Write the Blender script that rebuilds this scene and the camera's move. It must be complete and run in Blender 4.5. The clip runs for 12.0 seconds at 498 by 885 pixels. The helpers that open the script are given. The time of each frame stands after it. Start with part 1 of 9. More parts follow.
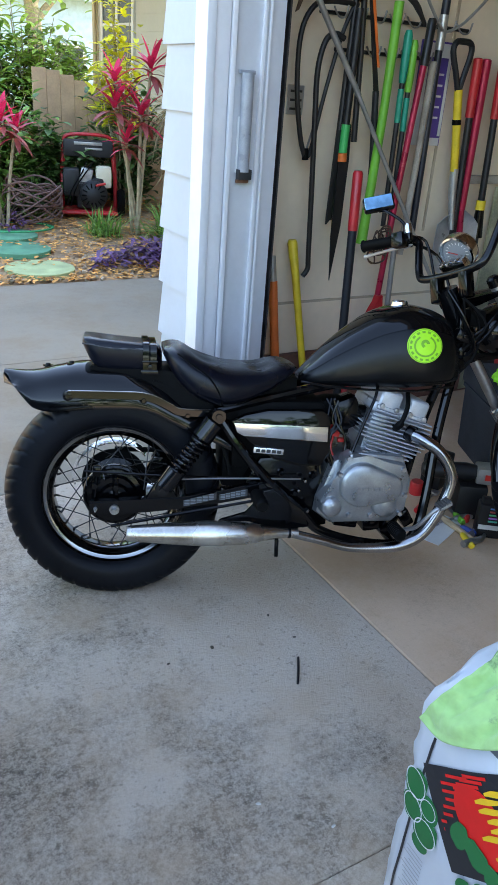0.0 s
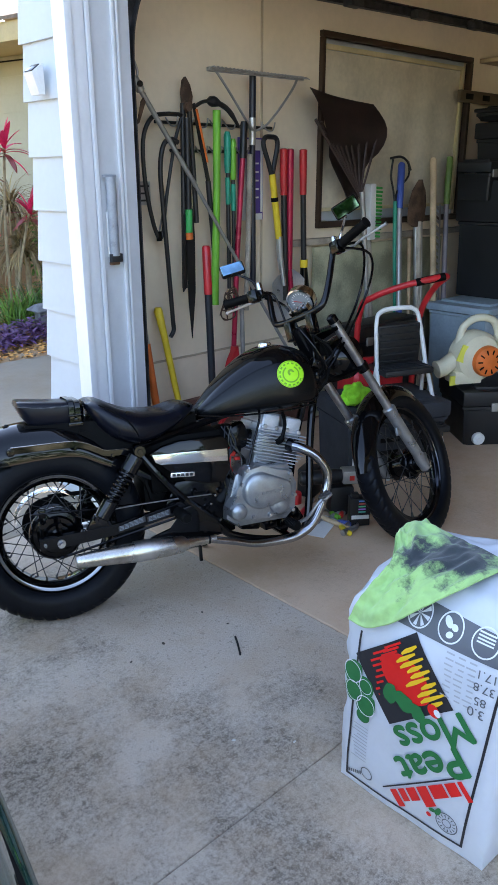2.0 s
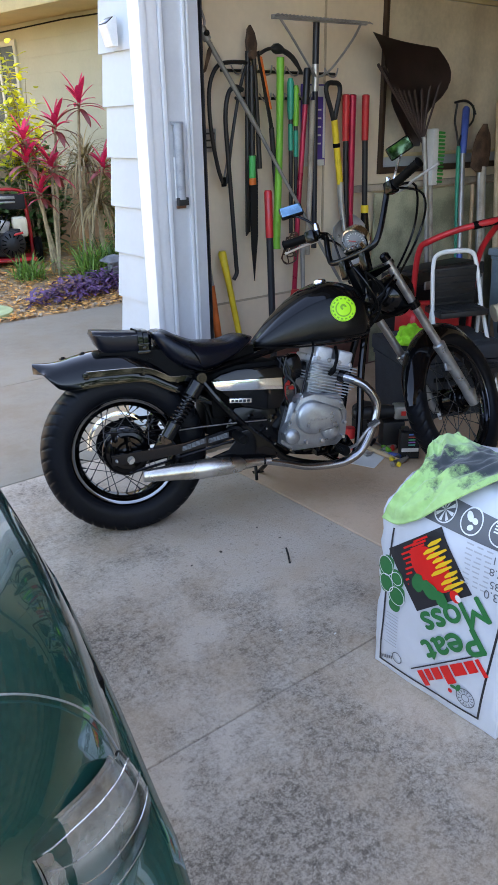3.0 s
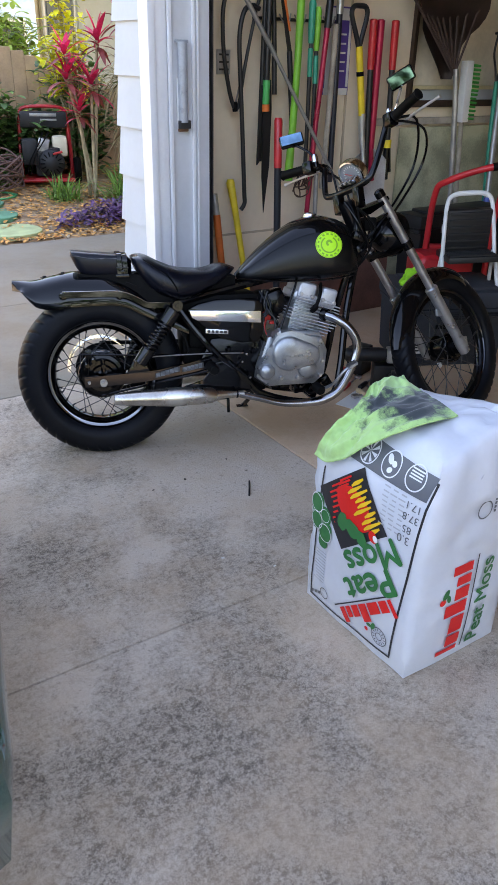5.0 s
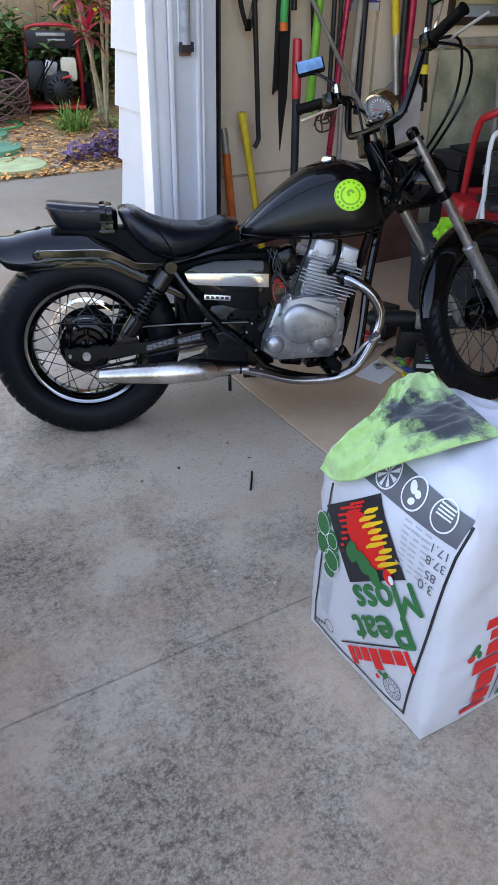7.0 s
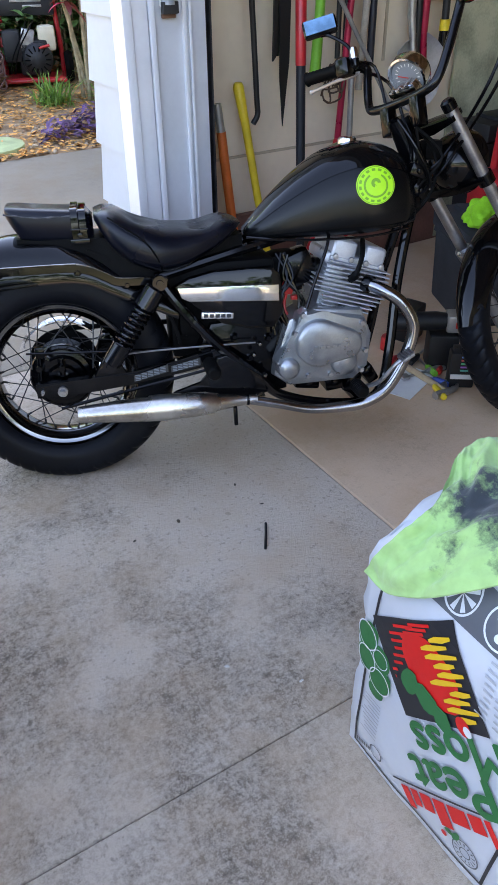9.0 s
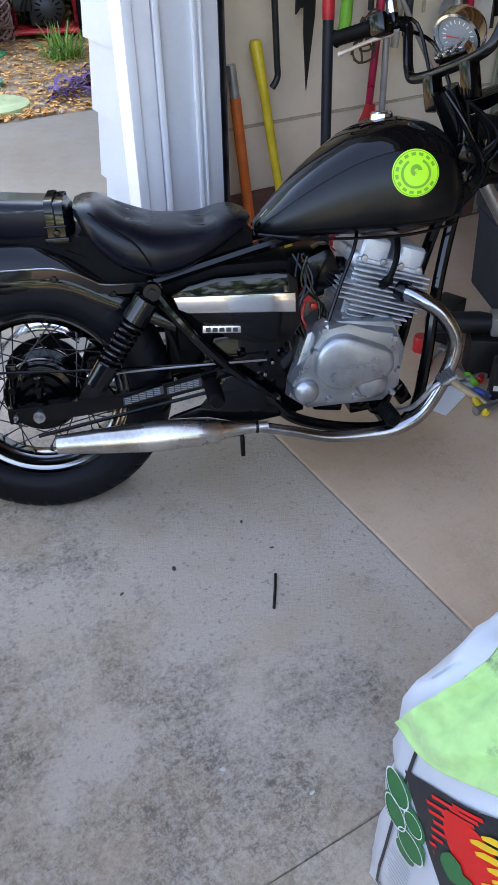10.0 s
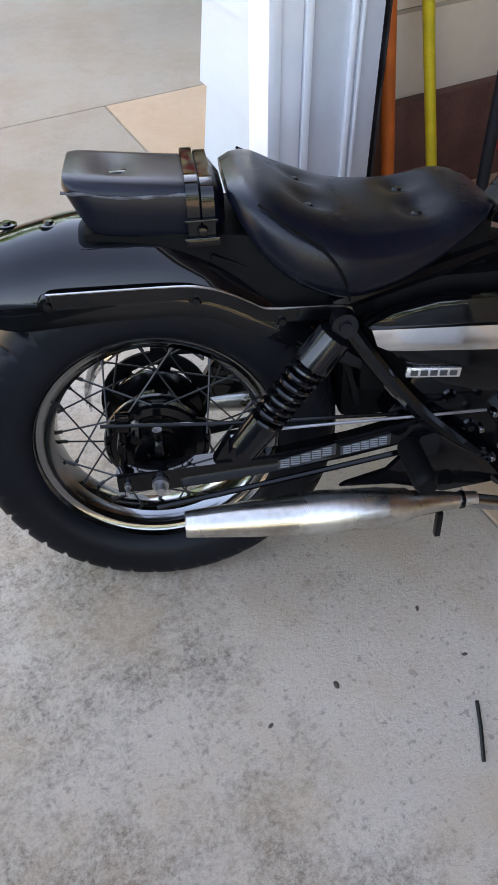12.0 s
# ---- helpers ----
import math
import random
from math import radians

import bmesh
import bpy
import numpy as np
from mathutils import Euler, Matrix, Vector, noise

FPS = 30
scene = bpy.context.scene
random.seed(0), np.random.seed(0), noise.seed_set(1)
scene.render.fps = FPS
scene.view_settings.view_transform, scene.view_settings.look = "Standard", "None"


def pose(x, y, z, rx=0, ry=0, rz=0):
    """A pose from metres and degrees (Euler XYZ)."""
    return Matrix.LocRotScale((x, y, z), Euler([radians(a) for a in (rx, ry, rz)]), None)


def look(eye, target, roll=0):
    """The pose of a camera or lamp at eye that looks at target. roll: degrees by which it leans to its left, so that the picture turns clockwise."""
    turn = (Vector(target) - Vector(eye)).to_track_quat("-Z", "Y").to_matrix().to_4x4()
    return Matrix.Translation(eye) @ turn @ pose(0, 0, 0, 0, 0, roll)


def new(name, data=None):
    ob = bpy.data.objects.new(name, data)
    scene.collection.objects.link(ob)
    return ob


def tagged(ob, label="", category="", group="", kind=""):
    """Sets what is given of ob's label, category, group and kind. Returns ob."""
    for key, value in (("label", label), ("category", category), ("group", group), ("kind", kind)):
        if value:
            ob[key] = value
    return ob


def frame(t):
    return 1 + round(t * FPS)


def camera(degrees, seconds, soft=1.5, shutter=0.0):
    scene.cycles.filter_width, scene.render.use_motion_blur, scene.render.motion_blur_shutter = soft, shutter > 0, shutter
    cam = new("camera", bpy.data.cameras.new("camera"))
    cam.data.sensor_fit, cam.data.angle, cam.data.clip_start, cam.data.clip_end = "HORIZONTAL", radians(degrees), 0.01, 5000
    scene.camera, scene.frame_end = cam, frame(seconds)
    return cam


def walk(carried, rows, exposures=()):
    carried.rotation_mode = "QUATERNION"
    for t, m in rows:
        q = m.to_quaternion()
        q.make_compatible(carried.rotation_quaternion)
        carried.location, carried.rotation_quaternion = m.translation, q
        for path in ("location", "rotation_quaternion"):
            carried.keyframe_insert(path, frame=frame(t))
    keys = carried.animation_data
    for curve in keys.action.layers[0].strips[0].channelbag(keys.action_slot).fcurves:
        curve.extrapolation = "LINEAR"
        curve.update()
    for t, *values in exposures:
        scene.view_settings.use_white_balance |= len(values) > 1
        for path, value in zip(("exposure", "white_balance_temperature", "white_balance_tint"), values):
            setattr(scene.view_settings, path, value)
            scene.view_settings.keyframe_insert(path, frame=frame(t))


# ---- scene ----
cam = camera(36.7, 12.0)
PATH = [
    (0, (1.481, 2.114, 1.315), (2.418, 3.663, 0.465), 4.3),
    (0.5, (1.386, 1.946, 1.366), (2.41, 3.519, 0.678), 1.1),
    (1, (1.319, 1.888, 1.37), (2.447, 3.393, 0.689), -1.2),
    (1.5, (1.159, 1.877, 1.393), (2.41, 3.292, 0.733), -0.5),
    (2, (1.059, 1.837, 1.363), (2.356, 3.205, 0.693), -0.1),
    (2.5, (1.001, 1.706, 1.337), (2.235, 3.112, 0.628), 0.3),
    (3, (0.941, 1.634, 1.328), (2.076, 3.092, 0.561), -1.2),
    (3.2, (0.933, 1.628, 1.318), (2.061, 3.078, 0.528), -1.5),
    (4.8, (1.142, 1.45, 1.307), (2.135, 2.927, 0.395), 1.6),
    (5, (1.153, 1.452, 1.314), (2.141, 2.931, 0.4), 1.4),
    (5.5, (1.191, 1.51, 1.318), (2.154, 2.984, 0.369), 0.7),
    (6, (1.236, 1.612, 1.324), (2.195, 3.051, 0.32), 0.8),
    (6.5, (1.299, 1.68, 1.308), (2.271, 3.08, 0.261), 1.4),
    (6.7, (1.345, 1.703, 1.304), (2.292, 3.114, 0.249), 1.4),
    (8.3, (1.583, 1.909, 1.265), (2.278, 3.409, 0.14), 0.6),
    (8.5, (1.586, 1.978, 1.28), (2.37, 3.426, 0.146), 1.1),
    (9, (1.616, 2.104, 1.258), (2.475, 3.509, 0.123), -0.7),
    (9.5, (1.756, 2.238, 1.229), (2.636, 3.601, 0.059), -1.5),
    (10, (1.818, 2.378, 1.229), (2.593, 3.758, 0.006), -1.1),
    (10.5, (1.774, 2.59, 1.212), (2.461, 3.948, -0.086), -0.1),
    (11, (1.735, 2.757, 1.202), (2.487, 4.005, -0.167), 3.3),
    (11.5, (1.79, 2.924, 1.178), (2.481, 4.138, -0.254), 2.4),
    (12, (1.856, 3.036, 1.167), (2.481, 4.247, -0.297), -0.7),
]
walk(cam, [(t, look(eye, target, roll)) for t, eye, target, roll in PATH], [(0, 2.95, 7050, 13), (1.5, 2.95, 6950, 15), (3, 2.97, 7500, 20), (5.5, 2.93, 7900, 23), (9.5, 3.12, 7600, 22), (10.5, 3.25, 7600, 21), (11, 3.33, 8200, 21), (12, 3.37, 8500, 21)])

# ---- world and sun ----
SUN_ELEVATION, SUN_TO = radians(33), radians(12)  # the sun stands behind the garage, a little towards the garden
world = bpy.data.worlds.new("sky")
scene.world = world
world.use_nodes = True
wn = world.node_tree
sky = wn.nodes.new("ShaderNodeTexSky")
sky.sky_type, sky.sun_disc = "NISHITA", False
sky.sun_elevation, sky.sun_rotation = SUN_ELEVATION, radians(90) - SUN_TO
wn.links.new(sky.outputs[0], wn.nodes["Background"].inputs[0])
wn.nodes["Background"].inputs[1].default_value = 0.15
sun = new("sun", bpy.data.lights.new("sun", "SUN"))
sun.data.energy, sun.data.angle, sun.data.color = 4.0, radians(0.6), (1.0, 0.9, 0.74)
sun_way = Vector((math.cos(SUN_TO) * math.cos(SUN_ELEVATION), math.sin(SUN_TO) * math.cos(SUN_ELEVATION), math.sin(SUN_ELEVATION)))
sun.rotation_mode = "QUATERNION"
sun.rotation_quaternion = sun_way.to_track_quat("Z", "Y")
# ---- mesh helpers ----
def part(name, bm, material, parent=None, label="", smooth=35.0):
    """Link a bmesh as one mesh object under a thing or a part."""
    bmesh.ops.recalc_face_normals(bm, faces=bm.faces)
    me = bpy.data.meshes.new(name)
    bm.to_mesh(me)
    bm.free()
    me.materials.append(material)
    if smooth:
        for p in me.polygons:
            p.use_smooth = True
        me.set_sharp_from_angle(angle=radians(smooth))
    ob = new(name, me)
    ob.parent = parent
    if label:
        ob["label"] = label
    return ob


def thing(name, m, label, category, group="", kind=""):
    ob = new(name)
    ob.empty_display_size = 0.05
    ob.matrix_world = m
    return tagged(ob, label, category, group, kind)


def box(bm, size, at=(0, 0, 0), turn=(0, 0, 0), bevel=0.0, seg=2):
    """A box of that size centred at a place, with rounded edges."""
    made = bmesh.ops.create_cube(bm, size=1.0)
    vs = made["verts"]
    bmesh.ops.scale(bm, vec=Vector(size), verts=vs)
    if bevel > 0:
        es = list({e for v in vs for e in v.link_edges})
        r = bmesh.ops.bevel(bm, geom=es, offset=bevel, segments=seg, affect="EDGES", profile=0.6)
        vs = list({v for f in r["faces"] for v in f.verts} | {v for v in vs if v.is_valid})
    bmesh.ops.transform(bm, matrix=pose(*at, *turn), verts=vs)
    return vs


def tube(bm, pts, r, seg=10, caps=True):
    """A round bar along a line of points; r is one radius or one for each point."""
    pts = [Vector(p) for p in pts]
    rs = r if isinstance(r, (list, tuple)) else [r] * len(pts)
    rings, side = [], None
    for i, p in enumerate(pts):
        way = (pts[min(i + 1, len(pts) - 1)] - pts[max(i - 1, 0)]).normalized()
        if side is None:
            side = way.orthogonal().normalized()
        side = (side - way * side.dot(way)).normalized()
        up = way.cross(side)
        rings.append([bm.verts.new(p + rs[i] * (math.cos(a) * side + math.sin(a) * up)) for a in (2 * math.pi * k / seg for k in range(seg))])
    skin(bm, rings, True, caps)


def skin(bm, rings, closed=True, caps=True):
    """Faces between rings of vertices."""
    n = len(rings[0])
    for a, b in zip(rings, rings[1:]):
        for k in range(n if closed else n - 1):
            j = (k + 1) % n
            bm.faces.new((a[k], a[j], b[j], b[k]))
    if caps:
        bm.faces.new(list(reversed(rings[0])))
        bm.faces.new(rings[-1])


def loft(bm, rows, closed=True, caps=True):
    skin(bm, [[bm.verts.new(p) for p in row] for row in rows], closed, caps)


def bend(pts, n=6):
    """A smooth line (Catmull-Rom) through points."""
    pts = [Vector(p) for p in pts]
    out = []
    for i in range(len(pts) - 1):
        a, b, c, d = pts[max(i - 1, 0)], pts[i], pts[i + 1], pts[min(i + 2, len(pts) - 1)]
        for k in range(n):
            t = k / n
            out.append(0.5 * (2 * b + (c - a) * t + (2 * a - 5 * b + 4 * c - d) * t * t + (3 * b - a - 3 * c + d) * t ** 3))
    return out + [pts[-1]]


def curve1(keys, x):
    """A smooth curve through (x, value) keys that never overshoots them."""
    if x <= keys[0][0]:
        return keys[0][1]
    if x >= keys[-1][0]:
        return keys[-1][1]
    i = next(k for k in range(len(keys) - 1) if x <= keys[k + 1][0])
    steps = [(b[1] - a[1]) / (b[0] - a[0]) for a, b in zip(keys, keys[1:])]

    def slope(k):
        if k == 0 or k == len(keys) - 1:
            return steps[0 if k == 0 else -1]
        a, b = steps[k - 1], steps[k]
        return 0.0 if a * b <= 0 else 2 * a * b / (a + b)

    (x0, v0), (x1, v1) = keys[i], keys[i + 1]
    h = x1 - x0
    t = (x - x0) / h
    return (2 * t ** 3 - 3 * t * t + 1) * v0 + (t ** 3 - 2 * t * t + t) * h * slope(i) + (3 * t * t - 2 * t ** 3) * v1 + (t ** 3 - t * t) * h * slope(i + 1)


def lathe(bm, profile, m=None, seg=32, closed=False):
    """Turn a profile of (radius, along) round the local Y axis; m places it."""
    m = m or Matrix()
    rings = []
    for k in range(seg):
        a = 2 * math.pi * k / seg
        rings.append([bm.verts.new(m @ Vector((r * math.cos(a), y, r * math.sin(a)))) for r, y in profile])
    n = len(profile)
    for k in range(seg):
        a, b = rings[k], rings[(k + 1) % seg]
        for i in range(n if closed else n - 1):
            j = (i + 1) % n
            if profile[i][0] < 1e-6 and profile[j][0] < 1e-6:
                continue
            bm.faces.new((a[i], a[j], b[j], b[i]))
    bmesh.ops.remove_doubles(bm, verts=[v for ring in rings for v in ring], dist=1e-6)


def prism(bm, outline, depth, m=None, bevel=0.0):
    """An outline in the local XZ plane, given thickness along Y (centred)."""
    m = m or Matrix()
    a = [bm.verts.new(m @ Vector((x, -depth / 2, z))) for x, z in outline]
    b = [bm.verts.new(m @ Vector((x, depth / 2, z))) for x, z in outline]
    n = len(outline)
    fs = [bm.faces.new(a), bm.faces.new(list(reversed(b)))]
    for i in range(n):
        j = (i + 1) % n
        fs.append(bm.faces.new((a[j], a[i], b[i], b[j])))
    if bevel:
        es = list({e for f in fs[:2] for e in f.edges})
        bmesh.ops.bevel(bm, geom=es, offset=bevel, segments=2, affect="EDGES", profile=0.6)


def fresh():
    return bmesh.new()


# ---- materials ----
def mat(name, color, rough=0.5, metal=0.0, var=0.15, scale=6.0, bump=0.0, bscale=80.0, alt=None, coat=0.0, rvar=0.1, island=False, spec=0.5):
    """Base colour mottled at two scales, uneven gloss and a fine relief."""
    m = bpy.data.materials.new(name)
    m.use_nodes = True
    nt = m.node_tree
    b = nt.nodes["Principled BSDF"]
    N = lambda k: nt.nodes.new("ShaderNode" + k)
    tc = N("TexCoord")
    big, small = N("TexNoise"), N("TexNoise")
    big.inputs["Scale"].default_value, big.inputs["Detail"].default_value = scale, 5
    small.inputs["Scale"].default_value, small.inputs["Detail"].default_value = scale * 14, 3
    for t in (big, small):
        nt.links.new(tc.outputs["Object"], t.inputs["Vector"])
    mix = N("Mix")
    mix.data_type = "RGBA"
    c = Vector(color)
    lo = alt if alt else tuple(c * (1 - var))
    mix.inputs["A"].default_value = (*lo, 1)
    mix.inputs["B"].default_value = (*(c * (1 + var * 0.5)), 1)
    ramp = N("ValToRGB")
    ramp.color_ramp.elements[0].position, ramp.color_ramp.elements[1].position = 0.35, 0.65
    add = N("Math")
    add.operation = "MULTIPLY_ADD"
    nt.links.new(small.outputs[0], add.inputs[0])
    add.inputs[1].default_value = 0.3
    nt.links.new(big.outputs[0], add.inputs[2])
    sub = N("Math")
    sub.operation = "SUBTRACT"
    nt.links.new(add.outputs[0], sub.inputs[0])
    sub.inputs[1].default_value = 0.15
    nt.links.new(sub.outputs[0], ramp.inputs[0])
    nt.links.new(ramp.outputs[0], mix.inputs["Factor"])
    out = mix.outputs["Result"]
    if island:
        info, hsv = N("ObjectInfo" if island == "object" else "NewGeometry"), N("HueSaturation")
        rng = N("MapRange")
        rng.inputs["To Min"].default_value, rng.inputs["To Max"].default_value = 0.55, 1.45
        nt.links.new(info.outputs["Random" if island == "object" else "Random Per Island"], rng.inputs["Value"])
        nt.links.new(rng.outputs[0], hsv.inputs["Value"])
        nt.links.new(out, hsv.inputs["Color"])
        out = hsv.outputs[0]
    nt.links.new(out, b.inputs["Base Color"])
    rr = N("MapRange")
    rr.inputs["To Min"].default_value, rr.inputs["To Max"].default_value = max(rough - rvar, 0.02), min(rough + rvar, 1.0)
    nt.links.new(big.outputs[0], rr.inputs["Value"])
    nt.links.new(rr.outputs[0], b.inputs["Roughness"])
    b.inputs["Metallic"].default_value = metal
    b.inputs["Specular IOR Level"].default_value = spec
    b.inputs["Coat Weight"].default_value = coat
    b.inputs["Coat Roughness"].default_value = 0.08
    if bump:
        bt, bn = N("TexNoise"), N("Bump")
        bt.inputs["Scale"].default_value, bt.inputs["Detail"].default_value = bscale, 4
        nt.links.new(tc.outputs["Object"], bt.inputs["Vector"])
        bn.inputs["Strength"].default_value, bn.inputs["Distance"].default_value = min(bump, 1.0), 0.002
        nt.links.new(bt.outputs[0], bn.inputs["Height"])
        nt.links.new(bn.outputs[0], b.inputs["Normal"])
    return m


def plain(name, color, rough=0.5, metal=0.0, coat=0.0):
    return mat(name, color, rough, metal, var=0.06, scale=9.0, coat=coat, rvar=0.05)


BLACK_GLOSS = mat("black_gloss_paint", (0.003, 0.003, 0.0035), 0.06, var=0.3, scale=5, rvar=0.02, spec=0.34)
BLACK_SATIN = mat("black_satin_paint", (0.003, 0.0035, 0.004), 0.26, var=0.25, scale=4, rvar=0.04, bump=0.04, bscale=300, spec=0.27)
BLACK_PART = mat("black_enamel", (0.002, 0.002, 0.0025), 0.13, var=0.4, scale=20, rvar=0.09, spec=0.26)
BLACK_DULL = mat("black_dull", (0.004, 0.004, 0.004), 0.55, var=0.4, scale=14, bump=0.1, spec=0.08)
RUBBER = mat("tyre_rubber", (0.005, 0.006, 0.0085), 0.45, var=0.35, scale=9, bump=0.08, bscale=260, spec=0.15)
# the vinyl's slight blue is the sky's sheen put into its base colour
LEATHER = mat("black_vinyl", (0.0035, 0.0045, 0.009), 0.28, var=0.2, scale=5, bump=0.1, bscale=420, spec=0.27)
CHROME = mat("chrome", (0.78, 0.79, 0.8), 0.12, 1.0, var=0.12, scale=10, rvar=0.07)
WORN_CHROME = mat("worn_chrome", (0.62, 0.61, 0.58), 0.27, 1.0, var=0.25, scale=7, alt=(0.4, 0.37, 0.32), rvar=0.14)
ALLOY = mat("cast_alloy", (0.35, 0.365, 0.372), 0.3, 0.75, var=0.2, scale=22, bump=0.1, bscale=300)
FIN_ALLOY = mat("bright_cast_alloy", (0.52, 0.54, 0.57), 0.32, 0.4, var=0.15, scale=22, bump=0.08, bscale=300)
STEEL = mat("steel", (0.4, 0.4, 0.41), 0.36, 0.9, var=0.3, scale=18)
# ---- setting ----
def concrete(name, light, dark, stain=0.55, grit=0.5, wear=None, tracks=()):
    """Broom-finished concrete: patches of exposed dark aggregate, stains and fine speckle."""
    m = bpy.data.materials.new(name)
    m.use_nodes = True
    nt = m.node_tree
    b = nt.nodes["Principled BSDF"]
    N = lambda k: nt.nodes.new("ShaderNode" + k)
    geo = N("NewGeometry")

    def noise_(scale, detail, rough=0.6):
        t = N("TexNoise")
        t.inputs["Scale"].default_value, t.inputs["Detail"].default_value, t.inputs["Roughness"].default_value = scale, detail, rough
        nt.links.new(geo.outputs["Position"], t.inputs["Vector"])
        return t.outputs[0]

    def ramp_(v, a, c, lo=0.0, hi=1.0):
        r = N("MapRange")
        r.inputs["From Min"].default_value, r.inputs["From Max"].default_value = a, c
        r.inputs["To Min"].default_value, r.inputs["To Max"].default_value = lo, hi
        nt.links.new(v, r.inputs["Value"])
        return r.outputs[0]

    def mix_(f, a, c):
        x = N("Mix")
        x.data_type = "RGBA"
        nt.links.new(f, x.inputs["Factor"])
        for sock, val in (("A", a), ("B", c)):
            if isinstance(val, tuple):
                x.inputs[sock].default_value = (*val, 1)
            else:
                nt.links.new(val, x.inputs[sock])
        return x.outputs["Result"]

    def mul(a, c):
        x = N("Math")
        x.operation = "MULTIPLY"
        for i, val in enumerate((a, c)):
            if isinstance(val, float):
                x.inputs[i].default_value = val
            else:
                nt.links.new(val, x.inputs[i])
        return x.outputs[0]

    def add(a, c):
        x = N("Math")
        nt.links.new(a, x.inputs[0])
        if isinstance(c, float):
            x.inputs[1].default_value = c
        else:
            nt.links.new(c, x.inputs[1])
        return x.outputs[0]

    base = mix_(ramp_(noise_(1.3, 5), 0.35, 0.65), tuple(0.84 * v for v in light), light)
    patch = add(mul(noise_(1.9, 8, 0.72), 0.62), mul(noise_(7.5, 8, 0.78), 0.38))
    if wear:  # worn hard where cars stand, smoother towards the garage and the house
        sep = N("SeparateXYZ")
        nt.links.new(geo.outputs["Position"], sep.inputs[0])
        patch = add(patch, ramp_(sep.outputs["X"], wear[0], wear[1], 0.035, -0.06))
        patch = add(patch, ramp_(sep.outputs["Y"], wear[2], wear[3], 0.04, 0.0))
    for tx, ty, length, width, turn, gain in tracks:  # ground that turning tyres have scoured open
        spot = N("Mapping")
        spot.vector_type = "TEXTURE"
        spot.inputs["Location"].default_value = (tx, ty, 0.0)
        spot.inputs["Rotation"].default_value = (0, 0, radians(turn))
        spot.inputs["Scale"].default_value = (length, width, 1.0)
        nt.links.new(geo.outputs["Position"], spot.inputs["Vector"])
        far_ = N("VectorMath")
        far_.operation = "LENGTH"
        nt.links.new(spot.outputs[0], far_.inputs[0])
        patch = add(patch, ramp_(far_.outputs["Value"], 0.15, 1.15, gain, 0.0))
    worn = ramp_(patch, 0.485, 0.635)
    base = mix_(mul(worn, stain * 0.55), base, (light[0] * 0.6, light[1] * 0.575, light[2] * 0.53))
    # dirt that sits in the open pores, in clumps and in finer grains
    clump = ramp_(noise_(40.0, 10, 0.88), 0.485, 0.57)
    grit_ = ramp_(noise_(120.0, 6, 0.9), 0.47, 0.55)
    flecks = ramp_(noise_(64.0, 3, 0.6), 0.6, 0.66)
    base = mix_(mul(mul(worn, clump), stain * 0.8), base, dark)
    # bare aggregate: small pale stones with dirt between them
    stones = N("TexVoronoi")
    stones.inputs["Scale"].default_value = 150.0
    nt.links.new(geo.outputs["Position"], stones.inputs["Vector"])
    between = ramp_(stones.outputs["Distance"], 0.38, 0.62)
    base = mix_(mul(mul(mul(worn, between), clump), stain * 0.5), base, dark)
    base = mix_(mul(mul(worn, grit_), stain * 0.5), base, dark)
    base = mix_(mul(flecks, stain * 0.4), base, tuple(0.8 * v for v in dark))
    base = mix_(mul(grit_, stain * 0.12), base, dark)
    pale = ramp_(noise_(75.0, 4, 0.7), 0.62, 0.68)
    base = mix_(mul(mul(pale, worn), 0.5), base, tuple(min(1.15 * v, 1.0) for v in light))
    grain = ramp_(noise_(260.0, 3, 0.7), 0.35, 0.65)
    base = mix_(mul(grain, 0.16), base, tuple(0.55 * v for v in light))
    # drag marks of the broom
    put = N("Mapping")
    put.inputs["Scale"].default_value = (150.0, 7.0, 1.0)
    put.inputs["Rotation"].default_value = (0, 0, radians(-6))
    nt.links.new(geo.outputs["Position"], put.inputs["Vector"])
    drag = N("TexNoise")
    drag.inputs["Scale"].default_value, drag.inputs["Detail"].default_value = 1.0, 4
    nt.links.new(put.outputs[0], drag.inputs["Vector"])
    streak = ramp_(drag.outputs[0], 0.52, 0.68)
    base = mix_(mul(mul(streak, worn), stain * 0.12), base, dark)
    base = mix_(mul(streak, stain * 0.035), base, dark)
    rust = mul(ramp_(noise_(2.6, 6, 0.7), 0.44, 0.62), 0.6)
    base = mix_(rust, base, (light[0] * 0.74, light[1] * 0.65, light[2] * 0.55))
    nt.links.new(base, b.inputs["Base Color"])
    b.inputs["Roughness"].default_value = 0.8
    b.inputs["Specular IOR Level"].default_value = 0.3
    bn = N("Bump")
    bn.inputs["Strength"].default_value, bn.inputs["Distance"].default_value = grit, 0.003
    nt.links.new(noise_(120.0, 5, 0.75), bn.inputs["Height"])
    nt.links.new(bn.outputs[0], b.inputs["Normal"])
    return m


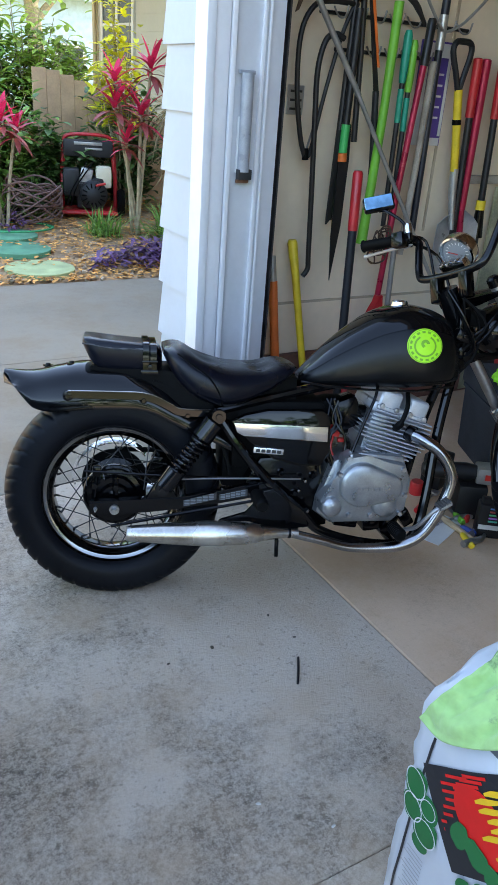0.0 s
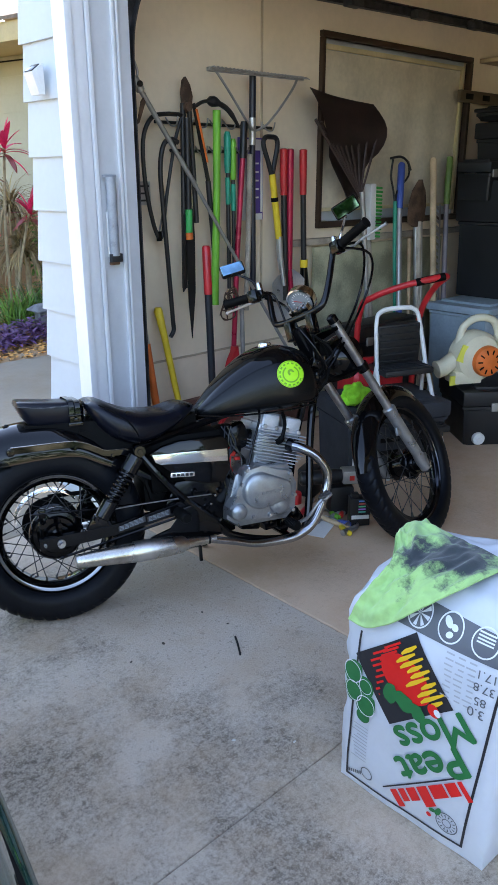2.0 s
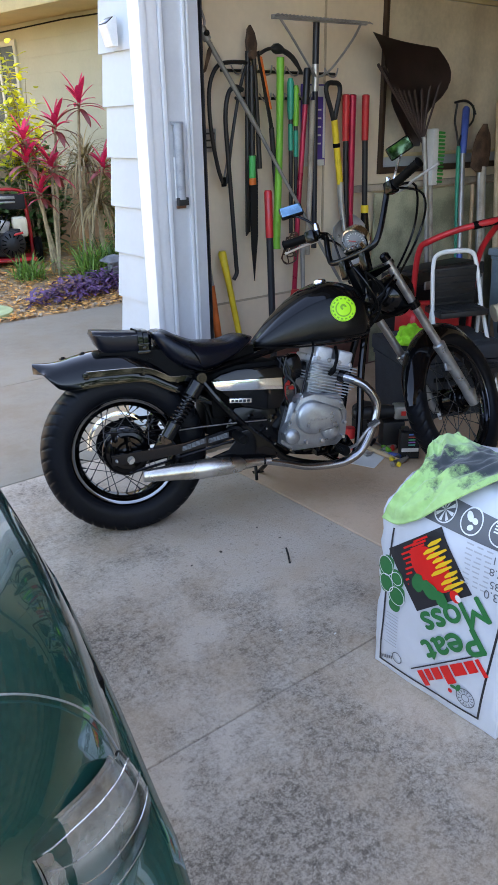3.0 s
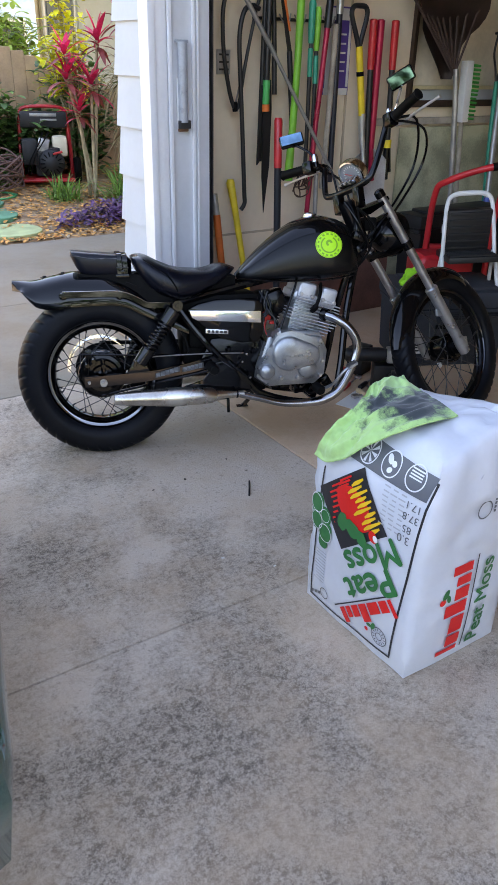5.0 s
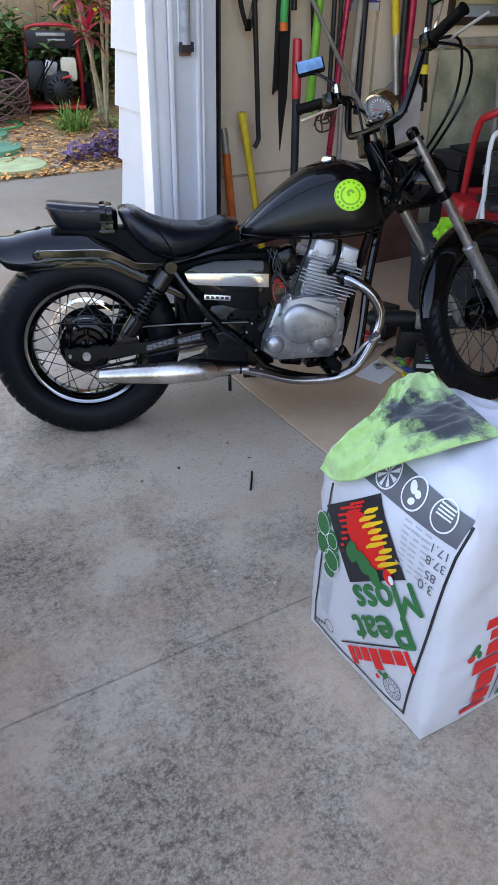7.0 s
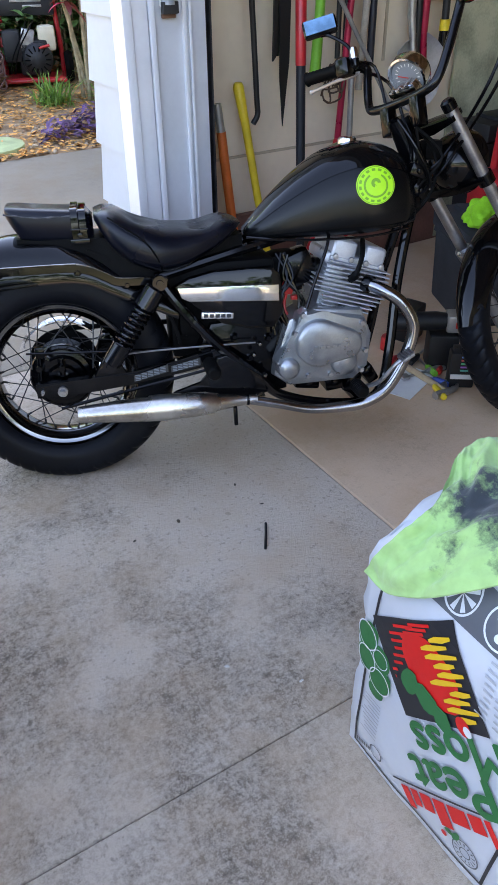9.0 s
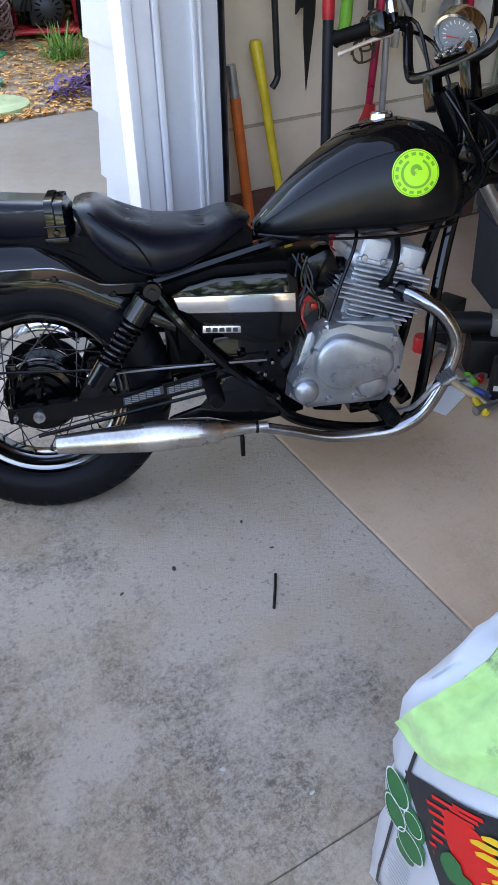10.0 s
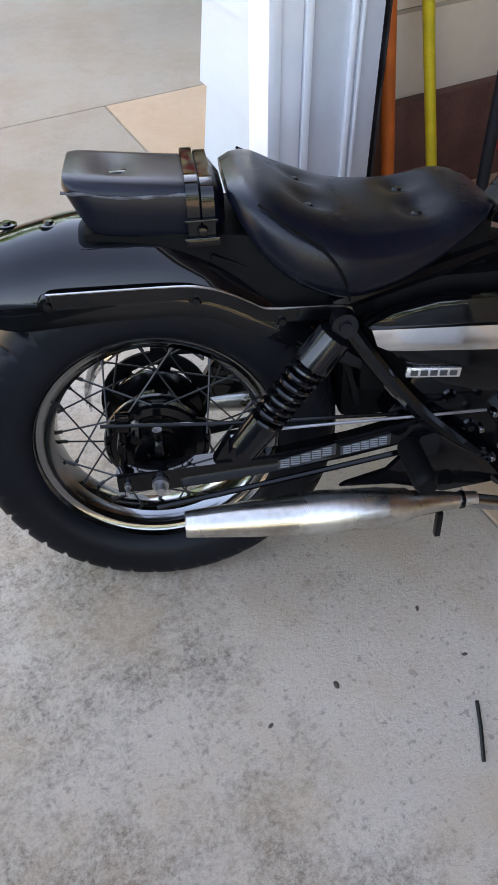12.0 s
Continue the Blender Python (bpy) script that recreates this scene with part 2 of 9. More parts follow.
DRIVE = concrete("driveway_concrete", (0.6, 0.498, 0.392), (0.075, 0.054, 0.037), stain=1.0, grit=0.9, wear=(2.1, 2.6, 1.4, 3.2), tracks=((1.84, 2.40, 0.42, 0.17, 62, 0.14), (1.85, 2.08, 0.5, 0.26, 30, 0.12), (1.58, 2.45, 0.24, 0.13, 10, 0.08), (1.68, 3.1, 0.34, 0.15, 80, 0.09), (1.98, 2.95, 0.32, 0.1, 60, 0.07)))
WALK = concrete("walk_concrete", (0.29, 0.255, 0.195), (0.18, 0.15, 0.11), stain=0.5)
TAN_WALK = concrete("tan_walk_concrete", (0.42, 0.31, 0.2), (0.2, 0.15, 0.1), stain=0.3)
GARAGE_FLOOR = concrete("garage_floor_concrete", (0.7, 0.495, 0.335), (0.25, 0.17, 0.11), stain=0.3, grit=0.25)
JOINT = mat("joint_dirt", (0.36, 0.31, 0.245), 0.95, var=0.4, scale=30, bump=0.4)
SOIL = mat("leaf_litter_soil", (0.42, 0.28, 0.15), 0.95, var=0.4, scale=9, alt=(0.24, 0.16, 0.09), bump=0.8, bscale=45)
LAWN = mat("far_ground", (0.16, 0.17, 0.08), 0.95, var=0.4, scale=3, bump=0.5)
# the sky's blue cast on the white siding is put into its paint
SIDING = mat("sky_tinted_white_siding", (0.5, 0.55, 0.6), 0.55, var=0.05, scale=3, bump=0.08, bscale=120)
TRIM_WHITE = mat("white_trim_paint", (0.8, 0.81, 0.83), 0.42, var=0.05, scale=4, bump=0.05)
# grey for the jamb face turned from the sky, its shade painted in
JAMB_SHADED = mat("shaded_jamb_paint", (0.62, 0.64, 0.67), 0.45, var=0.06, scale=5, bump=0.05)
DRYWALL = mat("tan_wall_paint", (0.85, 0.71, 0.53), 0.75, var=0.08, scale=2.2, bump=0.12, bscale=160)
CEIL = mat("bare_wood_ceiling", (0.34, 0.21, 0.12), 0.8, var=0.35, scale=4, bump=0.2)
BASE_RED = mat("red_brown_base_paint", (0.17, 0.075, 0.055), 0.6, var=0.35, scale=6, bump=0.2)
BROWN_TRIM = mat("dark_brown_trim", (0.045, 0.024, 0.014), 0.5, var=0.3, scale=8)

WALL_Y = 4.70   # inner face of the tool wall
BACK_X, SIDE_Y = 8.6, -1.6  # the garage's far walls


def slab(name, parent, x0, y0, x1, y1, top, material, thick=0.12):
    bm = fresh()
    box(bm, (x1 - x0, y1 - y0, thick), ((x0 + x1) / 2, (y0 + y1) / 2, top - thick / 2), bevel=0.003, seg=1)
    return part(name, bm, material, parent)


bm = fresh()
box(bm, (900, 900, 0.1), (0, 0, -0.2))
tagged(part("ground", bm, LAWN), "flat ground reaching away beyond the driveway", "ground", kind="structure")

driveway = thing("driveway", Matrix(), "grey weathered concrete driveway with dirt in its joints", "driveway", kind="structure")
for x0, y0, x1, y1, m in (
    (-9.0, -8.0, 2.6705, 2.7994, DRIVE), (-9.0, 2.8006, 2.6705, 4.449, DRIVE), (-9.0, 4.453, 2.6705, 5.738, WALK),
    (2.6755, 4.86, 5.58, 5.738, TAN_WALK), (-9.0, 5.742, 5.58, 7.28, WALK),
):
    slab("slab", driveway, x0, y0, x1, y1, 0.0, m)
slab("joint_filler", driveway, -9.0, -8.0, 5.58, 7.27, -0.006, JOINT, 0.1)
bed = slab("planting_bed", None, -9.0, 7.285, 14.0, 16.0, -0.02, SOIL, 0.15)
tagged(bed, "planting bed of brown soil strewn with dry leaves", "flower bed", kind="structure")

floor = slab("floor", None, 2.6755, SIDE_Y, BACK_X, WALL_Y + 0.02, 0.0, GARAGE_FLOOR)
tagged(floor, "tan stained concrete garage floor", "floor", kind="structure")

# tool wall of the garage with its covered window
WX0, WX1, WZ0, WZ1 = 4.285, 5.70, 1.10, 2.05
wall = thing("wall_north", Matrix(), "tan painted garage wall hung with garden tools", "wall", kind="structure")
bm = fresh()
y = WALL_Y + 0.021
for x0, x1, z0, z1 in ((2.7405, WX0, 0, 2.75), (WX1, BACK_X, 0, 2.75), (WX0, WX1, 0, WZ0), (WX0, WX1, WZ1, 2.75)):
    box(bm, (x1 - x0, 0.042, z1 - z0), ((x0 + x1) / 2, y, (z0 + z1) / 2))
part("wall_panel", bm, DRYWALL, wall)
bm = fresh()
box(bm, (5.6, 0.035, 0.3), (5.75, WALL_Y - 0.0185, 0.15), bevel=0.004)
part("base_board", bm, BASE_RED, wall, "dark red painted base along the wall")
bm = fresh()
for x in (3.86,):
    box(bm, (0.012, 0.006, 1.9), (x, WALL_Y - 0.003, 1.75))
box(bm, (1.3, 0.006, 0.01), (3.6, WALL_Y - 0.003, 0.52))
part("panel_seam", bm, mat("wall_seam", (0.55, 0.44, 0.31), 0.8), wall)

# the other walls, ceiling and rafters that close the garage
for name, size, at in (
    ("wall_east", (0.12, WALL_Y - SIDE_Y, 2.75), (BACK_X + 0.06, (WALL_Y + SIDE_Y) / 2, 1.375)),
    ("wall_south", (BACK_X - 2.6, 0.12, 2.75), ((BACK_X + 2.6) / 2, SIDE_Y - 0.06, 1.375)),
):
    bm = fresh()
    box(bm, size, at)
    tagged(part(name, bm, DRYWALL), "plain tan painted garage wall", "wall", kind="structure")
bm = fresh()
box(bm, (BACK_X - 2.5, WALL_Y - SIDE_Y + 0.3, 0.06), ((BACK_X + 2.6) / 2, (WALL_Y + SIDE_Y) / 2, 2.78))
for i in range(9):
    box(bm, (0.045, WALL_Y - SIDE_Y, 0.19), (3.3 + 0.61 * i, (WALL_Y + SIDE_Y) / 2, 2.655))
tagged(part("ceiling", bm, CEIL), "unfinished brown wood garage ceiling with open rafters", "ceiling", kind="structure")

# front wall: lap siding return, corner trim and door jamb
JY = 4.40  # face of the jamb towards the opening
front = thing("wall_west", Matrix(), "white lap-sided front wall beside the garage door opening", "wall", kind="structure")
bm = fresh()
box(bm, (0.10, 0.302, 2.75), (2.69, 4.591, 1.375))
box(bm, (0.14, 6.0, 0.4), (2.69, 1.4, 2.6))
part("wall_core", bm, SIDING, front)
for k in range(14):
    z0 = 0.033 + 0.2 * k
    bm = fresh()
    # each course leans out at its lower edge; it wraps the outer corner
    lo, hi, top = 0.016, 0.003, z0 + 0.205
    for (xa, ya, xb, yb, nx, ny) in ((2.64, 4.455, 2.64, 4.745, -1, 0), (2.64, 4.745, 8.6, 4.745, 0, 1)):
        e0, e1 = (0.0, lo) if nx else (lo, 0.0)
        rows = []
        for off, z in ((0.0, z0), (lo, z0), (hi, top), (0.0, top)):
            ext = off
            a = Vector((xa + nx * off - (ext if ny else 0), ya + ny * off, z))
            c = Vector((xb + nx * off, yb + ny * off + (ext if nx else 0), z))
            rows.append((a, c))
        loft(bm, [[r[0] for r in rows], [r[1] for r in rows]])
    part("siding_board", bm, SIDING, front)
bm = fresh()
box(bm, (0.03, 0.085, 2.6), (2.613, 4.415, 1.3), bevel=0.004)
part("corner_board", bm, TRIM_WHITE, front)
bm = fresh()
box(bm, (0.05, 0.012, 2.6), (2.656, JY - 0.012, 1.3), bevel=0.003)
box(bm, (0.018, 0.02, 2.6), (2.694, JY - 0.012, 1.3), bevel=0.004)
part("casing", bm, TRIM_WHITE, front)
bm = fresh()
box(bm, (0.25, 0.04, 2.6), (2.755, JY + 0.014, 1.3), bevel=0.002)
part("jamb", bm, JAMB_SHADED, front)
bm = fresh()
box(bm, (0.012, 0.012, 2.6), (2.802, JY - 0.012, 1.3), bevel=0.003)
box(bm, (0.008, 0.01, 2.6), (2.822, JY - 0.012, 1.3), bevel=0.002)
part("door_stop", bm, TRIM_WHITE, front)
# ---- motorcycle ----
BIKE = pose(2.093, 3.831, 0, 0, 0, -20.5) @ pose(0, 0, 0, -10, 0, 0)  # leans away on its side stand
bike = thing("motorcycle", BIKE, "black bobber motorcycle with wire wheels and worn chrome exhaust", "motorcycle")
SPRING_ENAMEL = mat("spring_enamel", (0.004, 0.004, 0.005), 0.1, var=0.3, scale=20, rvar=0.03, spec=0.38)
RIM_CHROME = mat("rim_chrome", (0.23, 0.23, 0.23), 0.13, 1.0, var=0.15, scale=10)
SPOKE = mat("dark_spoke_steel", (0.05, 0.05, 0.05), 0.4, 0.6, var=0.3, scale=18)
BLACK_RIM = mat("black_chrome_rim", (0.05, 0.05, 0.055), 0.12, 0.9, var=0.2, scale=8)
LIME = plain("lime_decal", (0.42, 0.85, 0.02), 0.5)
LIME_DARK = plain("lime_decal_print", (0.16, 0.42, 0.02), 0.5)
PRINT_WHITE = plain("white_print", (0.72, 0.72, 0.7), 0.5)
INK_DIM = plain("dim_grey_print", (0.22, 0.24, 0.26), 0.5)
PRINT_DARK = plain("dark_print", (0.03, 0.03, 0.03), 0.5)
SILVER = mat("silver_plate", (0.7, 0.7, 0.7), 0.25, 0.8, var=0.1, scale=30)
GREY_LEVER = mat("bare_lever_alloy", (0.62, 0.62, 0.62), 0.35, 0.8, var=0.15, scale=20)
# mirror tints hold the dimmed green and blue of the reflected surroundings
DIM_MIRROR = mat("foliage_tint_mirror", (0.05, 0.1, 0.085), 0.03, 1.0, var=0.5, scale=30, rvar=0.02)
MIRROR = mat("sky_tint_mirror", (0.16, 0.3, 0.4), 0.03, 1.0, var=0.3, scale=40, rvar=0.02)


def hub_mesh(m, r, w):
    """A drum hub with a stepped brake plate on its right and a plain flange on its left."""
    bm = fresh()
    a, e = -w / 2, w / 2
    lathe(bm, [(0.0, a - 0.024), (0.012, a - 0.024), (0.014, a - 0.008), (r * 0.26, a - 0.006), (r * 0.30, a - 0.018), (r * 0.44, a - 0.018), (r * 0.47, a - 0.012), (r * 0.50, a - 0.002),
               (r * 0.66, a - 0.002), (r * 0.69, a + 0.004), (r * 0.72, a + 0.012), (r * 0.86, a + 0.014), (r * 0.9, a + 0.02), (r * 0.97, a + 0.022), (r, a + 0.028), (r, a + 0.036), (r * 0.93, a + 0.04),
               (r * 0.74, a + 0.048), (r * 0.7, e - 0.02), (r * 0.9, e - 0.014), (r * 0.9, e - 0.006), (r * 0.5, e), (0.022, e), (0.02, e + 0.012), (0.0, e + 0.012)], m, 56)
    return bm


def tyre_mesh(m, tyre_r, tyre_w, rim_r, pitch, turns, depth):
    """A round tyre whose shoulders carry slanted tread grooves."""
    bm = fresh()
    seg, n = pitch * turns, 32
    h = (tyre_r - rim_r) / 2 + 0.005
    rings = []
    for k in range(seg):
        a = 2 * math.pi * k / seg
        ring = []
        for i in range(n):
            b = -0.84 * math.pi + 1.68 * math.pi * i / (n - 1)
            r = rim_r - 0.005 + h + h * (math.copysign(abs(math.cos(b)) ** 0.68, math.cos(b)))
            y = tyre_w / 2 * math.copysign(abs(math.sin(b)) ** 0.8, math.sin(b))
            lean_ = int(round((abs(b) - 0.2) * 5.0))
            if 0.2 < abs(b) < 1.3 and (k + (lean_ if b < 0 else lean_ + pitch // 2)) % pitch < 2:
                cut = depth * (1.0 if abs(b) < 0.9 else (1.4 - abs(b)) / 0.5)
                r -= cut * abs(math.cos(b)) ** 0.5
                y -= math.copysign(cut * 0.9 * abs(math.sin(b)), b)
            if abs(abs(b) - 1.75) < 0.06 or abs(abs(b) - 2.25) < 0.06:
                y *= 1.012
            ring.append(bm.verts.new(m @ Vector((r * math.cos(a), y, r * math.sin(a)))))
        rings.append(ring)
    skin(bm, rings + [rings[0]], True, False)
    return bm


def wheel(name, m, tyre_r, tyre_w, rim_r, rim_w, hub_r, hub_w, spokes, rim_mat, label, tread):
    w = part(name, hub_mesh(m, hub_r, hub_w), BLACK_PART, bike, label)
    part("tyre", tyre_mesh(m, tyre_r, tyre_w, rim_r, *tread), RUBBER, w, "black rubber tyre with grooved shoulders", smooth=40)
    bm = fresh()
    hw = rim_w / 2
    lathe(bm, [(rim_r + 0.003, -hw), (rim_r + 0.007, -hw + 0.004), (rim_r + 0.001, -hw + 0.009), (rim_r - 0.010, -hw + 0.012), (rim_r - 0.014, -hw + 0.022), (rim_r - 0.027, -hw * 0.4), (rim_r - 0.03, 0),
               (rim_r - 0.027, hw * 0.4), (rim_r - 0.014, hw - 0.022), (rim_r - 0.010, hw - 0.012), (rim_r + 0.001, hw - 0.009), (rim_r + 0.007, hw - 0.004), (rim_r + 0.003, hw), (rim_r - 0.016, 0)], m, 96, closed=True)
    part("rim", bm, rim_mat, w, "polished steel rim")
    for k in range(spokes):
        side = -1 if k % 2 else 1
        a = 2 * math.pi * (k + 0.5) / spokes
        b = a + (0.75 if (k // 2) % 2 else -0.75)
        p = m @ Vector((hub_r * 0.94 * math.cos(b), side * (hub_w / 2 - 0.013), hub_r * 0.94 * math.sin(b)))
        q = m @ Vector(((rim_r - 0.026) * math.cos(a), side * 0.008, (rim_r - 0.026) * math.sin(a)))
        bm = fresh()
        tube(bm, [p, q + (p - q) * 0.12, q + (p - q) * 0.115, q], [0.0016, 0.0016, 0.0032, 0.0032], 6)
        part("spoke", bm, SPOKE, w)
    return w


REAR = Matrix.Translation((0.009, 0, 0.281))
rear_wheel = wheel("rear_wheel", REAR, 0.290, 0.142, 0.191, 0.104, 0.086, 0.13, 36, RIM_CHROME, "spoked rear wheel with black drum hub and chrome rim", (11, 42, 0.005))

# steering: everything that turns to the left about the raked axis
HEAD = Vector((0.962, 0.0, 0.81))
RAKE = math.atan(0.60)
axis = Vector((-math.sin(RAKE), 0, math.cos(RAKE)))
STEER = Matrix.Translation(HEAD) @ Matrix.Rotation(radians(31), 4, axis) @ Matrix.Translation(-HEAD)
AXLE = Vector((1.418, 0.0, 0.292))
FRONT = STEER @ Matrix.Translation(AXLE)
front_wheel = wheel("front_wheel", FRONT, 0.305, 0.085, 0.238, 0.056, 0.062, 0.11, 36, BLACK_RIM, "spoked front wheel with black drum hub and black rim", (9, 50, 0.004))


def ring_section(x, hw, z0, z1, n=20, p=2.6, top=None, mid=0.5):
    """A rounded closed section across the bike at x."""
    rows = []
    for k in range(n):
        a = 2 * math.pi * k / n
        c, s = math.cos(a), math.sin(a)
        y = hw * math.copysign(abs(c) ** (2 / p), c)
        zc = z0 + (z1 - z0) * mid
        z = zc + ((z1 - zc) if s > 0 else (zc - z0)) * math.copysign(abs(s) ** (2 / p), s)
        rows.append(Vector((x, y, z)))
    return rows


# rear fender: a bobbed tail with flared sides, open below
TOP = [(-0.272, 0.621), (-0.21, 0.618), (-0.13, 0.634), (-0.06, 0.645), (0.03, 0.643), (0.10, 0.624), (0.16, 0.592), (0.22, 0.556), (0.32, 0.5)]
LOW = [(-0.272, 0.614), (-0.246, 0.59), (-0.222, 0.562), (-0.19, 0.532), (-0.15, 0.526), (-0.09, 0.53), (-0.02, 0.534), (0.05, 0.534), (0.10, 0.527), (0.16, 0.497), (0.32, 0.42)]
HALF = [(-0.272, 0.03), (-0.25, 0.06), (-0.2, 0.085), (-0.12, 0.1), (0.0, 0.104), (0.32, 0.1)]
rows = []
for k in range(41):
    x = -0.272 + 0.592 * k / 40
    zt, zl, hw = curve1(TOP, x), curve1(LOW, x), curve1(HALF, x)
    outer = []
    for i in range(17):
        s = -1 + 2 * i / 16
        if abs(s) > 0.5:
            f = (abs(s) - 0.5) / 0.5
            y, z = hw * (0.80 + 0.20 * math.sin(math.pi * min(f * 1.15, 1.0) / 2) - 0.05 * max(0.0, f - 0.6)), zl + (zt - 0.028 - zl) * (1 - f)
        else:
            f = abs(s) / 0.5
            y, z = hw * 0.80 * f, zt - 0.028 * f ** 2.2
        outer.append(Vector((x, math.copysign(y, s), z)))
    inner = [Vector((p.x, p.y * 0.94, p.z - (0.006 if abs(p.y) < 0.09 * hw / 0.1 else 0.0))) for p in reversed(outer)]
    rows.append(outer + inner)
bm = fresh()
loft(bm, rows)
rear_fender = part("rear_fender", bm, BLACK_GLOSS, bike, "glossy black bobbed rear fender", smooth=50)
for x, y in ((-0.1, -0.01), (-0.165, 0.04)):
    bm = fresh()
    zt = curve1(TOP, x)
    lathe(bm, [(0, 0.003), (0.006, 0.003), (0.007, 0.0), (0.014, -0.001), (0.014, -0.005)], Matrix.Translation((x, y, zt + 0.001)) @ pose(0, 0, 0, 90, 0, 0), 14)
    part("fender_bolt", bm, BLACK_PART, rear_fender)
BAR = [(-0.105, 0.5755), (-0.06, 0.575), (0.06, 0.573), (0.095, 0.569), (0.125, 0.559), (0.157, 0.542), (0.185, 0.53), (0.276, 0.526), (0.296, 0.52)]
for s in (-1, 1):
    bm = fresh()
    line = bend([(x, s * 0.112, z) for x, z in BAR], 5)
    rows = []
    for i, p in enumerate(line):
        d = line[min(i + 1, len(line) - 1)] - line[max(i - 1, 0)]
        up = Vector((-d.z, 0, d.x)).normalized() * 0.0105
        out = Vector((0, s * 0.006, 0))
        rows.append([p + up, p + up * 0.8 + out, p - up * 0.8 + out, p - up])
    loft(bm, rows)
    lathe(bm, [(0, -0.007), (0.011, -0.006), (0.0135, 0.0), (0.0135, 0.004)], Matrix.Translation((-0.105, s * 0.112, 0.572)) @ (Matrix() if s < 0 else pose(0, 0, 0, 0, 0, 180)), 20)
    rail = part("fender_rail", bm, BLACK_GLOSS, bike)
    bm = fresh()
    tube(bm, [p + Vector((0, s * 0.004, 0.0105)) for p in line], 0.0018, 6)
    part("rail_edge", bm, WORN_CHROME, rail, "bright worn edge of the rail")
    for x, z in ((-0.105, 0.572), (0.199, 0.522), (0.085, 0.562)):
        bm = fresh()
        lathe(bm, [(0, -0.009), (0.005, -0.009), (0.0065, 0.0), (0.01, 0.002)], Matrix.Translation((x, s * 0.115, z)) @ (Matrix() if s < 0 else pose(0, 0, 0, 0, 0, 180)), 10)
        part("rail_bolt", bm, BLACK_GLOSS, rail)

# seats
rows = []
for k in range(23):
    u = k / 22
    x = 0.138 + 0.358 * u
    edge = min(1.0, math.sqrt(max(1 - ((u - 0.5) / 0.5) ** 8, 0.0)) + 0.0)
    zt = curve1([(0, 0.705), (0.1, 0.703), (0.25, 0.68), (0.5, 0.652), (0.7, 0.648), (0.9, 0.66), (1, 0.652)], u)
    zb = curve1([(0, 0.66), (0.08, 0.612), (0.25, 0.558), (0.43, 0.538), (0.55, 0.544), (0.74, 0.572), (0.9, 0.606), (1, 0.632)], u)
    hw = curve1([(0, 0.108), (0.12, 0.138), (0.35, 0.15), (0.6, 0.136), (0.85, 0.112), (1, 0.09)], u)
    zm = (zt + zb) / 2
    zt, zb, hw = zm + (zt - zm) * (0.45 + 0.55 * edge), zm + (zb - zm) * (0.45 + 0.55 * edge), hw * (0.7 + 0.3 * edge)
    row = ring_section(x, hw, zb, zt, 28, 2.9, mid=0.42)
    for p in row:  # dished top with tufted dimples
        if p.z > zm:
            p.z -= 0.014 * (1 - (p.y / hw) ** 2) * math.sin(math.pi * min(max(u, 0), 1)) * 0.6
            for bx, by in ((0.243, 0.055), (0.243, -0.055), (0.396, 0.05), (0.396, -0.05)):
                d2 = (x - bx) ** 2 + (p.y - by) ** 2
                p.z -= 0.013 * math.exp(-d2 / 0.0006)
    rows.append(row)
bm = fresh()
loft(bm, rows)
bmesh.ops.subdivide_edges(bm, edges=bm.edges[:], cuts=1, use_grid_fill=True, smooth=0.6)
seat = part("driver_seat", bm, LEATHER, bike, "black vinyl sprung-shape seat with tufted buttons", smooth=60)
for bx, by in ((0.243, 0.055), (0.243, -0.055), (0.396, 0.05), (0.396, -0.05)):
    bm = fresh()
    lathe(bm, [(0, 0.006), (0.006, 0.005), (0.0095, 0.0), (0.009, -0.005)], Matrix.Translation((bx, by, 0.629 if bx > 0.3 else 0.652)) @ pose(0, 0, 0, 90, 0, 0), 16)
    part("seat_button", bm, BLACK_GLOSS, seat)
for s in (-1, 1):
    bm = fresh()
    tube(bm, bend([(0.17, s * 0.122, 0.685), (0.205, s * 0.143, 0.662), (0.249, s * 0.152, 0.63), (0.275, s * 0.15, 0.59), (0.287, s * 0.135, 0.553)], 8), 0.0022, 6)
    part("seat_piping", bm, BLACK_DULL, seat)

rows = []
for k in range(19):
    u = k / 18
    x = -0.088 + 0.222 * u
    edge = math.sqrt(max(1 - ((u - 0.5) / 0.5) ** 12, 0.0))
    zt = curve1([(0, 0.719), (0.3, 0.712), (0.7, 0.703), (1, 0.697)], u)
    zb = curve1([(0, 0.64), (0.15, 0.633), (1, 0.618)], u)
    hw = curve1([(0, 0.074), (0.2, 0.08), (0.8, 0.08), (1, 0.075)], u)
    x += 0.022 * (1 - u) ** 3
    zm = (zt + zb) / 2
    row = ring_section(x, hw * (0.75 + 0.25 * edge), zm + (zb - zm) * (0.6 + 0.4 * edge), zm + (zt - zm) * (0.6 + 0.4 * edge), 28, 5.0)
    for p in row:
        sink = (zt - p.z) / (zt - zb)
        p.y *= 1 - 0.1 * sink
        p.x += (0.034 * sink - 0.012) * (1 - u) ** 2
        d2 = (x - 0.0) ** 2 + p.y ** 2
        if p.z > zm:
            p.z -= 0.014 * math.exp(-d2 / 0.0005)
    rows.append(row)
bm = fresh()
loft(bm, rows)
pillion = part("pillion_seat", bm, LEATHER, bike, "worn black vinyl pillion pad with split seams", smooth=60)
bm = fresh()
box(bm, (0.024, 0.016, 0.008), (0.0, 0, 0.697), bevel=0.003)
part("seat_button", bm, BLACK_GLOSS, pillion)
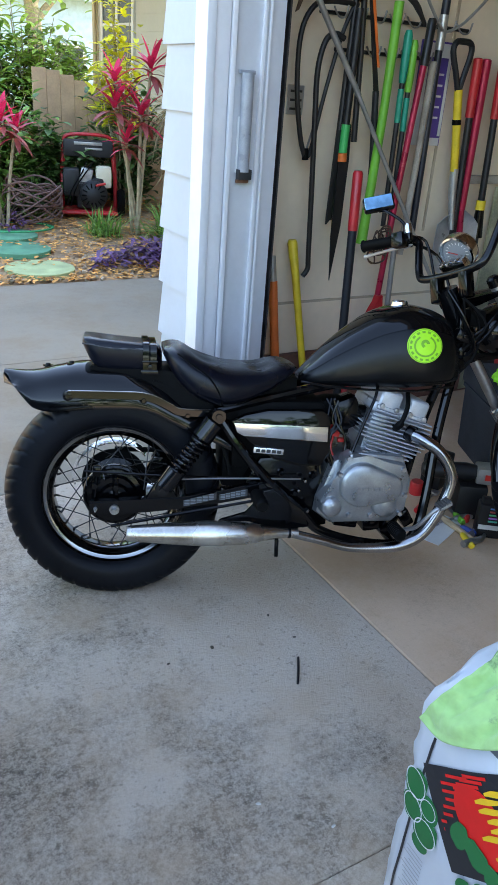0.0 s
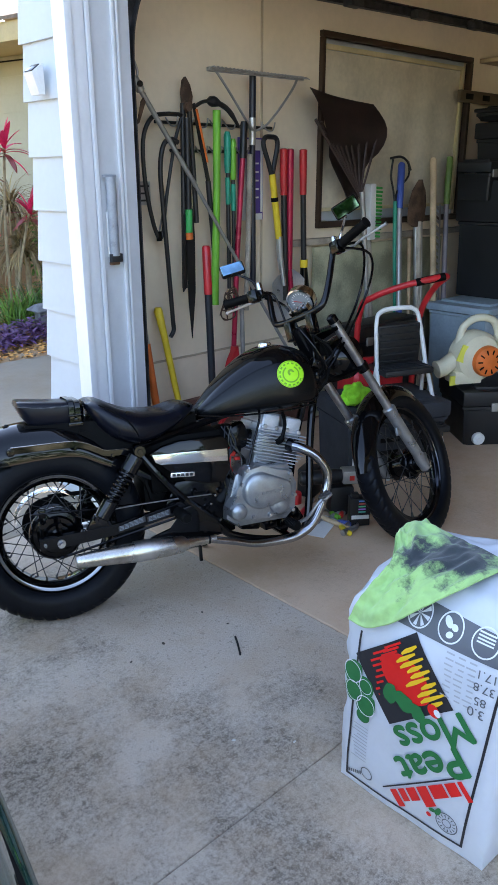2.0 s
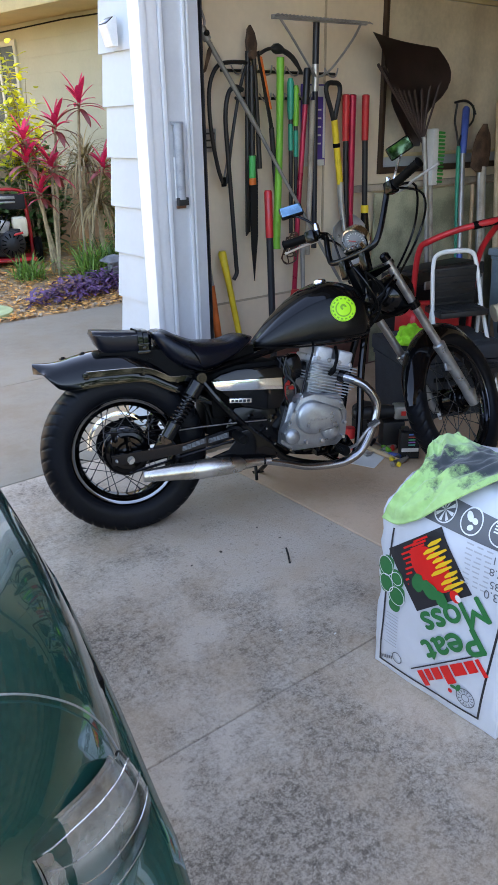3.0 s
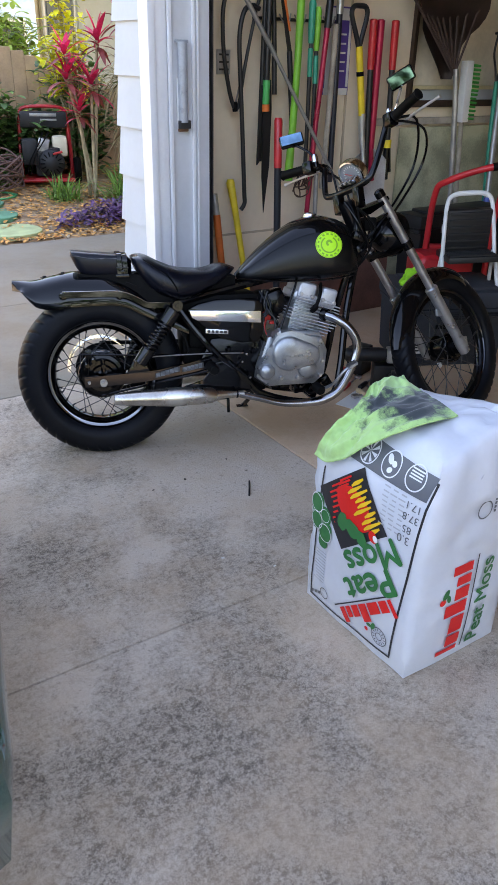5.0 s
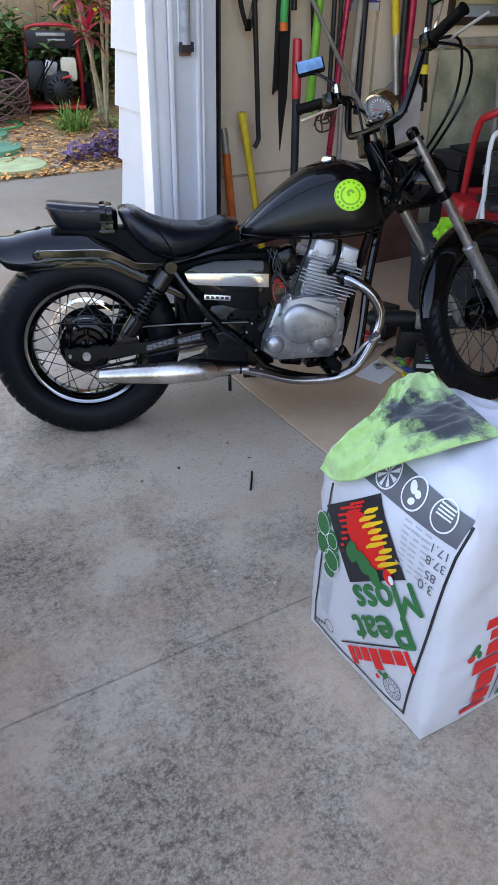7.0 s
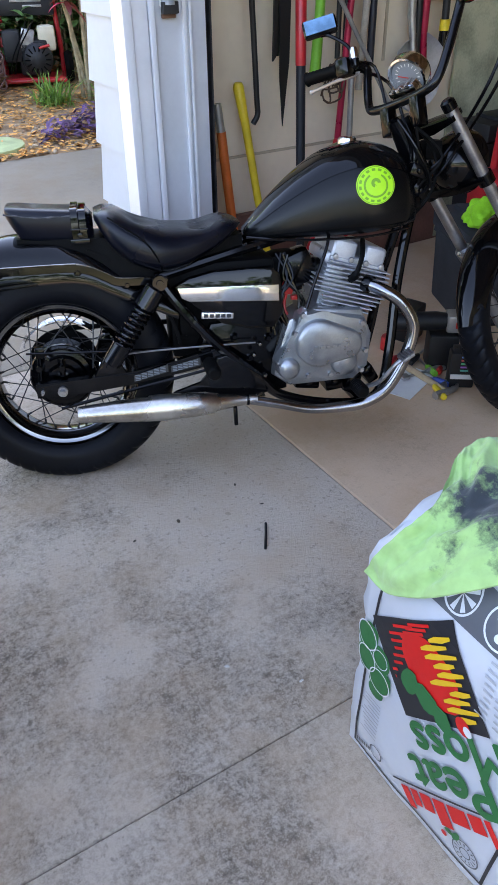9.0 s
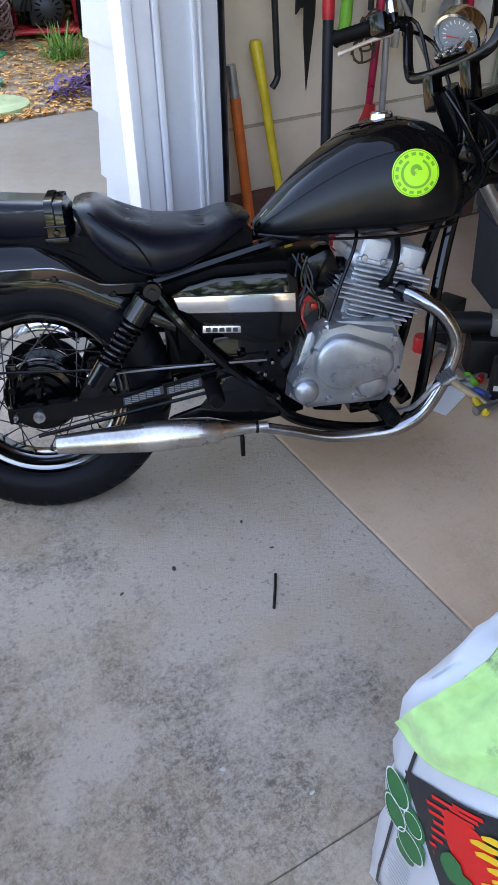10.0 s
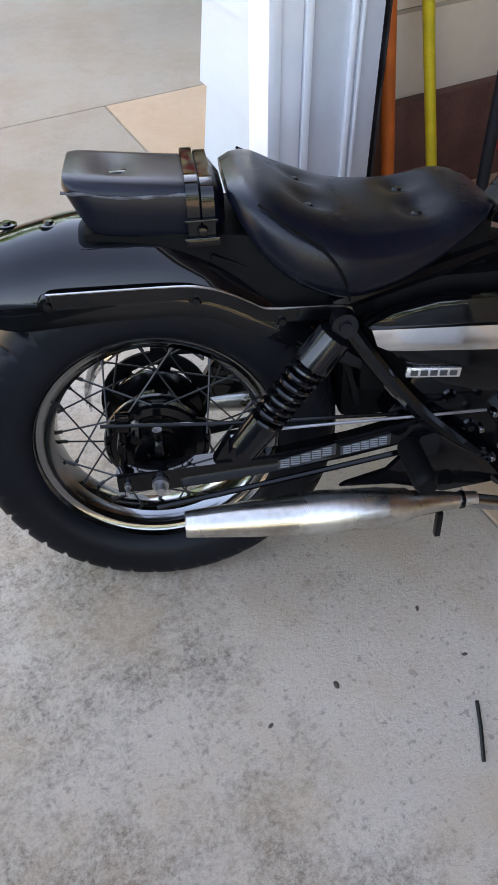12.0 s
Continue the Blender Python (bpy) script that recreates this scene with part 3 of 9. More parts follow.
random.seed(11)
for s in (-1, 1):
    bm = fresh()
    pts = [(-0.068 + 0.156 * i / 12, s * (0.079 + 0.002 * math.sin(i * 1.7)), 0.702 - 0.006 * math.sin(math.pi * i / 12) - 0.012 * i / 12 + random.uniform(-0.0015, 0.0015)) for i in range(13)]
    tube(bm, bend(pts, 3), [0.0012 + 0.0014 * random.random() for _ in range(37)], 6)
    part("split_seam", bm, mat("frayed_seam_thread", (0.09, 0.09, 0.095), 0.9, var=0.5, scale=60), pillion, "frayed split seam")
for dx in (0.0, 0.019):
    bm = fresh()
    rows = []
    for k in range(25):
        a = math.pi * (-0.06 + 1.12 * k / 24)
        c, s = math.cos(a), math.sin(a)
        y = 0.084 * math.copysign(abs(c) ** 0.3, c)
        z = 0.662 + 0.044 * math.copysign(abs(s) ** 0.35, s) - 0.004 * dx / 0.02
        if k in (0, 24):
            z = 0.624
        rows.append([Vector((0.092 + dx + ex, y * f, z * 1 + (f - 1) * 0.04)) for ex, f in ((-0.008, 1.0), (0.008, 1.0), (0.008, 1.025), (-0.008, 1.025))])
    loft(bm, rows)
    part("seat_strap", bm, BLACK_GLOSS, pillion, "black leather strap over the pad")
bm = fresh()
box(bm, (0.046, 0.006, 0.012), (0.101, -0.089, 0.630), bevel=0.002)
box(bm, (0.042, 0.006, 0.004), (0.101, -0.090, 0.658), bevel=0.001)
part("strap_buckle", bm, BLACK_GLOSS, pillion)
bm = fresh()
lathe(bm, [(0, -0.006), (0.006, -0.005), (0.007, 0.0)], Matrix.Translation((0.102, -0.089, 0.644)), 12)
part("strap_stud", bm, BLACK_GLOSS, pillion)

# fuel tank: a teardrop with a flat underside
rows = []
TANK_TOP = [(0.0, 0.62), (0.06, 0.645), (0.18, 0.697), (0.35, 0.757), (0.5, 0.796), (0.66, 0.815), (0.83, 0.802), (0.95, 0.768), (1.0, 0.72)]
for k in range(25):
    u = k / 24
    x = 0.515 + 0.44 * u
    zt = curve1(TANK_TOP, u)
    zb = curve1([(0, 0.602), (0.1, 0.592), (0.6, 0.59), (1, 0.606)], u)
    hw = curve1([(0, 0.035), (0.08, 0.062), (0.25, 0.094), (0.5, 0.124), (0.75, 0.138), (0.9, 0.128), (1.0, 0.085)], u)
    row = []
    for i in range(30):
        a = 2 * math.pi * i / 30
        c, s = math.cos(a), math.sin(a)
        zc = zb + (zt - zb) * 0.36
        y = hw * math.copysign(abs(c) ** (0.66 if s > 0 else 0.55), c)
        z = zc + ((zt - zc) * abs(s) ** 0.92 if s > 0 else -(zc - zb) * abs(s) ** 0.5)
        row.append(Vector((x, y, z)))
    rows.append(row)
bm = fresh()
loft(bm, rows)
bmesh.ops.subdivide_edges(bm, edges=bm.edges[:], cuts=1, use_grid_fill=True, smooth=0.4)
tank = part("fuel_tank", bm, BLACK_SATIN, bike, "matte black teardrop fuel tank", smooth=60)
bm = fresh()
loft(bm, [[Vector((p.x, p.y * 1.012, p.z + 0.0016)) for p in row[3:13]] for row in rows[1:-1]], False, False)
bmesh.ops.subdivide_edges(bm, edges=bm.edges[:], cuts=1, use_grid_fill=True, smooth=0.4)
part("tank_spine", bm, BLACK_GLOSS, tank, "glossy black upper panel of the tank", smooth=60)
bm = fresh()
tube(bm, bend([(0.513, -0.055, 0.603), (0.6, -0.092, 0.596), (0.7, -0.118, 0.594), (0.82, -0.134, 0.596), (0.93, -0.11, 0.606)], 6), 0.0035, 6)
tube(bm, bend([(0.513, 0.055, 0.603), (0.6, 0.092, 0.596), (0.7, 0.118, 0.594), (0.82, 0.134, 0.596), (0.93, 0.11, 0.606)], 6), 0.0035, 6)
part("tank_seam", bm, BLACK_GLOSS, tank)
# thin bright tube drawn in place of the sky's reflection on the crease
bm = fresh()
tube(bm, bend([(0.513, -0.03, 0.606), (0.512, -0.036, 0.618), (0.518, -0.044, 0.632), (0.535, -0.054, 0.655)], 6), [0.003] * 10 + [0.0025, 0.0022, 0.002, 0.0018, 0.0016, 0.0014, 0.0012, 0.001, 0.001], 6)
part("tank_line", bm, WORN_CHROME, tank, "bright metal edge at the tail of the tank, drawn as a glint")
bm = fresh()
lathe(bm, [(0, 0.026), (0.024, 0.024), (0.029, 0.019), (0.031, 0.004), (0.036, 0.0), (0.036, -0.012)], Matrix.Translation((0.794, 0.0, 0.806)) @ pose(0, 0, 0, 90, 0, 0) @ Matrix.Scale(0.8, 4), 36)
part("filler_cap", bm, CHROME, tank, "chrome fuel filler cap")


def tank_side(x, z):
    """The tank's right-hand surface at x, z."""
    u = (x - 0.515) / 0.44
    zt = curve1(TANK_TOP, u)
    zb = 0.59
    hw = curve1([(0, 0.035), (0.08, 0.062), (0.25, 0.094), (0.5, 0.124), (0.75, 0.138), (0.9, 0.128), (1.0, 0.085)], u)
    zc = zb + (zt - zb) * 0.36
    s = min(max((z - zc) / (zt - zc), 0.0), 0.999) ** (1 / 0.92)
    return -hw * math.sqrt(1 - s * s) ** 0.66


def decal(name, material, r0, r1, off, label="", cx=0.826, cz=0.717, a0=0, a1=360):
    bm = fresh()
    n = 40
    rings = []
    for r in (r0, (r0 + r1) / 2, r1):
        ring = []
        for k in range(n + 1):
            a = radians(a0 + (a1 - a0) * k / n)
            x, z = cx + r * math.cos(a), cz + r * math.sin(a) * 0.92
            ring.append(bm.verts.new((x, tank_side(x, z) - off, z + 0.0)))
        rings.append(ring)
    skin(bm, rings, False, False)
    return part(name, bm, material, tank, label)


decal("decal", LIME, 0.0005, 0.049, 0.003, "round lime green club decal with darker print")
decal("decal_ring", LIME_DARK, 0.0455, 0.047, 0.0042)
decal("decal_wreath", LIME_DARK, 0.026, 0.031, 0.0042, "", 0.826, 0.717, 120, 420)
decal("decal_emblem", LIME_DARK, 0.004, 0.012, 0.0042, "", 0.826, 0.723, 0, 250)
for k in range(14):
    decal("decal_lettering", LIME_DARK, 0.0365, 0.0425, 0.0042, "", 0.826, 0.717, 20 + k * 23, 33 + k * 23)

# side cover, trim strip and badge
for s in (-1, 1):
    bm = fresh()
    outline = [(0.311, 0.510), (0.35, 0.529), (0.41, 0.541), (0.56, 0.541), (0.582, 0.52), (0.586, 0.42), (0.56, 0.385), (0.50, 0.385), (0.43, 0.405), (0.36, 0.455)]
    prism(bm, outline, 0.03, Matrix.Translation((0, s * 0.122, 0)), 0.01)
    cover = part("side_cover", bm, BLACK_GLOSS, bike)
    bm = fresh()
    prism(bm, [(0.318, 0.509), (0.574, 0.497), (0.574, 0.455), (0.345, 0.473), (0.327, 0.483)], 0.008, Matrix.Translation((0, s * 0.139, 0)), 0.0025)
    part("trim_strip", bm, CHROME, cover, "mirror-bright trim strip")
    bm = fresh()
    box(bm, (0.082, 0.006, 0.016), (0.414, s * 0.139, 0.431), (0, 5, 0), bevel=0.0025)
    badge = part("badge", bm, SILVER, cover, "small silver maker's badge")
    for k in range(5):
        bm = fresh()
        box(bm, (0.0105, 0.002, 0.0085), (0.385 + 0.0145 * k, s * 0.1428, 0.431 + 0.0013 * (2 - k)), (0, 5, 0), bevel=0.0006, seg=1)
        part("badge_bar", bm, PRINT_DARK, badge)

# frame
MAIN = [(0.276, -0.115, 0.53), (0.33, -0.125, 0.45), (0.41, -0.13, 0.352), (0.513, -0.128, 0.255), (0.57, -0.125, 0.197), (0.68, -0.12, 0.158), (0.80, -0.11, 0.142), (0.865, -0.1, 0.17), (0.895, -0.085, 0.28), (0.92, -0.06, 0.45), (0.955, -0.035, 0.60), (0.99, -0.02, 0.72)]
bm = fresh()
for s in (1, -1):
    tube(bm, bend([(x, y * s, z) for x, y, z in MAIN], 6), 0.0135, 10)
    tube(bm, [(0.27, s * 0.1, 0.53), (0.5, s * 0.06, 0.575), (0.93, s * 0.03, 0.66)], 0.013, 8)
tube(bm, [(0.93, 0, 0.86), (1.0, 0, 0.71)], 0.03, 14)
for x, z in ((0.57, 0.197), (0.80, 0.142)):
    tube(bm, [(x, -0.12, z), (x, 0.12, z)], 0.011, 8)
box(bm, (0.06, 0.05, 0.05), (0.96, 0, 0.70), bevel=0.01)
part("frame", bm, BLACK_GLOSS, bike, "glossy black tubular frame")
bm = fresh()
box(bm, (0.26, 0.17, 0.19), (0.45, 0.0, 0.46), bevel=0.02)
box(bm, (0.12, 0.15, 0.14), (0.36, 0.02, 0.37), bevel=0.02)
box(bm, (0.10, 0.10, 0.11), (0.62, 0.0, 0.5), bevel=0.03)
part("battery_box", bm, BLACK_DULL, bike)
bm = fresh()  # pan that carries the seats above the fender
loft(bm, [[Vector((x, y * hw, z)) for y, z in ((-1, z0), (-1, z1), (1, z1), (1, z0))] for x, hw, z0, z1 in ((-0.05, 0.06, 0.60, 0.64), (0.10, 0.075, 0.57, 0.635), (0.20, 0.09, 0.52, 0.63), (0.30, 0.09, 0.5, 0.6), (0.50, 0.06, 0.54, 0.615))])
part("seat_pan", bm, BLACK_DULL, bike)
bm = fresh()  # pivot plate and gearbox casing behind the engine
prism(bm, [(0.40, 0.40), (0.60, 0.41), (0.60, 0.20), (0.53, 0.19), (0.44, 0.27), (0.36, 0.33)], 0.2, None, 0.012)
part("pivot_plate", bm, BLACK_PART, bike, "black frame plate round the swingarm pivot")
for x, z in ((0.50, 0.30), (0.53, 0.24), (0.46, 0.36), (0.55, 0.35)):
    bm = fresh()
    lathe(bm, [(0, -0.012), (0.006, -0.012), (0.008, -0.003), (0.012, 0.0)], Matrix.Translation((x, -0.1, z)), 10)
    part("plate_bolt", bm, BLACK_PART, bike)
bm = fresh()  # inner rear mudguard
rows = []
for k in range(12):
    a = radians(8 + 62 * k / 11)
    rows.append([Vector((0.32 * math.cos(a), y, 0.301 + 0.32 * math.sin(a))) for y in (-0.085, -0.04, 0.04, 0.085)] + [Vector((0.328 * math.cos(a), y, 0.301 + 0.328 * math.sin(a))) for y in (0.085, 0.04, -0.04, -0.085)])
loft(bm, rows)
part("inner_mudguard", bm, BLACK_DULL, bike)

# swingarm
for s in (-1, 1):
    bm = fresh()
    rows = []
    for x, z, h in ((-0.055, 0.275, 0.036), (0.03, 0.277, 0.037), (0.1, 0.28, 0.036), (0.2, 0.286, 0.034), (0.3, 0.302, 0.034), (0.44, 0.328, 0.042)):
        rows.append([Vector((x, s * 0.118 + dy, z + dz)) for dy, dz in ((-0.014, -h / 2), (0.014, -h / 2), (0.014, h / 2), (-0.014, h / 2))])
    loft(bm, rows)
    bmesh.ops.bevel(bm, geom=[e for e in bm.edges if abs((e.verts[0].co - e.verts[1].co).normalized().x) > 0.8], offset=0.005, segments=2, affect="EDGES")
    prism(bm, [(0.09, 0.294), (0.175, 0.298), (0.15, 0.342), (0.118, 0.342)], 0.02, Matrix.Translation((0, s * 0.118, 0)), 0.003)
    arm = part("swingarm", bm, BLACK_GLOSS, bike)
    for x, z, r in ((0.009, 0.272, 0.013), (-0.04, 0.275, 0.005), (0.133, 0.318, 0.008)):
        bm = fresh()
        lathe(bm, [(0, -0.026), (r * 0.55, -0.026), (r * 0.6, -0.012), (r, -0.012), (r, 0.0), (r * 1.4, 0.002), (r * 1.4, 0.006)], Matrix.Translation((x, s * 0.128, z)) @ (Matrix() if s < 0 else pose(0, 0, 0, 0, 0, 180)), 12)
        part("axle_nut", bm, STEEL, arm)
    if s < 0:
        for x0, x1, z0, z1 in ((0.19, 0.279, 0.286, 0.309), (0.286, 0.363, 0.301, 0.3175)):
            bm = fresh()
            z = (z0 + z1) / 2
            prism(bm, [(x0, z0 - 0.009), (x1, z1 - 0.014), (x1, z1 + 0.006), (x0, z0 + 0.007)], 0.002, Matrix.Translation((0, -0.1335, 0)))
            sticker = part("warning_label", bm, PRINT_DARK, arm, "small printed safety label")
            bm = fresh()
            for r in range(4):
                for c in range(5):
                    xa = x0 + 0.004 + (x1 - x0 - 0.008) * c / 5
                    f = (xa - x0) / (x1 - x0)
                    zz = z0 - 0.006 + (z1 - z0) * f + 0.0042 * r - 0.002 * f
                    box(bm, ((x1 - x0) / 6.5, 0.001, 0.002), (xa + 0.006, -0.1348, zz))
            part("label_print", bm, INK_DIM, sticker)
bm = fresh()
tube(bm, [(0.0, -0.135, 0.226), (0.1, -0.14, 0.245), (0.3, -0.14, 0.278), (0.40, -0.14, 0.295)], 0.0045, 6)
tube(bm, [(-0.068, -0.11, 0.371), (0.131, -0.115, 0.358), (0.46, -0.12, 0.345)], 0.003, 6)
tube(bm, [(-0.036, -0.10, 0.376), (-0.046, -0.11, 0.275)], 0.006, 8)
box(bm, (0.022, 0.016, 0.03), (-0.036, -0.10, 0.368), bevel=0.004)
tube(bm, [(0.012, -0.095, 0.345), (0.012, -0.095, 0.30)], 0.008, 10)
for x, z in ((-0.042, 0.33), (0.013, 0.325), (-0.02, 0.345)):
    tube(bm, [(x, -0.075, z), (x, -0.118, z)], 0.0075, 8)
part("brake_rod", bm, BLACK_PART, bike)
bm = fresh()  # left-hand sprocket, chain and bright chain guard
for r0, r1 in ((0.02, 0.052), (0.07, 0.094)):
    lathe(bm, [(r0, 0.085), (r1, 0.085), (r1, 0.091), (r0, 0.091)], REAR, 40, closed=True)
for k in range(6):
    a = radians(60 * k + 12)
    box(bm, (0.024, 0.006, 0.022), (0.009 + 0.061 * math.cos(a), 0.088, 0.281 + 0.061 * math.sin(a)), (0, -math.degrees(a), 0))
for s in (1, -1):
    tube(bm, [(0.009, 0.088, 0.281 + s * 0.094), (0.5, 0.088, 0.315 + s * 0.045)], 0.008, 6)
part("chain", bm, BLACK_DULL, bike)
bm = fresh()
rows = []
for k in range(15):
    a = radians(40 + 145 * k / 14)
    rows.append([Vector((0.009 + r * math.cos(a), y, 0.281 + r * math.sin(a))) for r, y in ((0.112, 0.08), (0.113, 0.112), (0.124, 0.112), (0.124, 0.107), (0.117, 0.107), (0.116, 0.08))])
loft(bm, rows)
part("chain_guard", bm, CHROME, bike, "chrome chain guard")

# rear shocks
for s in (-1, 1):
    top, low = Vector((0.276, s * 0.155, 0.529)), Vector((0.133, s * 0.15, 0.331))
    way = (low - top).normalized()
    bm = fresh()
    at = lambda d: top + way * d
    tube(bm, [at(0.015), at(0.018), at(0.07), at(0.072)], [0.018, 0.026, 0.027, 0.02], 18)
    tube(bm, [at(0.07), at(0.19)], 0.011, 12)
    tube(bm, [at(0.178), at(0.18), at(0.235), at(0.24)], [0.021, 0.025, 0.024, 0.012], 18)
    for p in (top, low):
        lathe(bm, [(0, -0.014), (0.008, -0.014), (0.009, -0.008), (0.018, -0.008), (0.018, 0.012), (0, 0.012)], Matrix.Translation(p) @ (Matrix() if s < 0 else pose(0, 0, 0, 0, 0, 180)), 16)
    shock = part("shock_absorber", bm, SPRING_ENAMEL, bike)
    side = way.orthogonal().normalized()
    up = way.cross(side)
    bm = fresh()
    n = 144
    tube(bm, [at(0.068 + 0.112 * k / n) + 0.0215 * (math.cos(k * 8 * 2 * math.pi / n) * side + math.sin(k * 8 * 2 * math.pi / n) * up) for k in range(n + 1)], 0.0045, 8)
    part("spring", bm, SPRING_ENAMEL, shock, "glossy black coil spring")

# engine
CYL = pose(0.735, 0, 0.392, 0, 17, 0)
bm = fresh()
prism(bm, [(0.56, 0.29), (0.6, 0.40), (0.66, 0.425), (0.80, 0.41), (0.83, 0.34), (0.82, 0.25), (0.78, 0.215), (0.6, 0.215), (0.555, 0.25)], 0.26, None, 0.02)
crankcase = part("crankcase", bm, ALLOY, bike, "cast grey alloy engine case")
bm = fresh()
box(bm, (0.12, 0.15, 0.14), (0.005, 0, 0.07), bevel=0.02)
bmesh.ops.transform(bm, matrix=CYL, verts=bm.verts[:])
cylinder = part("cylinder", bm, ALLOY, bike, "finned alloy cylinder block")
for k in range(13):
    bm = fresh()
    x0, x1 = -0.045 - 0.012 * k / 12 - (0.03 if 4 < k < 9 else 0.0), 0.07 + 0.05 * min(k / 6, 1.0) - 0.006 * max(0, k - 8) / 4
    box(bm, (x1 - x0, 0.215, 0.0038), ((x0 + x1) / 2, 0, 0.0 + 0.0112 * k), bevel=0.0015, seg=1)
    bmesh.ops.transform(bm, matrix=CYL, verts=bm.verts[:])
    part("fin", bm, FIN_ALLOY, cylinder)
bm = fresh()
box(bm, (0.165, 0.17, 0.03), (0.018, 0, 0.140), bevel=0.01, seg=3)
for x, w in ((-0.0215, 0.066), (0.063, 0.062)):
    box(bm, (w, 0.185, 0.06), (x, 0, 0.163), bevel=0.014, seg=3)
    box(bm, (w * 1.06, 0.195, 0.010), (x, 0, 0.142), bevel=0.003)
bmesh.ops.transform(bm, matrix=CYL, verts=bm.verts[:])
head = part("cylinder_head", bm, FIN_ALLOY, bike, "cast alloy cylinder head with two rocker covers")
for x in (-0.044, 0.0, 0.042, 0.085):
    bm = fresh()
    lathe(bm, [(0, -0.006), (0.007, -0.005), (0.0085, 0.0)], CYL @ Matrix.Translation((x, -0.096, 0.146)), 10)
    part("head_bolt", bm, STEEL, head)
bm = fresh()
tube(bm, bend([CYL @ Vector(p) for p in ((0.012, -0.10, 0.10), (0.016, -0.118, 0.118), (0.02, -0.112, 0.165), (0.028, -0.06, 0.2))], 5), [0.011] * 6 + [0.0065] * 10, 8)
part("spark_plug_lead", bm, BLACK_DULL, bike)


def disc_cover(name, cx, cz, r, y0, y1, material=ALLOY, parent=crankcase, dome=0.006, label=""):
    bm = fresh()
    lathe(bm, [(0, y1 - dome), (r * 0.5, y1 - dome * 0.7), (r * 0.82, y1), (r * 0.93, y1 + 0.004), (r, y1 + 0.014), (r, y0)], Matrix.Translation((cx, 0, cz)), 44)
    return part(name, bm, material, parent, label)


bm = fresh()
prism(bm, [(0.556, 0.30), (0.56, 0.268), (0.59, 0.250), (0.65, 0.246), (0.70, 0.243), (0.77, 0.246), (0.80, 0.27), (0.802, 0.36), (0.795, 0.394), (0.742, 0.404), (0.68, 0.414), (0.638, 0.431), (0.618, 0.42), (0.60, 0.35)], 0.055, Matrix.Translation((0, -0.142, 0)), 0.012)
case_cover = part("case_cover", bm, ALLOY, bike, "cast alloy engine side cover")
# the clutch cover is a large round cap that runs out into a smaller one
rim_line = []
for k in range(48):
    a = 2 * math.pi * k / 48
    c, s = math.cos(a), math.sin(a)
    big, small = Vector((0.667, 0.345)) + 0.0615 * Vector((c, s)), Vector((0.744, 0.337)) + 0.038 * Vector((c, s))
    way_ = Vector((c, s))
    rim_line.append(big if big.dot(way_) > small.dot(way_) else small)
mid_ = Vector((0.69, 0.343))
bm = fresh()
loft(bm, [[Vector((mid_.x + (p.x - mid_.x) * f, y, mid_.y + (p.y - mid_.y) * f)) for p in rim_line] for f, y in ((1.0, -0.15), (1.0, -0.184), (0.985, -0.189), (0.95, -0.1925), (0.88, -0.1945), (0.5, -0.1965), (0.1, -0.197))])
clutch = part("clutch_cover", bm, ALLOY, case_cover, "smooth oval cast clutch cover", 40)
disc_cover("oil_cover", 0.737, 0.286, 0.037, -0.15, -0.182, parent=case_cover)
disc_cover("clutch_pivot_cover", 0.588, 0.282, 0.029, -0.15, -0.184, parent=case_cover)
for k in range(5):
    bm = fresh()
    box(bm, (0.0115, 0.003, 0.0085), (0.655 + 0.0155 * k, -0.1985, 0.339), bevel=0.001, seg=1)
    part("raised_mark", bm, ALLOY, clutch)
for x, z in ((0.628, 0.418), (0.785, 0.385), (0.795, 0.31), (0.785, 0.258), (0.70, 0.254), (0.64, 0.256), (0.566, 0.29), (0.607, 0.372)):
    bm = fresh()
    lathe(bm, [(0, -0.178), (0.006, -0.178), (0.0075, -0.17), (0.0085, -0.165)], Matrix.Translation((x, 0, z)), 10)
    part("case_bolt", bm, STEEL, case_cover)
bm = fresh()
box(bm, (0.09, 0.09, 0.09), (0.65, -0.01, 0.51), (0, -20, 0), bevel=0.02)
tube(bm, [(0.6, 0, 0.52), (0.72, 0, 0.50)], 0.026, 14)
part("carburettor", bm, BLACK_PART, bike)
bm = fresh()
box(bm, (0.03, 0.02, 0.03), (0.612, -0.075, 0.47), (0, 15, 0), bevel=0.006)
box(bm, (0.022, 0.015, 0.012), (0.63, -0.08, 0.445), bevel=0.003)
tube(bm, bend([(0.61, -0.07, 0.455), (0.6, -0.085, 0.42), (0.62, -0.09, 0.38)], 5), 0.004, 6)
RED_PLASTIC = plain("red_plastic", (0.62, 0.03, 0.02), 0.4)
part("fuse_holder", bm, RED_PLASTIC, bike, "red plastic electrical connector")
random.seed(5)
for k in range(7):
    bm = fresh()
    x0 = 0.58 + 0.03 * random.random()
    tube(bm, bend([(x0, -0.07 - 0.03 * random.random(), 0.56), (x0 + 0.03 * random.uniform(-1, 1), -0.10, 0.50), (x0 + 0.04 * random.uniform(-1, 1), -0.11, 0.44), (x0 + 0.03 * random.uniform(-1, 1), -0.12, 0.36)], 5), 0.0035, 6)
    part("cable", bm, BLACK_PART, bike)

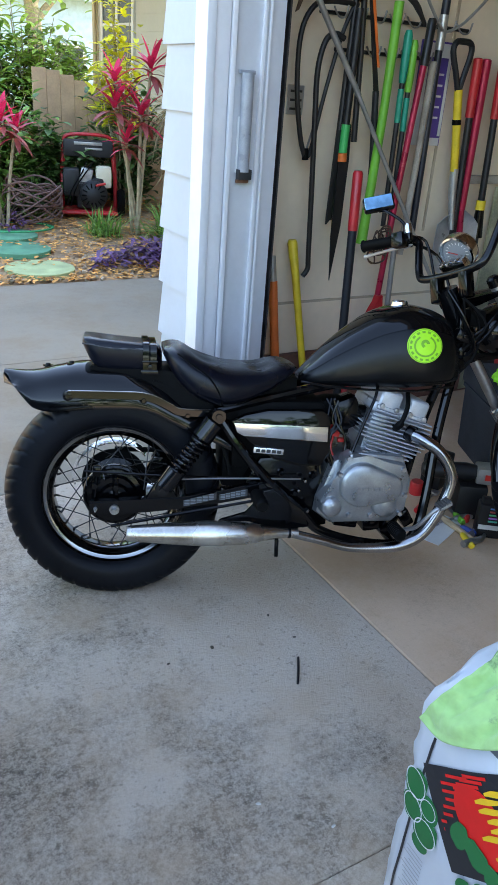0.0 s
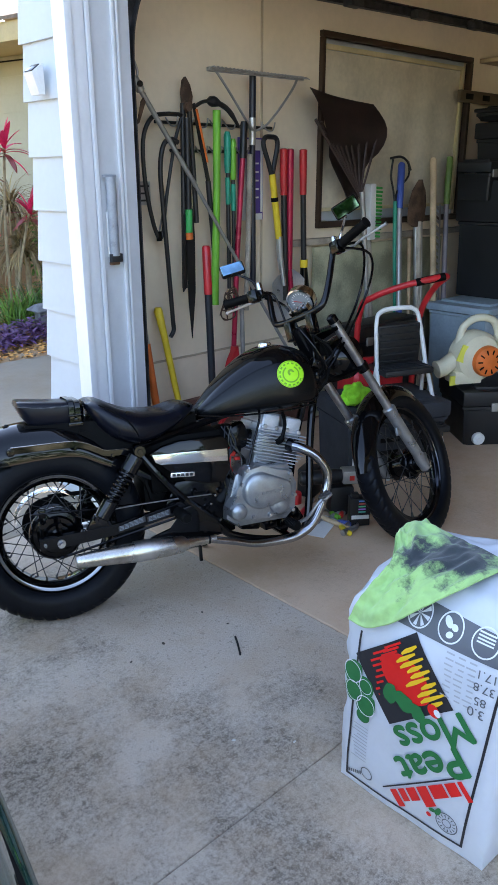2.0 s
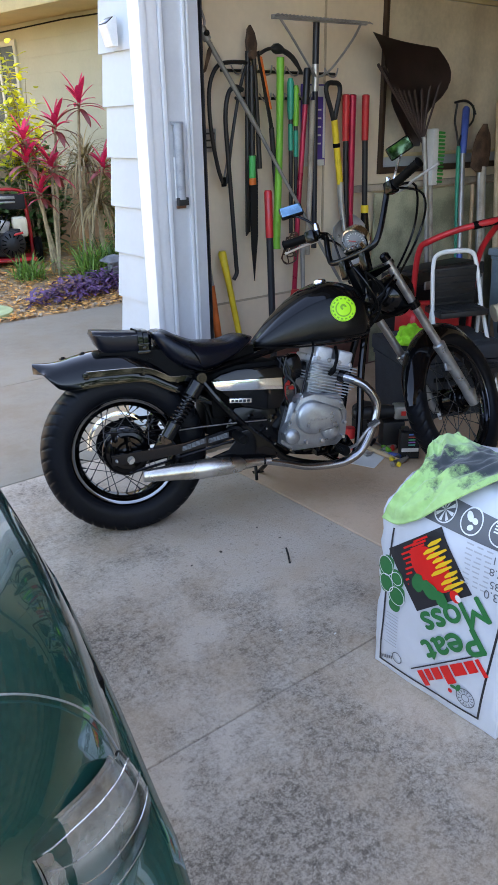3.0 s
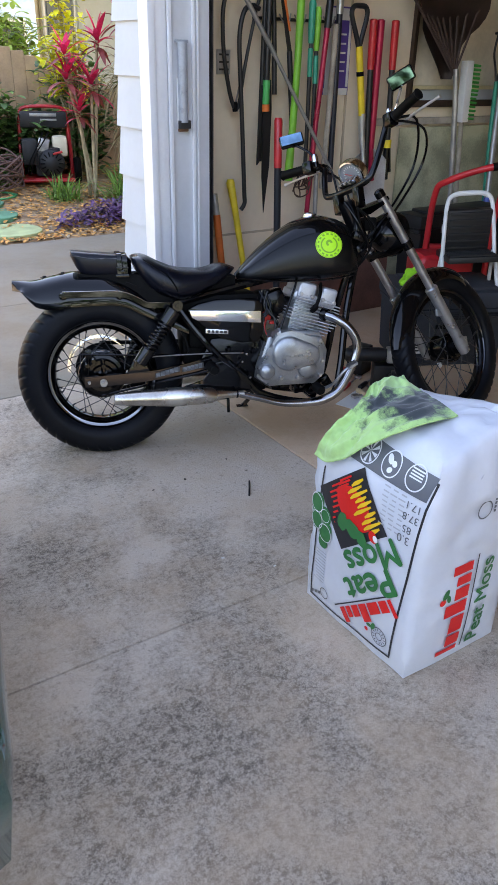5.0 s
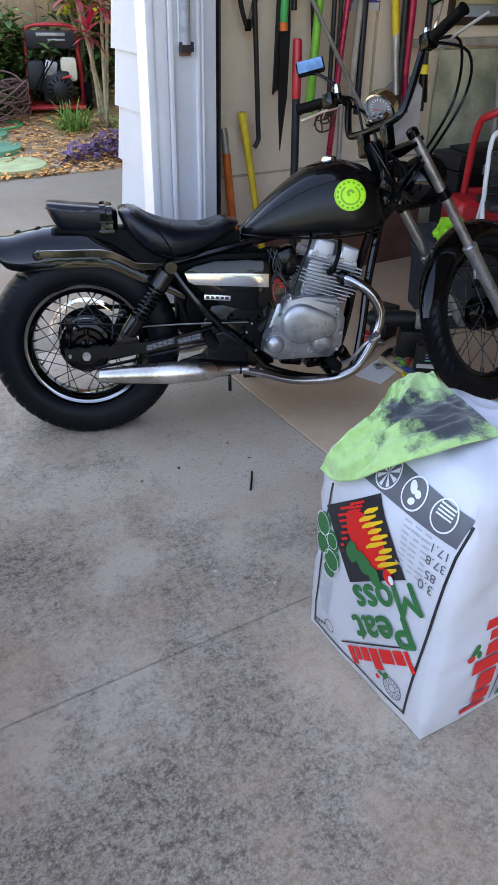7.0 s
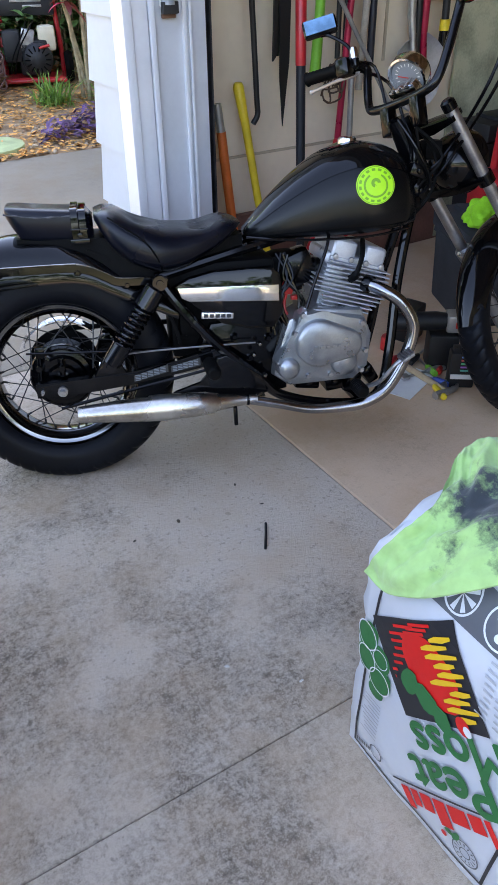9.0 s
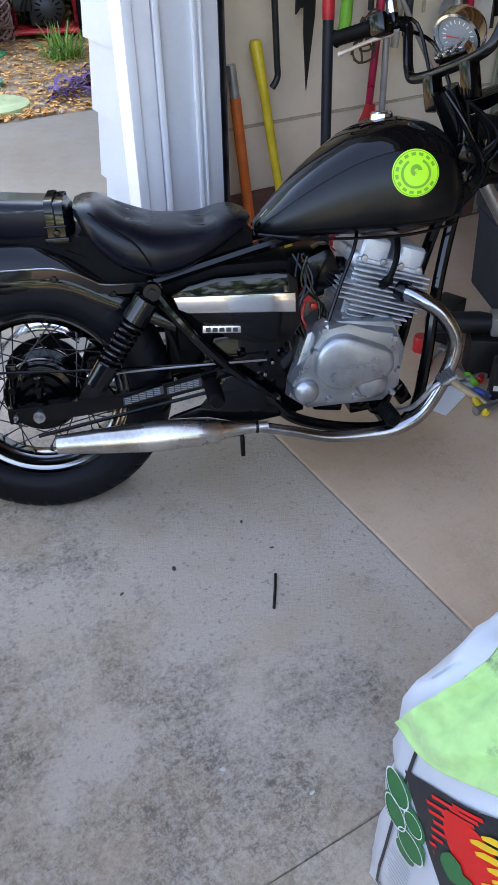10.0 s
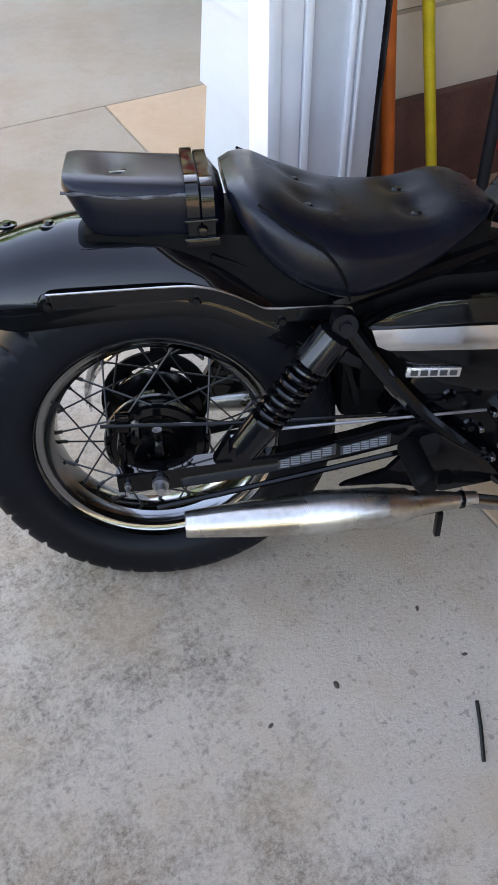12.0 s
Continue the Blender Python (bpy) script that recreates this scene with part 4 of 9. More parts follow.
random.seed(8)
for k in range(7):  # wiring and hoses bunched between the tank and the fork
    bm = fresh()
    y0 = -0.075 + 0.012 * k
    tube(bm, bend([(0.9 + 0.008 * k, y0, 0.86), (0.945 + 0.02 * random.random(), y0 - 0.03, 0.78), (0.935 + 0.05 * random.random(), y0 - 0.02, 0.7), (0.91 + 0.02 * random.random(), y0 * 0.6, 0.62 + 0.05 * random.random())], 5), random.choice((0.0035, 0.0045, 0.006)), 7)
    part("hose", bm, random.choice((BLACK_PART, BLACK_DULL)), bike)
for x, y, z, a in ((0.955, -0.08, 0.74, 20), (0.945, -0.07, 0.66, -15), (0.97, -0.06, 0.69, 40)):
    bm = fresh()
    box(bm, (0.045, 0.03, 0.032), (x, y, z), (0, a, 0), bevel=0.006)
    lathe(bm, [(0, -0.006), (0.006, -0.005), (0.008, 0.0)], Matrix.Translation((x, y - 0.016, z)), 10)
    part("bracket", bm, BLACK_PART, bike)
for x, z in ((0.503, 0.318), (0.493, 0.232), (0.531, 0.258), (0.451, 0.284), (0.52, 0.345)):
    bm = fresh()
    lathe(bm, [(0, -0.016), (0.004, -0.015), (0.0065, -0.01), (0.0065, 0.0)], Matrix.Translation((x, -0.128, z)), 10)
    part("frame_bolt", bm, RIM_CHROME, bike)
bm = fresh()
tube(bm, bend([(0.12, -0.13, 0.345), (0.2, -0.135, 0.354), (0.36, -0.137, 0.354), (0.51, -0.13, 0.348)], 5), 0.0024, 6)
part("brake_rod", bm, STEEL, bike)
bm = fresh()
tube(bm, bend([(0.725, -0.07, 0.615), (0.708, -0.115, 0.577), (0.672, -0.135, 0.5), (0.634, -0.15, 0.403)], 6), 0.0042, 7)
cable_ = part("clutch_cable", bm, BLACK_PART, bike)
bm = fresh()
tube(bm, [(0.641, -0.147, 0.43), (0.627, -0.152, 0.395)], [0.0075, 0.009], 8)
box(bm, (0.03, 0.014, 0.026), (0.632, -0.15, 0.402), (0, 18, 0), bevel=0.004)
part("cable_end", bm, ALLOY, cable_)
for x, z, w, h, a in ((0.66, 0.205, 0.07, 0.034, 8), (0.735, 0.2, 0.05, 0.05, -6), (0.79, 0.19, 0.04, 0.06, 20), (0.84, 0.21, 0.035, 0.05, -30)):
    bm = fresh()
    box(bm, (w, 0.16, h), (x, -0.01, z), (0, a, 0), bevel=0.007)
    lathe(bm, [(0, -0.012), (0.008, -0.011), (0.01, 0.0)], Matrix.Translation((x, -0.09, z)), 10)
    part("engine_mount", bm, BLACK_PART, bike)

# exhaust
HEADER = [(0.815, -0.10, 0.472), (0.849, -0.14, 0.458), (0.89, -0.158, 0.43), (0.922, -0.166, 0.383), (0.926, -0.168, 0.337), (0.902, -0.17, 0.267), (0.858, -0.17, 0.196), (0.80, -0.17, 0.164), (0.73, -0.17, 0.157), (0.64, -0.172, 0.163), (0.56, -0.172, 0.186), (0.48, -0.172, 0.208)]
bm = fresh()
pts = bend(HEADER, 6)
tube(bm, pts, [0.0165 if k < 44 else 0.0165 - 0.0045 * min((k - 44) / 12, 1.0) for k in range(len(pts))], 18)
exhaust = part("exhaust_pipe", bm, mat("header_chrome", (0.36, 0.36, 0.37), 0.2, 1.0, var=0.3, scale=9, rvar=0.1), bike, "bent chrome exhaust header pipe")
bm = fresh()
tube(bm, [HEADER[0], Vector(HEADER[0]) + Vector((0.012, -0.014, -0.005))], 0.023, 18)
part("exhaust_flange", bm, BLACK_PART, exhaust)
bm = fresh()
MUF = [(0.50, 0.0115), (0.478, 0.0125), (0.472, 0.0125), (0.44, 0.0165), (0.392, 0.0225), (0.386, 0.0265), (0.34, 0.0315), (0.25, 0.0345), (0.14, 0.0285), (0.042, 0.0205), (0.04, 0.019), (0.05, 0.017), (0.10, 0.016)]
tube(bm, [Vector((x, -0.172, 0.2185 - 0.0233 * (x - 0.04))) for x, r in MUF], [r for x, r in MUF], 28)
muffler = part("muffler", bm, WORN_CHROME, bike, "long tapered muffler of stained worn chrome")
bm = fresh()
for x, r in ((0.472, 0.0145),):
    tube(bm, [(x, -0.172, 0.2085), (x + 0.006, -0.172, 0.2083)], r, 20)
bm_left = fresh()  # the left-hand pipe seen through the rear wheel
tube(bm_left, [Vector((x, 0.172, 0.2185 - 0.0233 * (x - 0.04))) for x, r in MUF], [r for x, r in MUF], 20)
part("muffler", bm_left, WORN_CHROME, bike, "long tapered muffler of stained worn chrome")
box(bm, (0.01, 0.012, 0.05), (0.44, -0.18, 0.17), bevel=0.002)
part("muffler_clamp", bm, BLACK_PART, muffler)
bm = fresh()
prism(bm, [(0.285, 0.237), (0.295, 0.243), (0.36, 0.257), (0.385, 0.285), (0.405, 0.32), (0.43, 0.325), (0.52, 0.26), (0.535, 0.215), (0.453, 0.205), (0.37, 0.236)], 0.01, Matrix.Translation((0, -0.14, 0)), 0.003)
part("peg_bracket", bm, BLACK_GLOSS, bike)


def peg(x, y0, y1, z):
    bm = fresh()
    n = 16
    tube(bm, [(x, y0 + (y1 - y0) * k / n, z) for k in range(n + 1)], [0.011] + [0.0185 if k % 2 else 0.0165 for k in range(n - 1)] + [0.013], 14)
    return part("foot_peg", bm, BLACK_DULL, bike, "ribbed black rubber foot peg")


peg(0.383, -0.15, -0.255, 0.315)
peg(0.383, 0.15, 0.255, 0.315)
peg(0.775, -0.15, -0.225, 0.212)
peg(0.80, 0.15, 0.245, 0.20)
bm = fresh()
tube(bm, bend([(0.80, -0.15, 0.20), (0.83, -0.19, 0.225), (0.865, -0.21, 0.275), (0.893, -0.21, 0.292)], 5), 0.006, 8)
box(bm, (0.036, 0.045, 0.008), (0.893, -0.21, 0.296), (0, -30, 0), bevel=0.002)
for k in range(5):
    box(bm, (0.003, 0.042, 0.006), (0.88 + 0.0066 * k, -0.21, 0.294 + 0.0036 * k), (0, -30, 0))
part("brake_pedal", bm, STEEL, bike, "ribbed steel brake pedal")
bm = fresh()
tube(bm, bend([(0.62, 0.11, 0.19), (0.60, 0.19, 0.10), (0.585, 0.27, 0.045)], 5), 0.009, 8)
box(bm, (0.05, 0.03, 0.008), (0.585, 0.27, 0.044), (8, 0, 0), bevel=0.002)
part("side_stand", bm, BLACK_PART, bike)

# fork, front fender, lamp and bars, built straight and turned with the steering
def turned(name, bm, material, parent=None, label="", smooth=35.0):
    bmesh.ops.transform(bm, matrix=STEER, verts=bm.verts[:])
    return part(name, bm, material, parent or bike, label, smooth)


SHIN = AXLE + Vector((-0.012, 0, -0.01))
shaft = Vector((-0.66, 0, 1.0)).normalized()  # the line of the fork legs
onward = Vector((1.0, 0, 0.66)).normalized()
for s in (-1, 1):
    low = SHIN + Vector((0, s * 0.09, 0))
    bm = fresh()
    tube(bm, [low - shaft * 0.025, low - shaft * 0.02, low + shaft * 0.02, low + shaft * 0.06, low + shaft * 0.24, low + shaft * 0.285, low + shaft * 0.29], [0.014, 0.022, 0.024, 0.0205, 0.022, 0.0255, 0.021], 18)
    box(bm, (0.03, 0.03, 0.05), low + shaft * 0.015 + onward * 0.012, bevel=0.006)
    box(bm, (0.035, 0.012, 0.03), low + shaft * 0.19 - onward * 0.026, bevel=0.004)
    leg = turned("fork_slider", bm, ALLOY, None, "grey alloy lower fork leg")
    bm = fresh()
    tube(bm, [low + shaft * 0.285, low + shaft * 0.70], 0.0165, 16)
    turned("fork_tube", bm, STEEL, leg, "dull steel upper fork tube")
    bm = fresh()
    tube(bm, [low + shaft * 0.69, low + shaft * 0.712, low + shaft * 0.718], [0.019, 0.019, 0.012], 14)
    turned("fork_cap", bm, BLACK_PART, leg)
    bm = fresh()
    tube(bm, [low + shaft * 0.47, low + shaft * 0.50], 0.023, 14)
    turned("fork_collar", bm, BLACK_PART, leg)
for d in (0.485, 0.665):
    bm = fresh()
    c = SHIN + shaft * d
    turn_y = math.degrees(-math.atan(0.66))
    prism(bm, [(-0.10, -0.0), (-0.03, -0.014), (0.03, -0.014), (0.10, 0.0), (0.10, 0.014), (-0.10, 0.014)], 0.05, Matrix.Translation(c) @ pose(0, 0, 0, 0, turn_y, 0) @ pose(0, 0, 0, 0, 0, 90), 0.004)
    turned("triple_clamp", bm, BLACK_PART)
bm = fresh()
rows = []
for k in range(27):
    a = radians(54 + 124 * k / 26)
    edge = math.sin(math.pi * min(max(k / 26, 0.02), 0.98)) ** 0.25
    row = []
    for i in range(13):
        s = -1 + 2 * i / 12
        r = 0.332 - 0.055 * abs(s) ** 2.4
        row.append(AXLE + Vector((r * math.cos(a), s * 0.062 * edge, r * math.sin(a))))
    rows.append(row + [AXLE + (p - AXLE) * 0.985 for p in reversed(row)])
loft(bm, rows)
turned("front_fender", bm, BLACK_GLOSS, None, "glossy black front fender", 50)
bm = fresh()
LAMP = HEAD + Vector((0.19, 0, -0.06))
lathe(bm, [(0, -0.09), (0.03, -0.085), (0.06, -0.06), (0.08, -0.015), (0.085, 0.0), (0.085, 0.02), (0.07, 0.028), (0, 0.03)], Matrix.Translation(LAMP) @ pose(0, 0, 0, 0, 0, -90), 36)
turned("headlight", bm, BLACK_GLOSS, None, "black headlight shell")
BARC = Vector((0.955, 0.0, 0.865))
for s in (-1, 1):
    bm = fresh()
    box(bm, (0.035, 0.03, 0.075), BARC + Vector((-0.005, s * 0.05, 0.0)), bevel=0.006)
    turned("bar_clamp", bm, BLACK_PART)
B0 = Vector((0.945, 0.0, 0.90))
# the bar has been knocked: its right end stands a little higher and further forward
LEFT_BAR = [(0.945, 0.09, 0.905), (0.957, 0.12, 0.93), (0.985, 0.14, 1.0), (1.0, 0.15, 1.03), (0.977, 0.156, 1.044), (0.936, 0.168, 1.038), (0.908, 0.29, 1.046)]
RIGHT_BAR = [(0.945, -0.09, 0.905), (0.957, -0.12, 0.93), (0.985, -0.14, 1.0), (1.01, -0.15, 1.06), (1.018, -0.16, 1.09), (1.016, -0.182, 1.1), (0.997, -0.328, 1.13)]
bm = fresh()
tube(bm, bend(list(reversed(RIGHT_BAR)) + [B0] + LEFT_BAR, 5), 0.0115, 12)
bars = turned("handlebar", bm, BLACK_GLOSS, None, "high black handlebar")
for s, run in ((-1, RIGHT_BAR), (1, LEFT_BAR)):
    a, b = Vector(run[-2]), Vector(run[-1])
    d = (b - a).normalized()
    yaw = math.degrees(math.atan2(d.y, d.x)) - 90
    bm = fresh()
    n = 18
    tube(bm, [a + (b - a) * (0.16 + 0.84 * k / n) for k in range(n + 1)] + [b + d * 0.004], [0.0195] + [0.0172 if k % 2 else 0.0158 for k in range(n - 1)] + [0.0195, 0.012], 16)
    turned("grip", bm, BLACK_DULL, bars, "black rubber grip")
    bm = fresh()
    box(bm, (0.042, 0.04, 0.045), a, (0, 0, yaw), bevel=0.008)
    box(bm, (0.02, 0.03, 0.03), a + Vector((0.02, -s * 0.012, 0.01)), (0, 0, yaw), bevel=0.006)
    turned("switch_block", bm, BLACK_PART, bars)
    bm = fresh()
    fwd = Vector((0.05, 0, -0.012))
    tube(bm, bend([a + fwd * 0.7 - d * 0.01, a + fwd + d * 0.02, a + fwd * 1.1 + d * 0.08, a + fwd * 1.35 + d * 0.15, a + fwd * 1.5 + d * 0.185], 5), [0.0065] * 6 + [0.005] * 13 + [0.0065, 0.0075], 8)
    turned("lever", bm, GREY_LEVER, bars, "bare alloy hand lever")
    bm = fresh()
    lathe(bm, [(0, -0.02), (0.009, -0.0185), (0.0115, -0.01), (0.0115, 0.01), (0.0, 0.01)], Matrix.Translation(a + Vector((0.02, -s * 0.018, 0.028))) @ pose(0, 0, 0, -90, 0, 0), 16)
    turned("bar_reservoir", bm, CHROME, bars, "small chrome cap on the bar")
    m0 = a + Vector((0.022, 0.0, 0.02))
    m1 = Vector((0.928, 0.236, 1.165)) if s > 0 else Vector((1.0, -0.262, 1.21))
    bm = fresh()
    tube(bm, bend([m0, m0.lerp(m1, 0.35) + Vector((0.02, -0.015 * s, 0.0)), m0.lerp(m1, 0.75) + Vector((0.008, 0, 0.0)), m1 - Vector((0, 0, 0.022))], 5), 0.005, 8)
    mirror = turned("mirror", bm, CHROME if s < 0 else BLACK_PART, bars, "handlebar mirror on a bent stem")
    # each glass is turned half-way between an eye beside the bike and what it shows
    to_bike = (BIKE @ STEER).to_3x3().inverted()
    eye_way = (Vector((1.2, 1.55, 1.32)) - (BIKE @ STEER @ m1)).normalized()
    shown = Vector((-0.35, -0.25, 0.9)) if s > 0 else Vector((-0.8, -0.6, 0.07))
    back = to_bike @ (eye_way + shown.normalized()).normalized()
    along_ = to_bike @ (Vector((0.837, -0.547, 0.3)) if s > 0 else Vector((0.837, -0.547, 0.62)))
    along_ = (along_ - back * along_.dot(back)).normalized()
    set_ = Matrix.Translation(m1) @ Matrix((-back, along_, (-back).cross(along_))).transposed().to_4x4()
    bm = fresh()
    box(bm, (0.022, 0.094, 0.05), (0, 0, 0), bevel=0.010, seg=3)
    bmesh.ops.transform(bm, matrix=set_, verts=bm.verts[:])
    turned("mirror_shell", bm, BLACK_GLOSS, mirror)
    bm = fresh()
    box(bm, (0.002, 0.084, 0.041), (-0.0125, 0, 0), bevel=0.0009, seg=1)
    bmesh.ops.transform(bm, matrix=set_, verts=bm.verts[:])
    turned("mirror_glass", bm, MIRROR if s > 0 else DIM_MIRROR, mirror, "mirror glass tinted with the tone of its reflection")
GAUGE = Vector((1.004, 0.004, 0.977))
gm = Matrix.Translation(GAUGE) @ pose(0, 0, 0, 0, -38, 0) @ pose(0, 0, 0, 0, 0, -90)
bm = fresh()
lathe(bm, [(0.0, -0.018), (0.046, -0.018), (0.049, -0.029), (0.054, -0.027), (0.055, 0.0), (0.048, 0.016), (0.0, 0.026)], gm, 36)
gauge = turned("speedometer", bm, CHROME, None, "round chrome speedometer")
bm = fresh()
lathe(bm, [(0.0, -0.0195), (0.0455, -0.0195), (0.0455, -0.0175)], gm, 36)
face = turned("dial", bm, INK_DIM, gauge, "grey dial with pale markings")
for k in range(15):
    a = radians(-40 + 260 * k / 14)
    bm = fresh()
    box(bm, (0.007, 0.001, 0.0018), (0, 0, 0))
    bmesh.ops.transform(bm, matrix=gm @ Matrix.Translation((0.032 * math.cos(a), -0.0203, 0.032 * math.sin(a))) @ pose(0, 0, 0, 0, -math.degrees(a), 0), verts=bm.verts[:])
    turned("dial_mark", bm, PRINT_WHITE, face)
bm = fresh()
box(bm, (0.03, 0.0012, 0.002), (0, 0, 0))
bmesh.ops.transform(bm, matrix=gm @ Matrix.Translation((-0.012, -0.021, 0.004)) @ pose(0, 0, 0, 0, 30, 0), verts=bm.verts[:])
turned("needle", bm, RED_PLASTIC, face)
for y in (-0.022, 0.0, 0.022):
    bm = fresh()
    lathe(bm, [(0, -0.01), (0.007, -0.008), (0.0085, 0.0), (0.0085, 0.02)], Matrix.Translation(GAUGE + Vector((-0.045, y, -0.04))) @ pose(0, 0, 0, 0, -38, 0) @ pose(0, 0, 0, 0, 0, -90), 12)
    turned("warning_lamp", bm, CHROME, gauge)
bm = fresh()
box(bm, (0.03, 0.085, 0.03), GAUGE + Vector((-0.032, 0, -0.045)), (0, -38, 0), bevel=0.006)
turned("lamp_bracket", bm, CHROME, gauge, "chrome warning lamp bracket")
random.seed(9)
for s, drop in ((-1, 0.0), (-1, 0.03), (1, 0.0), (1, 0.04)):
    a = STEER @ Vector(LEFT_BAR[-2] if s > 0 else RIGHT_BAR[-2])
    b = Vector((0.965, s * 0.03, 0.72 - drop))
    bm = fresh()
    tube(bm, bend([a, a + Vector((0.09 + drop, 0.02 * s, 0.0 - drop)), a + Vector((0.12 + drop, -0.06 * s, -0.16)), b + Vector((0.07, 0.03 * s, 0.05)), b], 6), 0.0045, 8)
    part("control_cable", bm, BLACK_PART, bike)
bm = fresh()  # wiring, horn and regulator behind the fork
prism(bm, [(0.925, 0.655), (0.935, 0.72), (0.965, 0.74), (1.01, 0.745), (1.005, 0.70), (0.965, 0.63)], 0.11, None, 0.006)
lathe(bm, [(0, -0.066), (0.01, -0.066), (0.012, -0.058), (0.017, -0.056), (0.017, -0.05)], Matrix.Translation((0.962, 0, 0.705)), 16)
box(bm, (0.05, 0.06, 0.05), (1.03, 0.02, 0.78), bevel=0.012)
part("horn", bm, BLACK_DULL, bike)
for k in range(4):
    a = random.uniform(0, 6.28)
    bm = fresh()
    tube(bm, bend([(0.96, -0.05, 0.84), (1.0 + 0.03 * math.cos(a), -0.06 + 0.03 * math.sin(a), 0.77), (0.98 + 0.03 * math.sin(a), -0.07, 0.69), (0.95, -0.06, 0.62)], 4), 0.004, 6)
    part("wire", bm, BLACK_DULL, bike)
# ---- garage: door track, window, wall fittings ----
RUST_STEEL = mat("dark_track_steel", (0.06, 0.06, 0.065), 0.5, 0.5, var=0.5, scale=16, bump=0.15)
GALV = mat("galvanised", (0.5, 0.5, 0.49), 0.4, 0.8, var=0.2, scale=14)
WOOD = mat("pale_wood", (0.55, 0.4, 0.25), 0.6, var=0.25, scale=10, bump=0.1)
GREY_WOOD = mat("weathered_wood", (0.42, 0.36, 0.29), 0.75, var=0.3, scale=14, bump=0.2)
RED_PAINT = mat("red_paint", (0.55, 0.02, 0.025), 0.35, var=0.2, scale=12)
CRIMSON = mat("crimson_enamel", (0.42, 0.012, 0.05), 0.3, 0.2, var=0.2, scale=12)
YELLOW = mat("yellow_fibreglass", (0.82, 0.58, 0.03), 0.45, var=0.15, scale=12)
ORANGE = mat("orange_fibreglass", (0.8, 0.17, 0.03), 0.45, var=0.15, scale=12)
GREEN = mat("green_fibreglass", (0.17, 0.5, 0.04), 0.45, var=0.15, scale=12)
TEAL = mat("teal_plastic", (0.0, 0.3, 0.19), 0.4, var=0.15, scale=12)
BLUE = mat("blue_paint", (0.05, 0.1, 0.38), 0.4, var=0.2, scale=12)
DARK_TUBE = mat("dark_tube", (0.012, 0.0115, 0.012), 0.45, var=0.4, scale=14)
GREY_TUBE = mat("grey_tube", (0.4, 0.39, 0.37), 0.4, 0.6, var=0.2, scale=14)
WHITE_PL = mat("white_plastic", (0.75, 0.75, 0.73), 0.45, var=0.08, scale=10)
BROWN_PL = mat("brown_plastic", (0.055, 0.033, 0.028), 0.5, var=0.3, scale=8, bump=0.1)
RUSTY = mat("rusty_iron", (0.12, 0.07, 0.045), 0.75, 0.3, var=0.5, scale=16, bump=0.3)
BLACK_PL = mat("black_plastic", (0.009, 0.0095, 0.011), 0.5, var=0.25, scale=8, bump=0.06, bscale=200)
CHARCOAL = mat("charcoal_fabric", (0.03, 0.034, 0.042), 0.85, var=0.3, scale=12, bump=0.3, bscale=500)
CLOTH = mat("hung_sheet", (0.66, 0.58, 0.44), 0.85, var=0.2, scale=3, bump=0.1)
PURPLE = plain("purple_card", (0.1, 0.06, 0.3), 0.5)

track = thing("door_track", Matrix(), "dark steel garage door track with rubber seal", "door track", kind="structure")
bm = fresh()
path = [(2.885, 4.44, 0.0), (2.885, 4.44, 1.0), (2.885, 4.44, 1.72), (2.90, 4.44, 1.9), (2.98, 4.44, 2.05), (3.2, 4.44, 2.12), (5.6, 4.44, 2.17)]
line = [Vector(path[0]), Vector(path[1])] + bend(path[2:6], 5) + [Vector(path[6])]
rows = []
for i, p in enumerate(line):
    d = (line[min(i + 1, len(line) - 1)] - line[max(i - 1, 0)]).normalized()
    nrm = Vector((d.z, 0, -d.x))
    rows.append([p + nrm * a + Vector((0, b, 0)) for a, b in ((-0.024, 0), (-0.024, -0.03), (-0.018, -0.03), (-0.018, -0.006), (0.018, -0.006), (0.018, -0.03), (0.024, -0.03), (0.024, 0))])
loft(bm, rows)
part("rail", bm, RUST_STEEL, track)
bm = fresh()
box(bm, (0.022, 0.03, 2.1), (2.866, 4.41, 1.05), bevel=0.006)
part("seal_strip", bm, BLACK_DULL, track, "black rubber seal strip")
random.seed(4)
for z in (0.4, 0.9, 1.4, 1.9):
    bm = fresh()
    box(bm, (0.045, 0.02, 0.035), (2.885, 4.455, z), bevel=0.004)
    part("track_bracket", bm, RUST_STEEL, track)

for k in range(4):
    bm = fresh()
    box(bm, (0.09, 0.05, 0.04), (3.62 + 0.53 * k, 4.385, 2.11 + 0.012 * k), bevel=0.004)
    tube(bm, [(3.62 + 0.53 * k, 4.385, 2.12 + 0.012 * k), (3.62 + 0.53 * k, 4.435, 2.125 + 0.012 * k)], 0.012, 8)
    part("roller", bm, RUST_STEEL, track, "dark steel roller bracket")

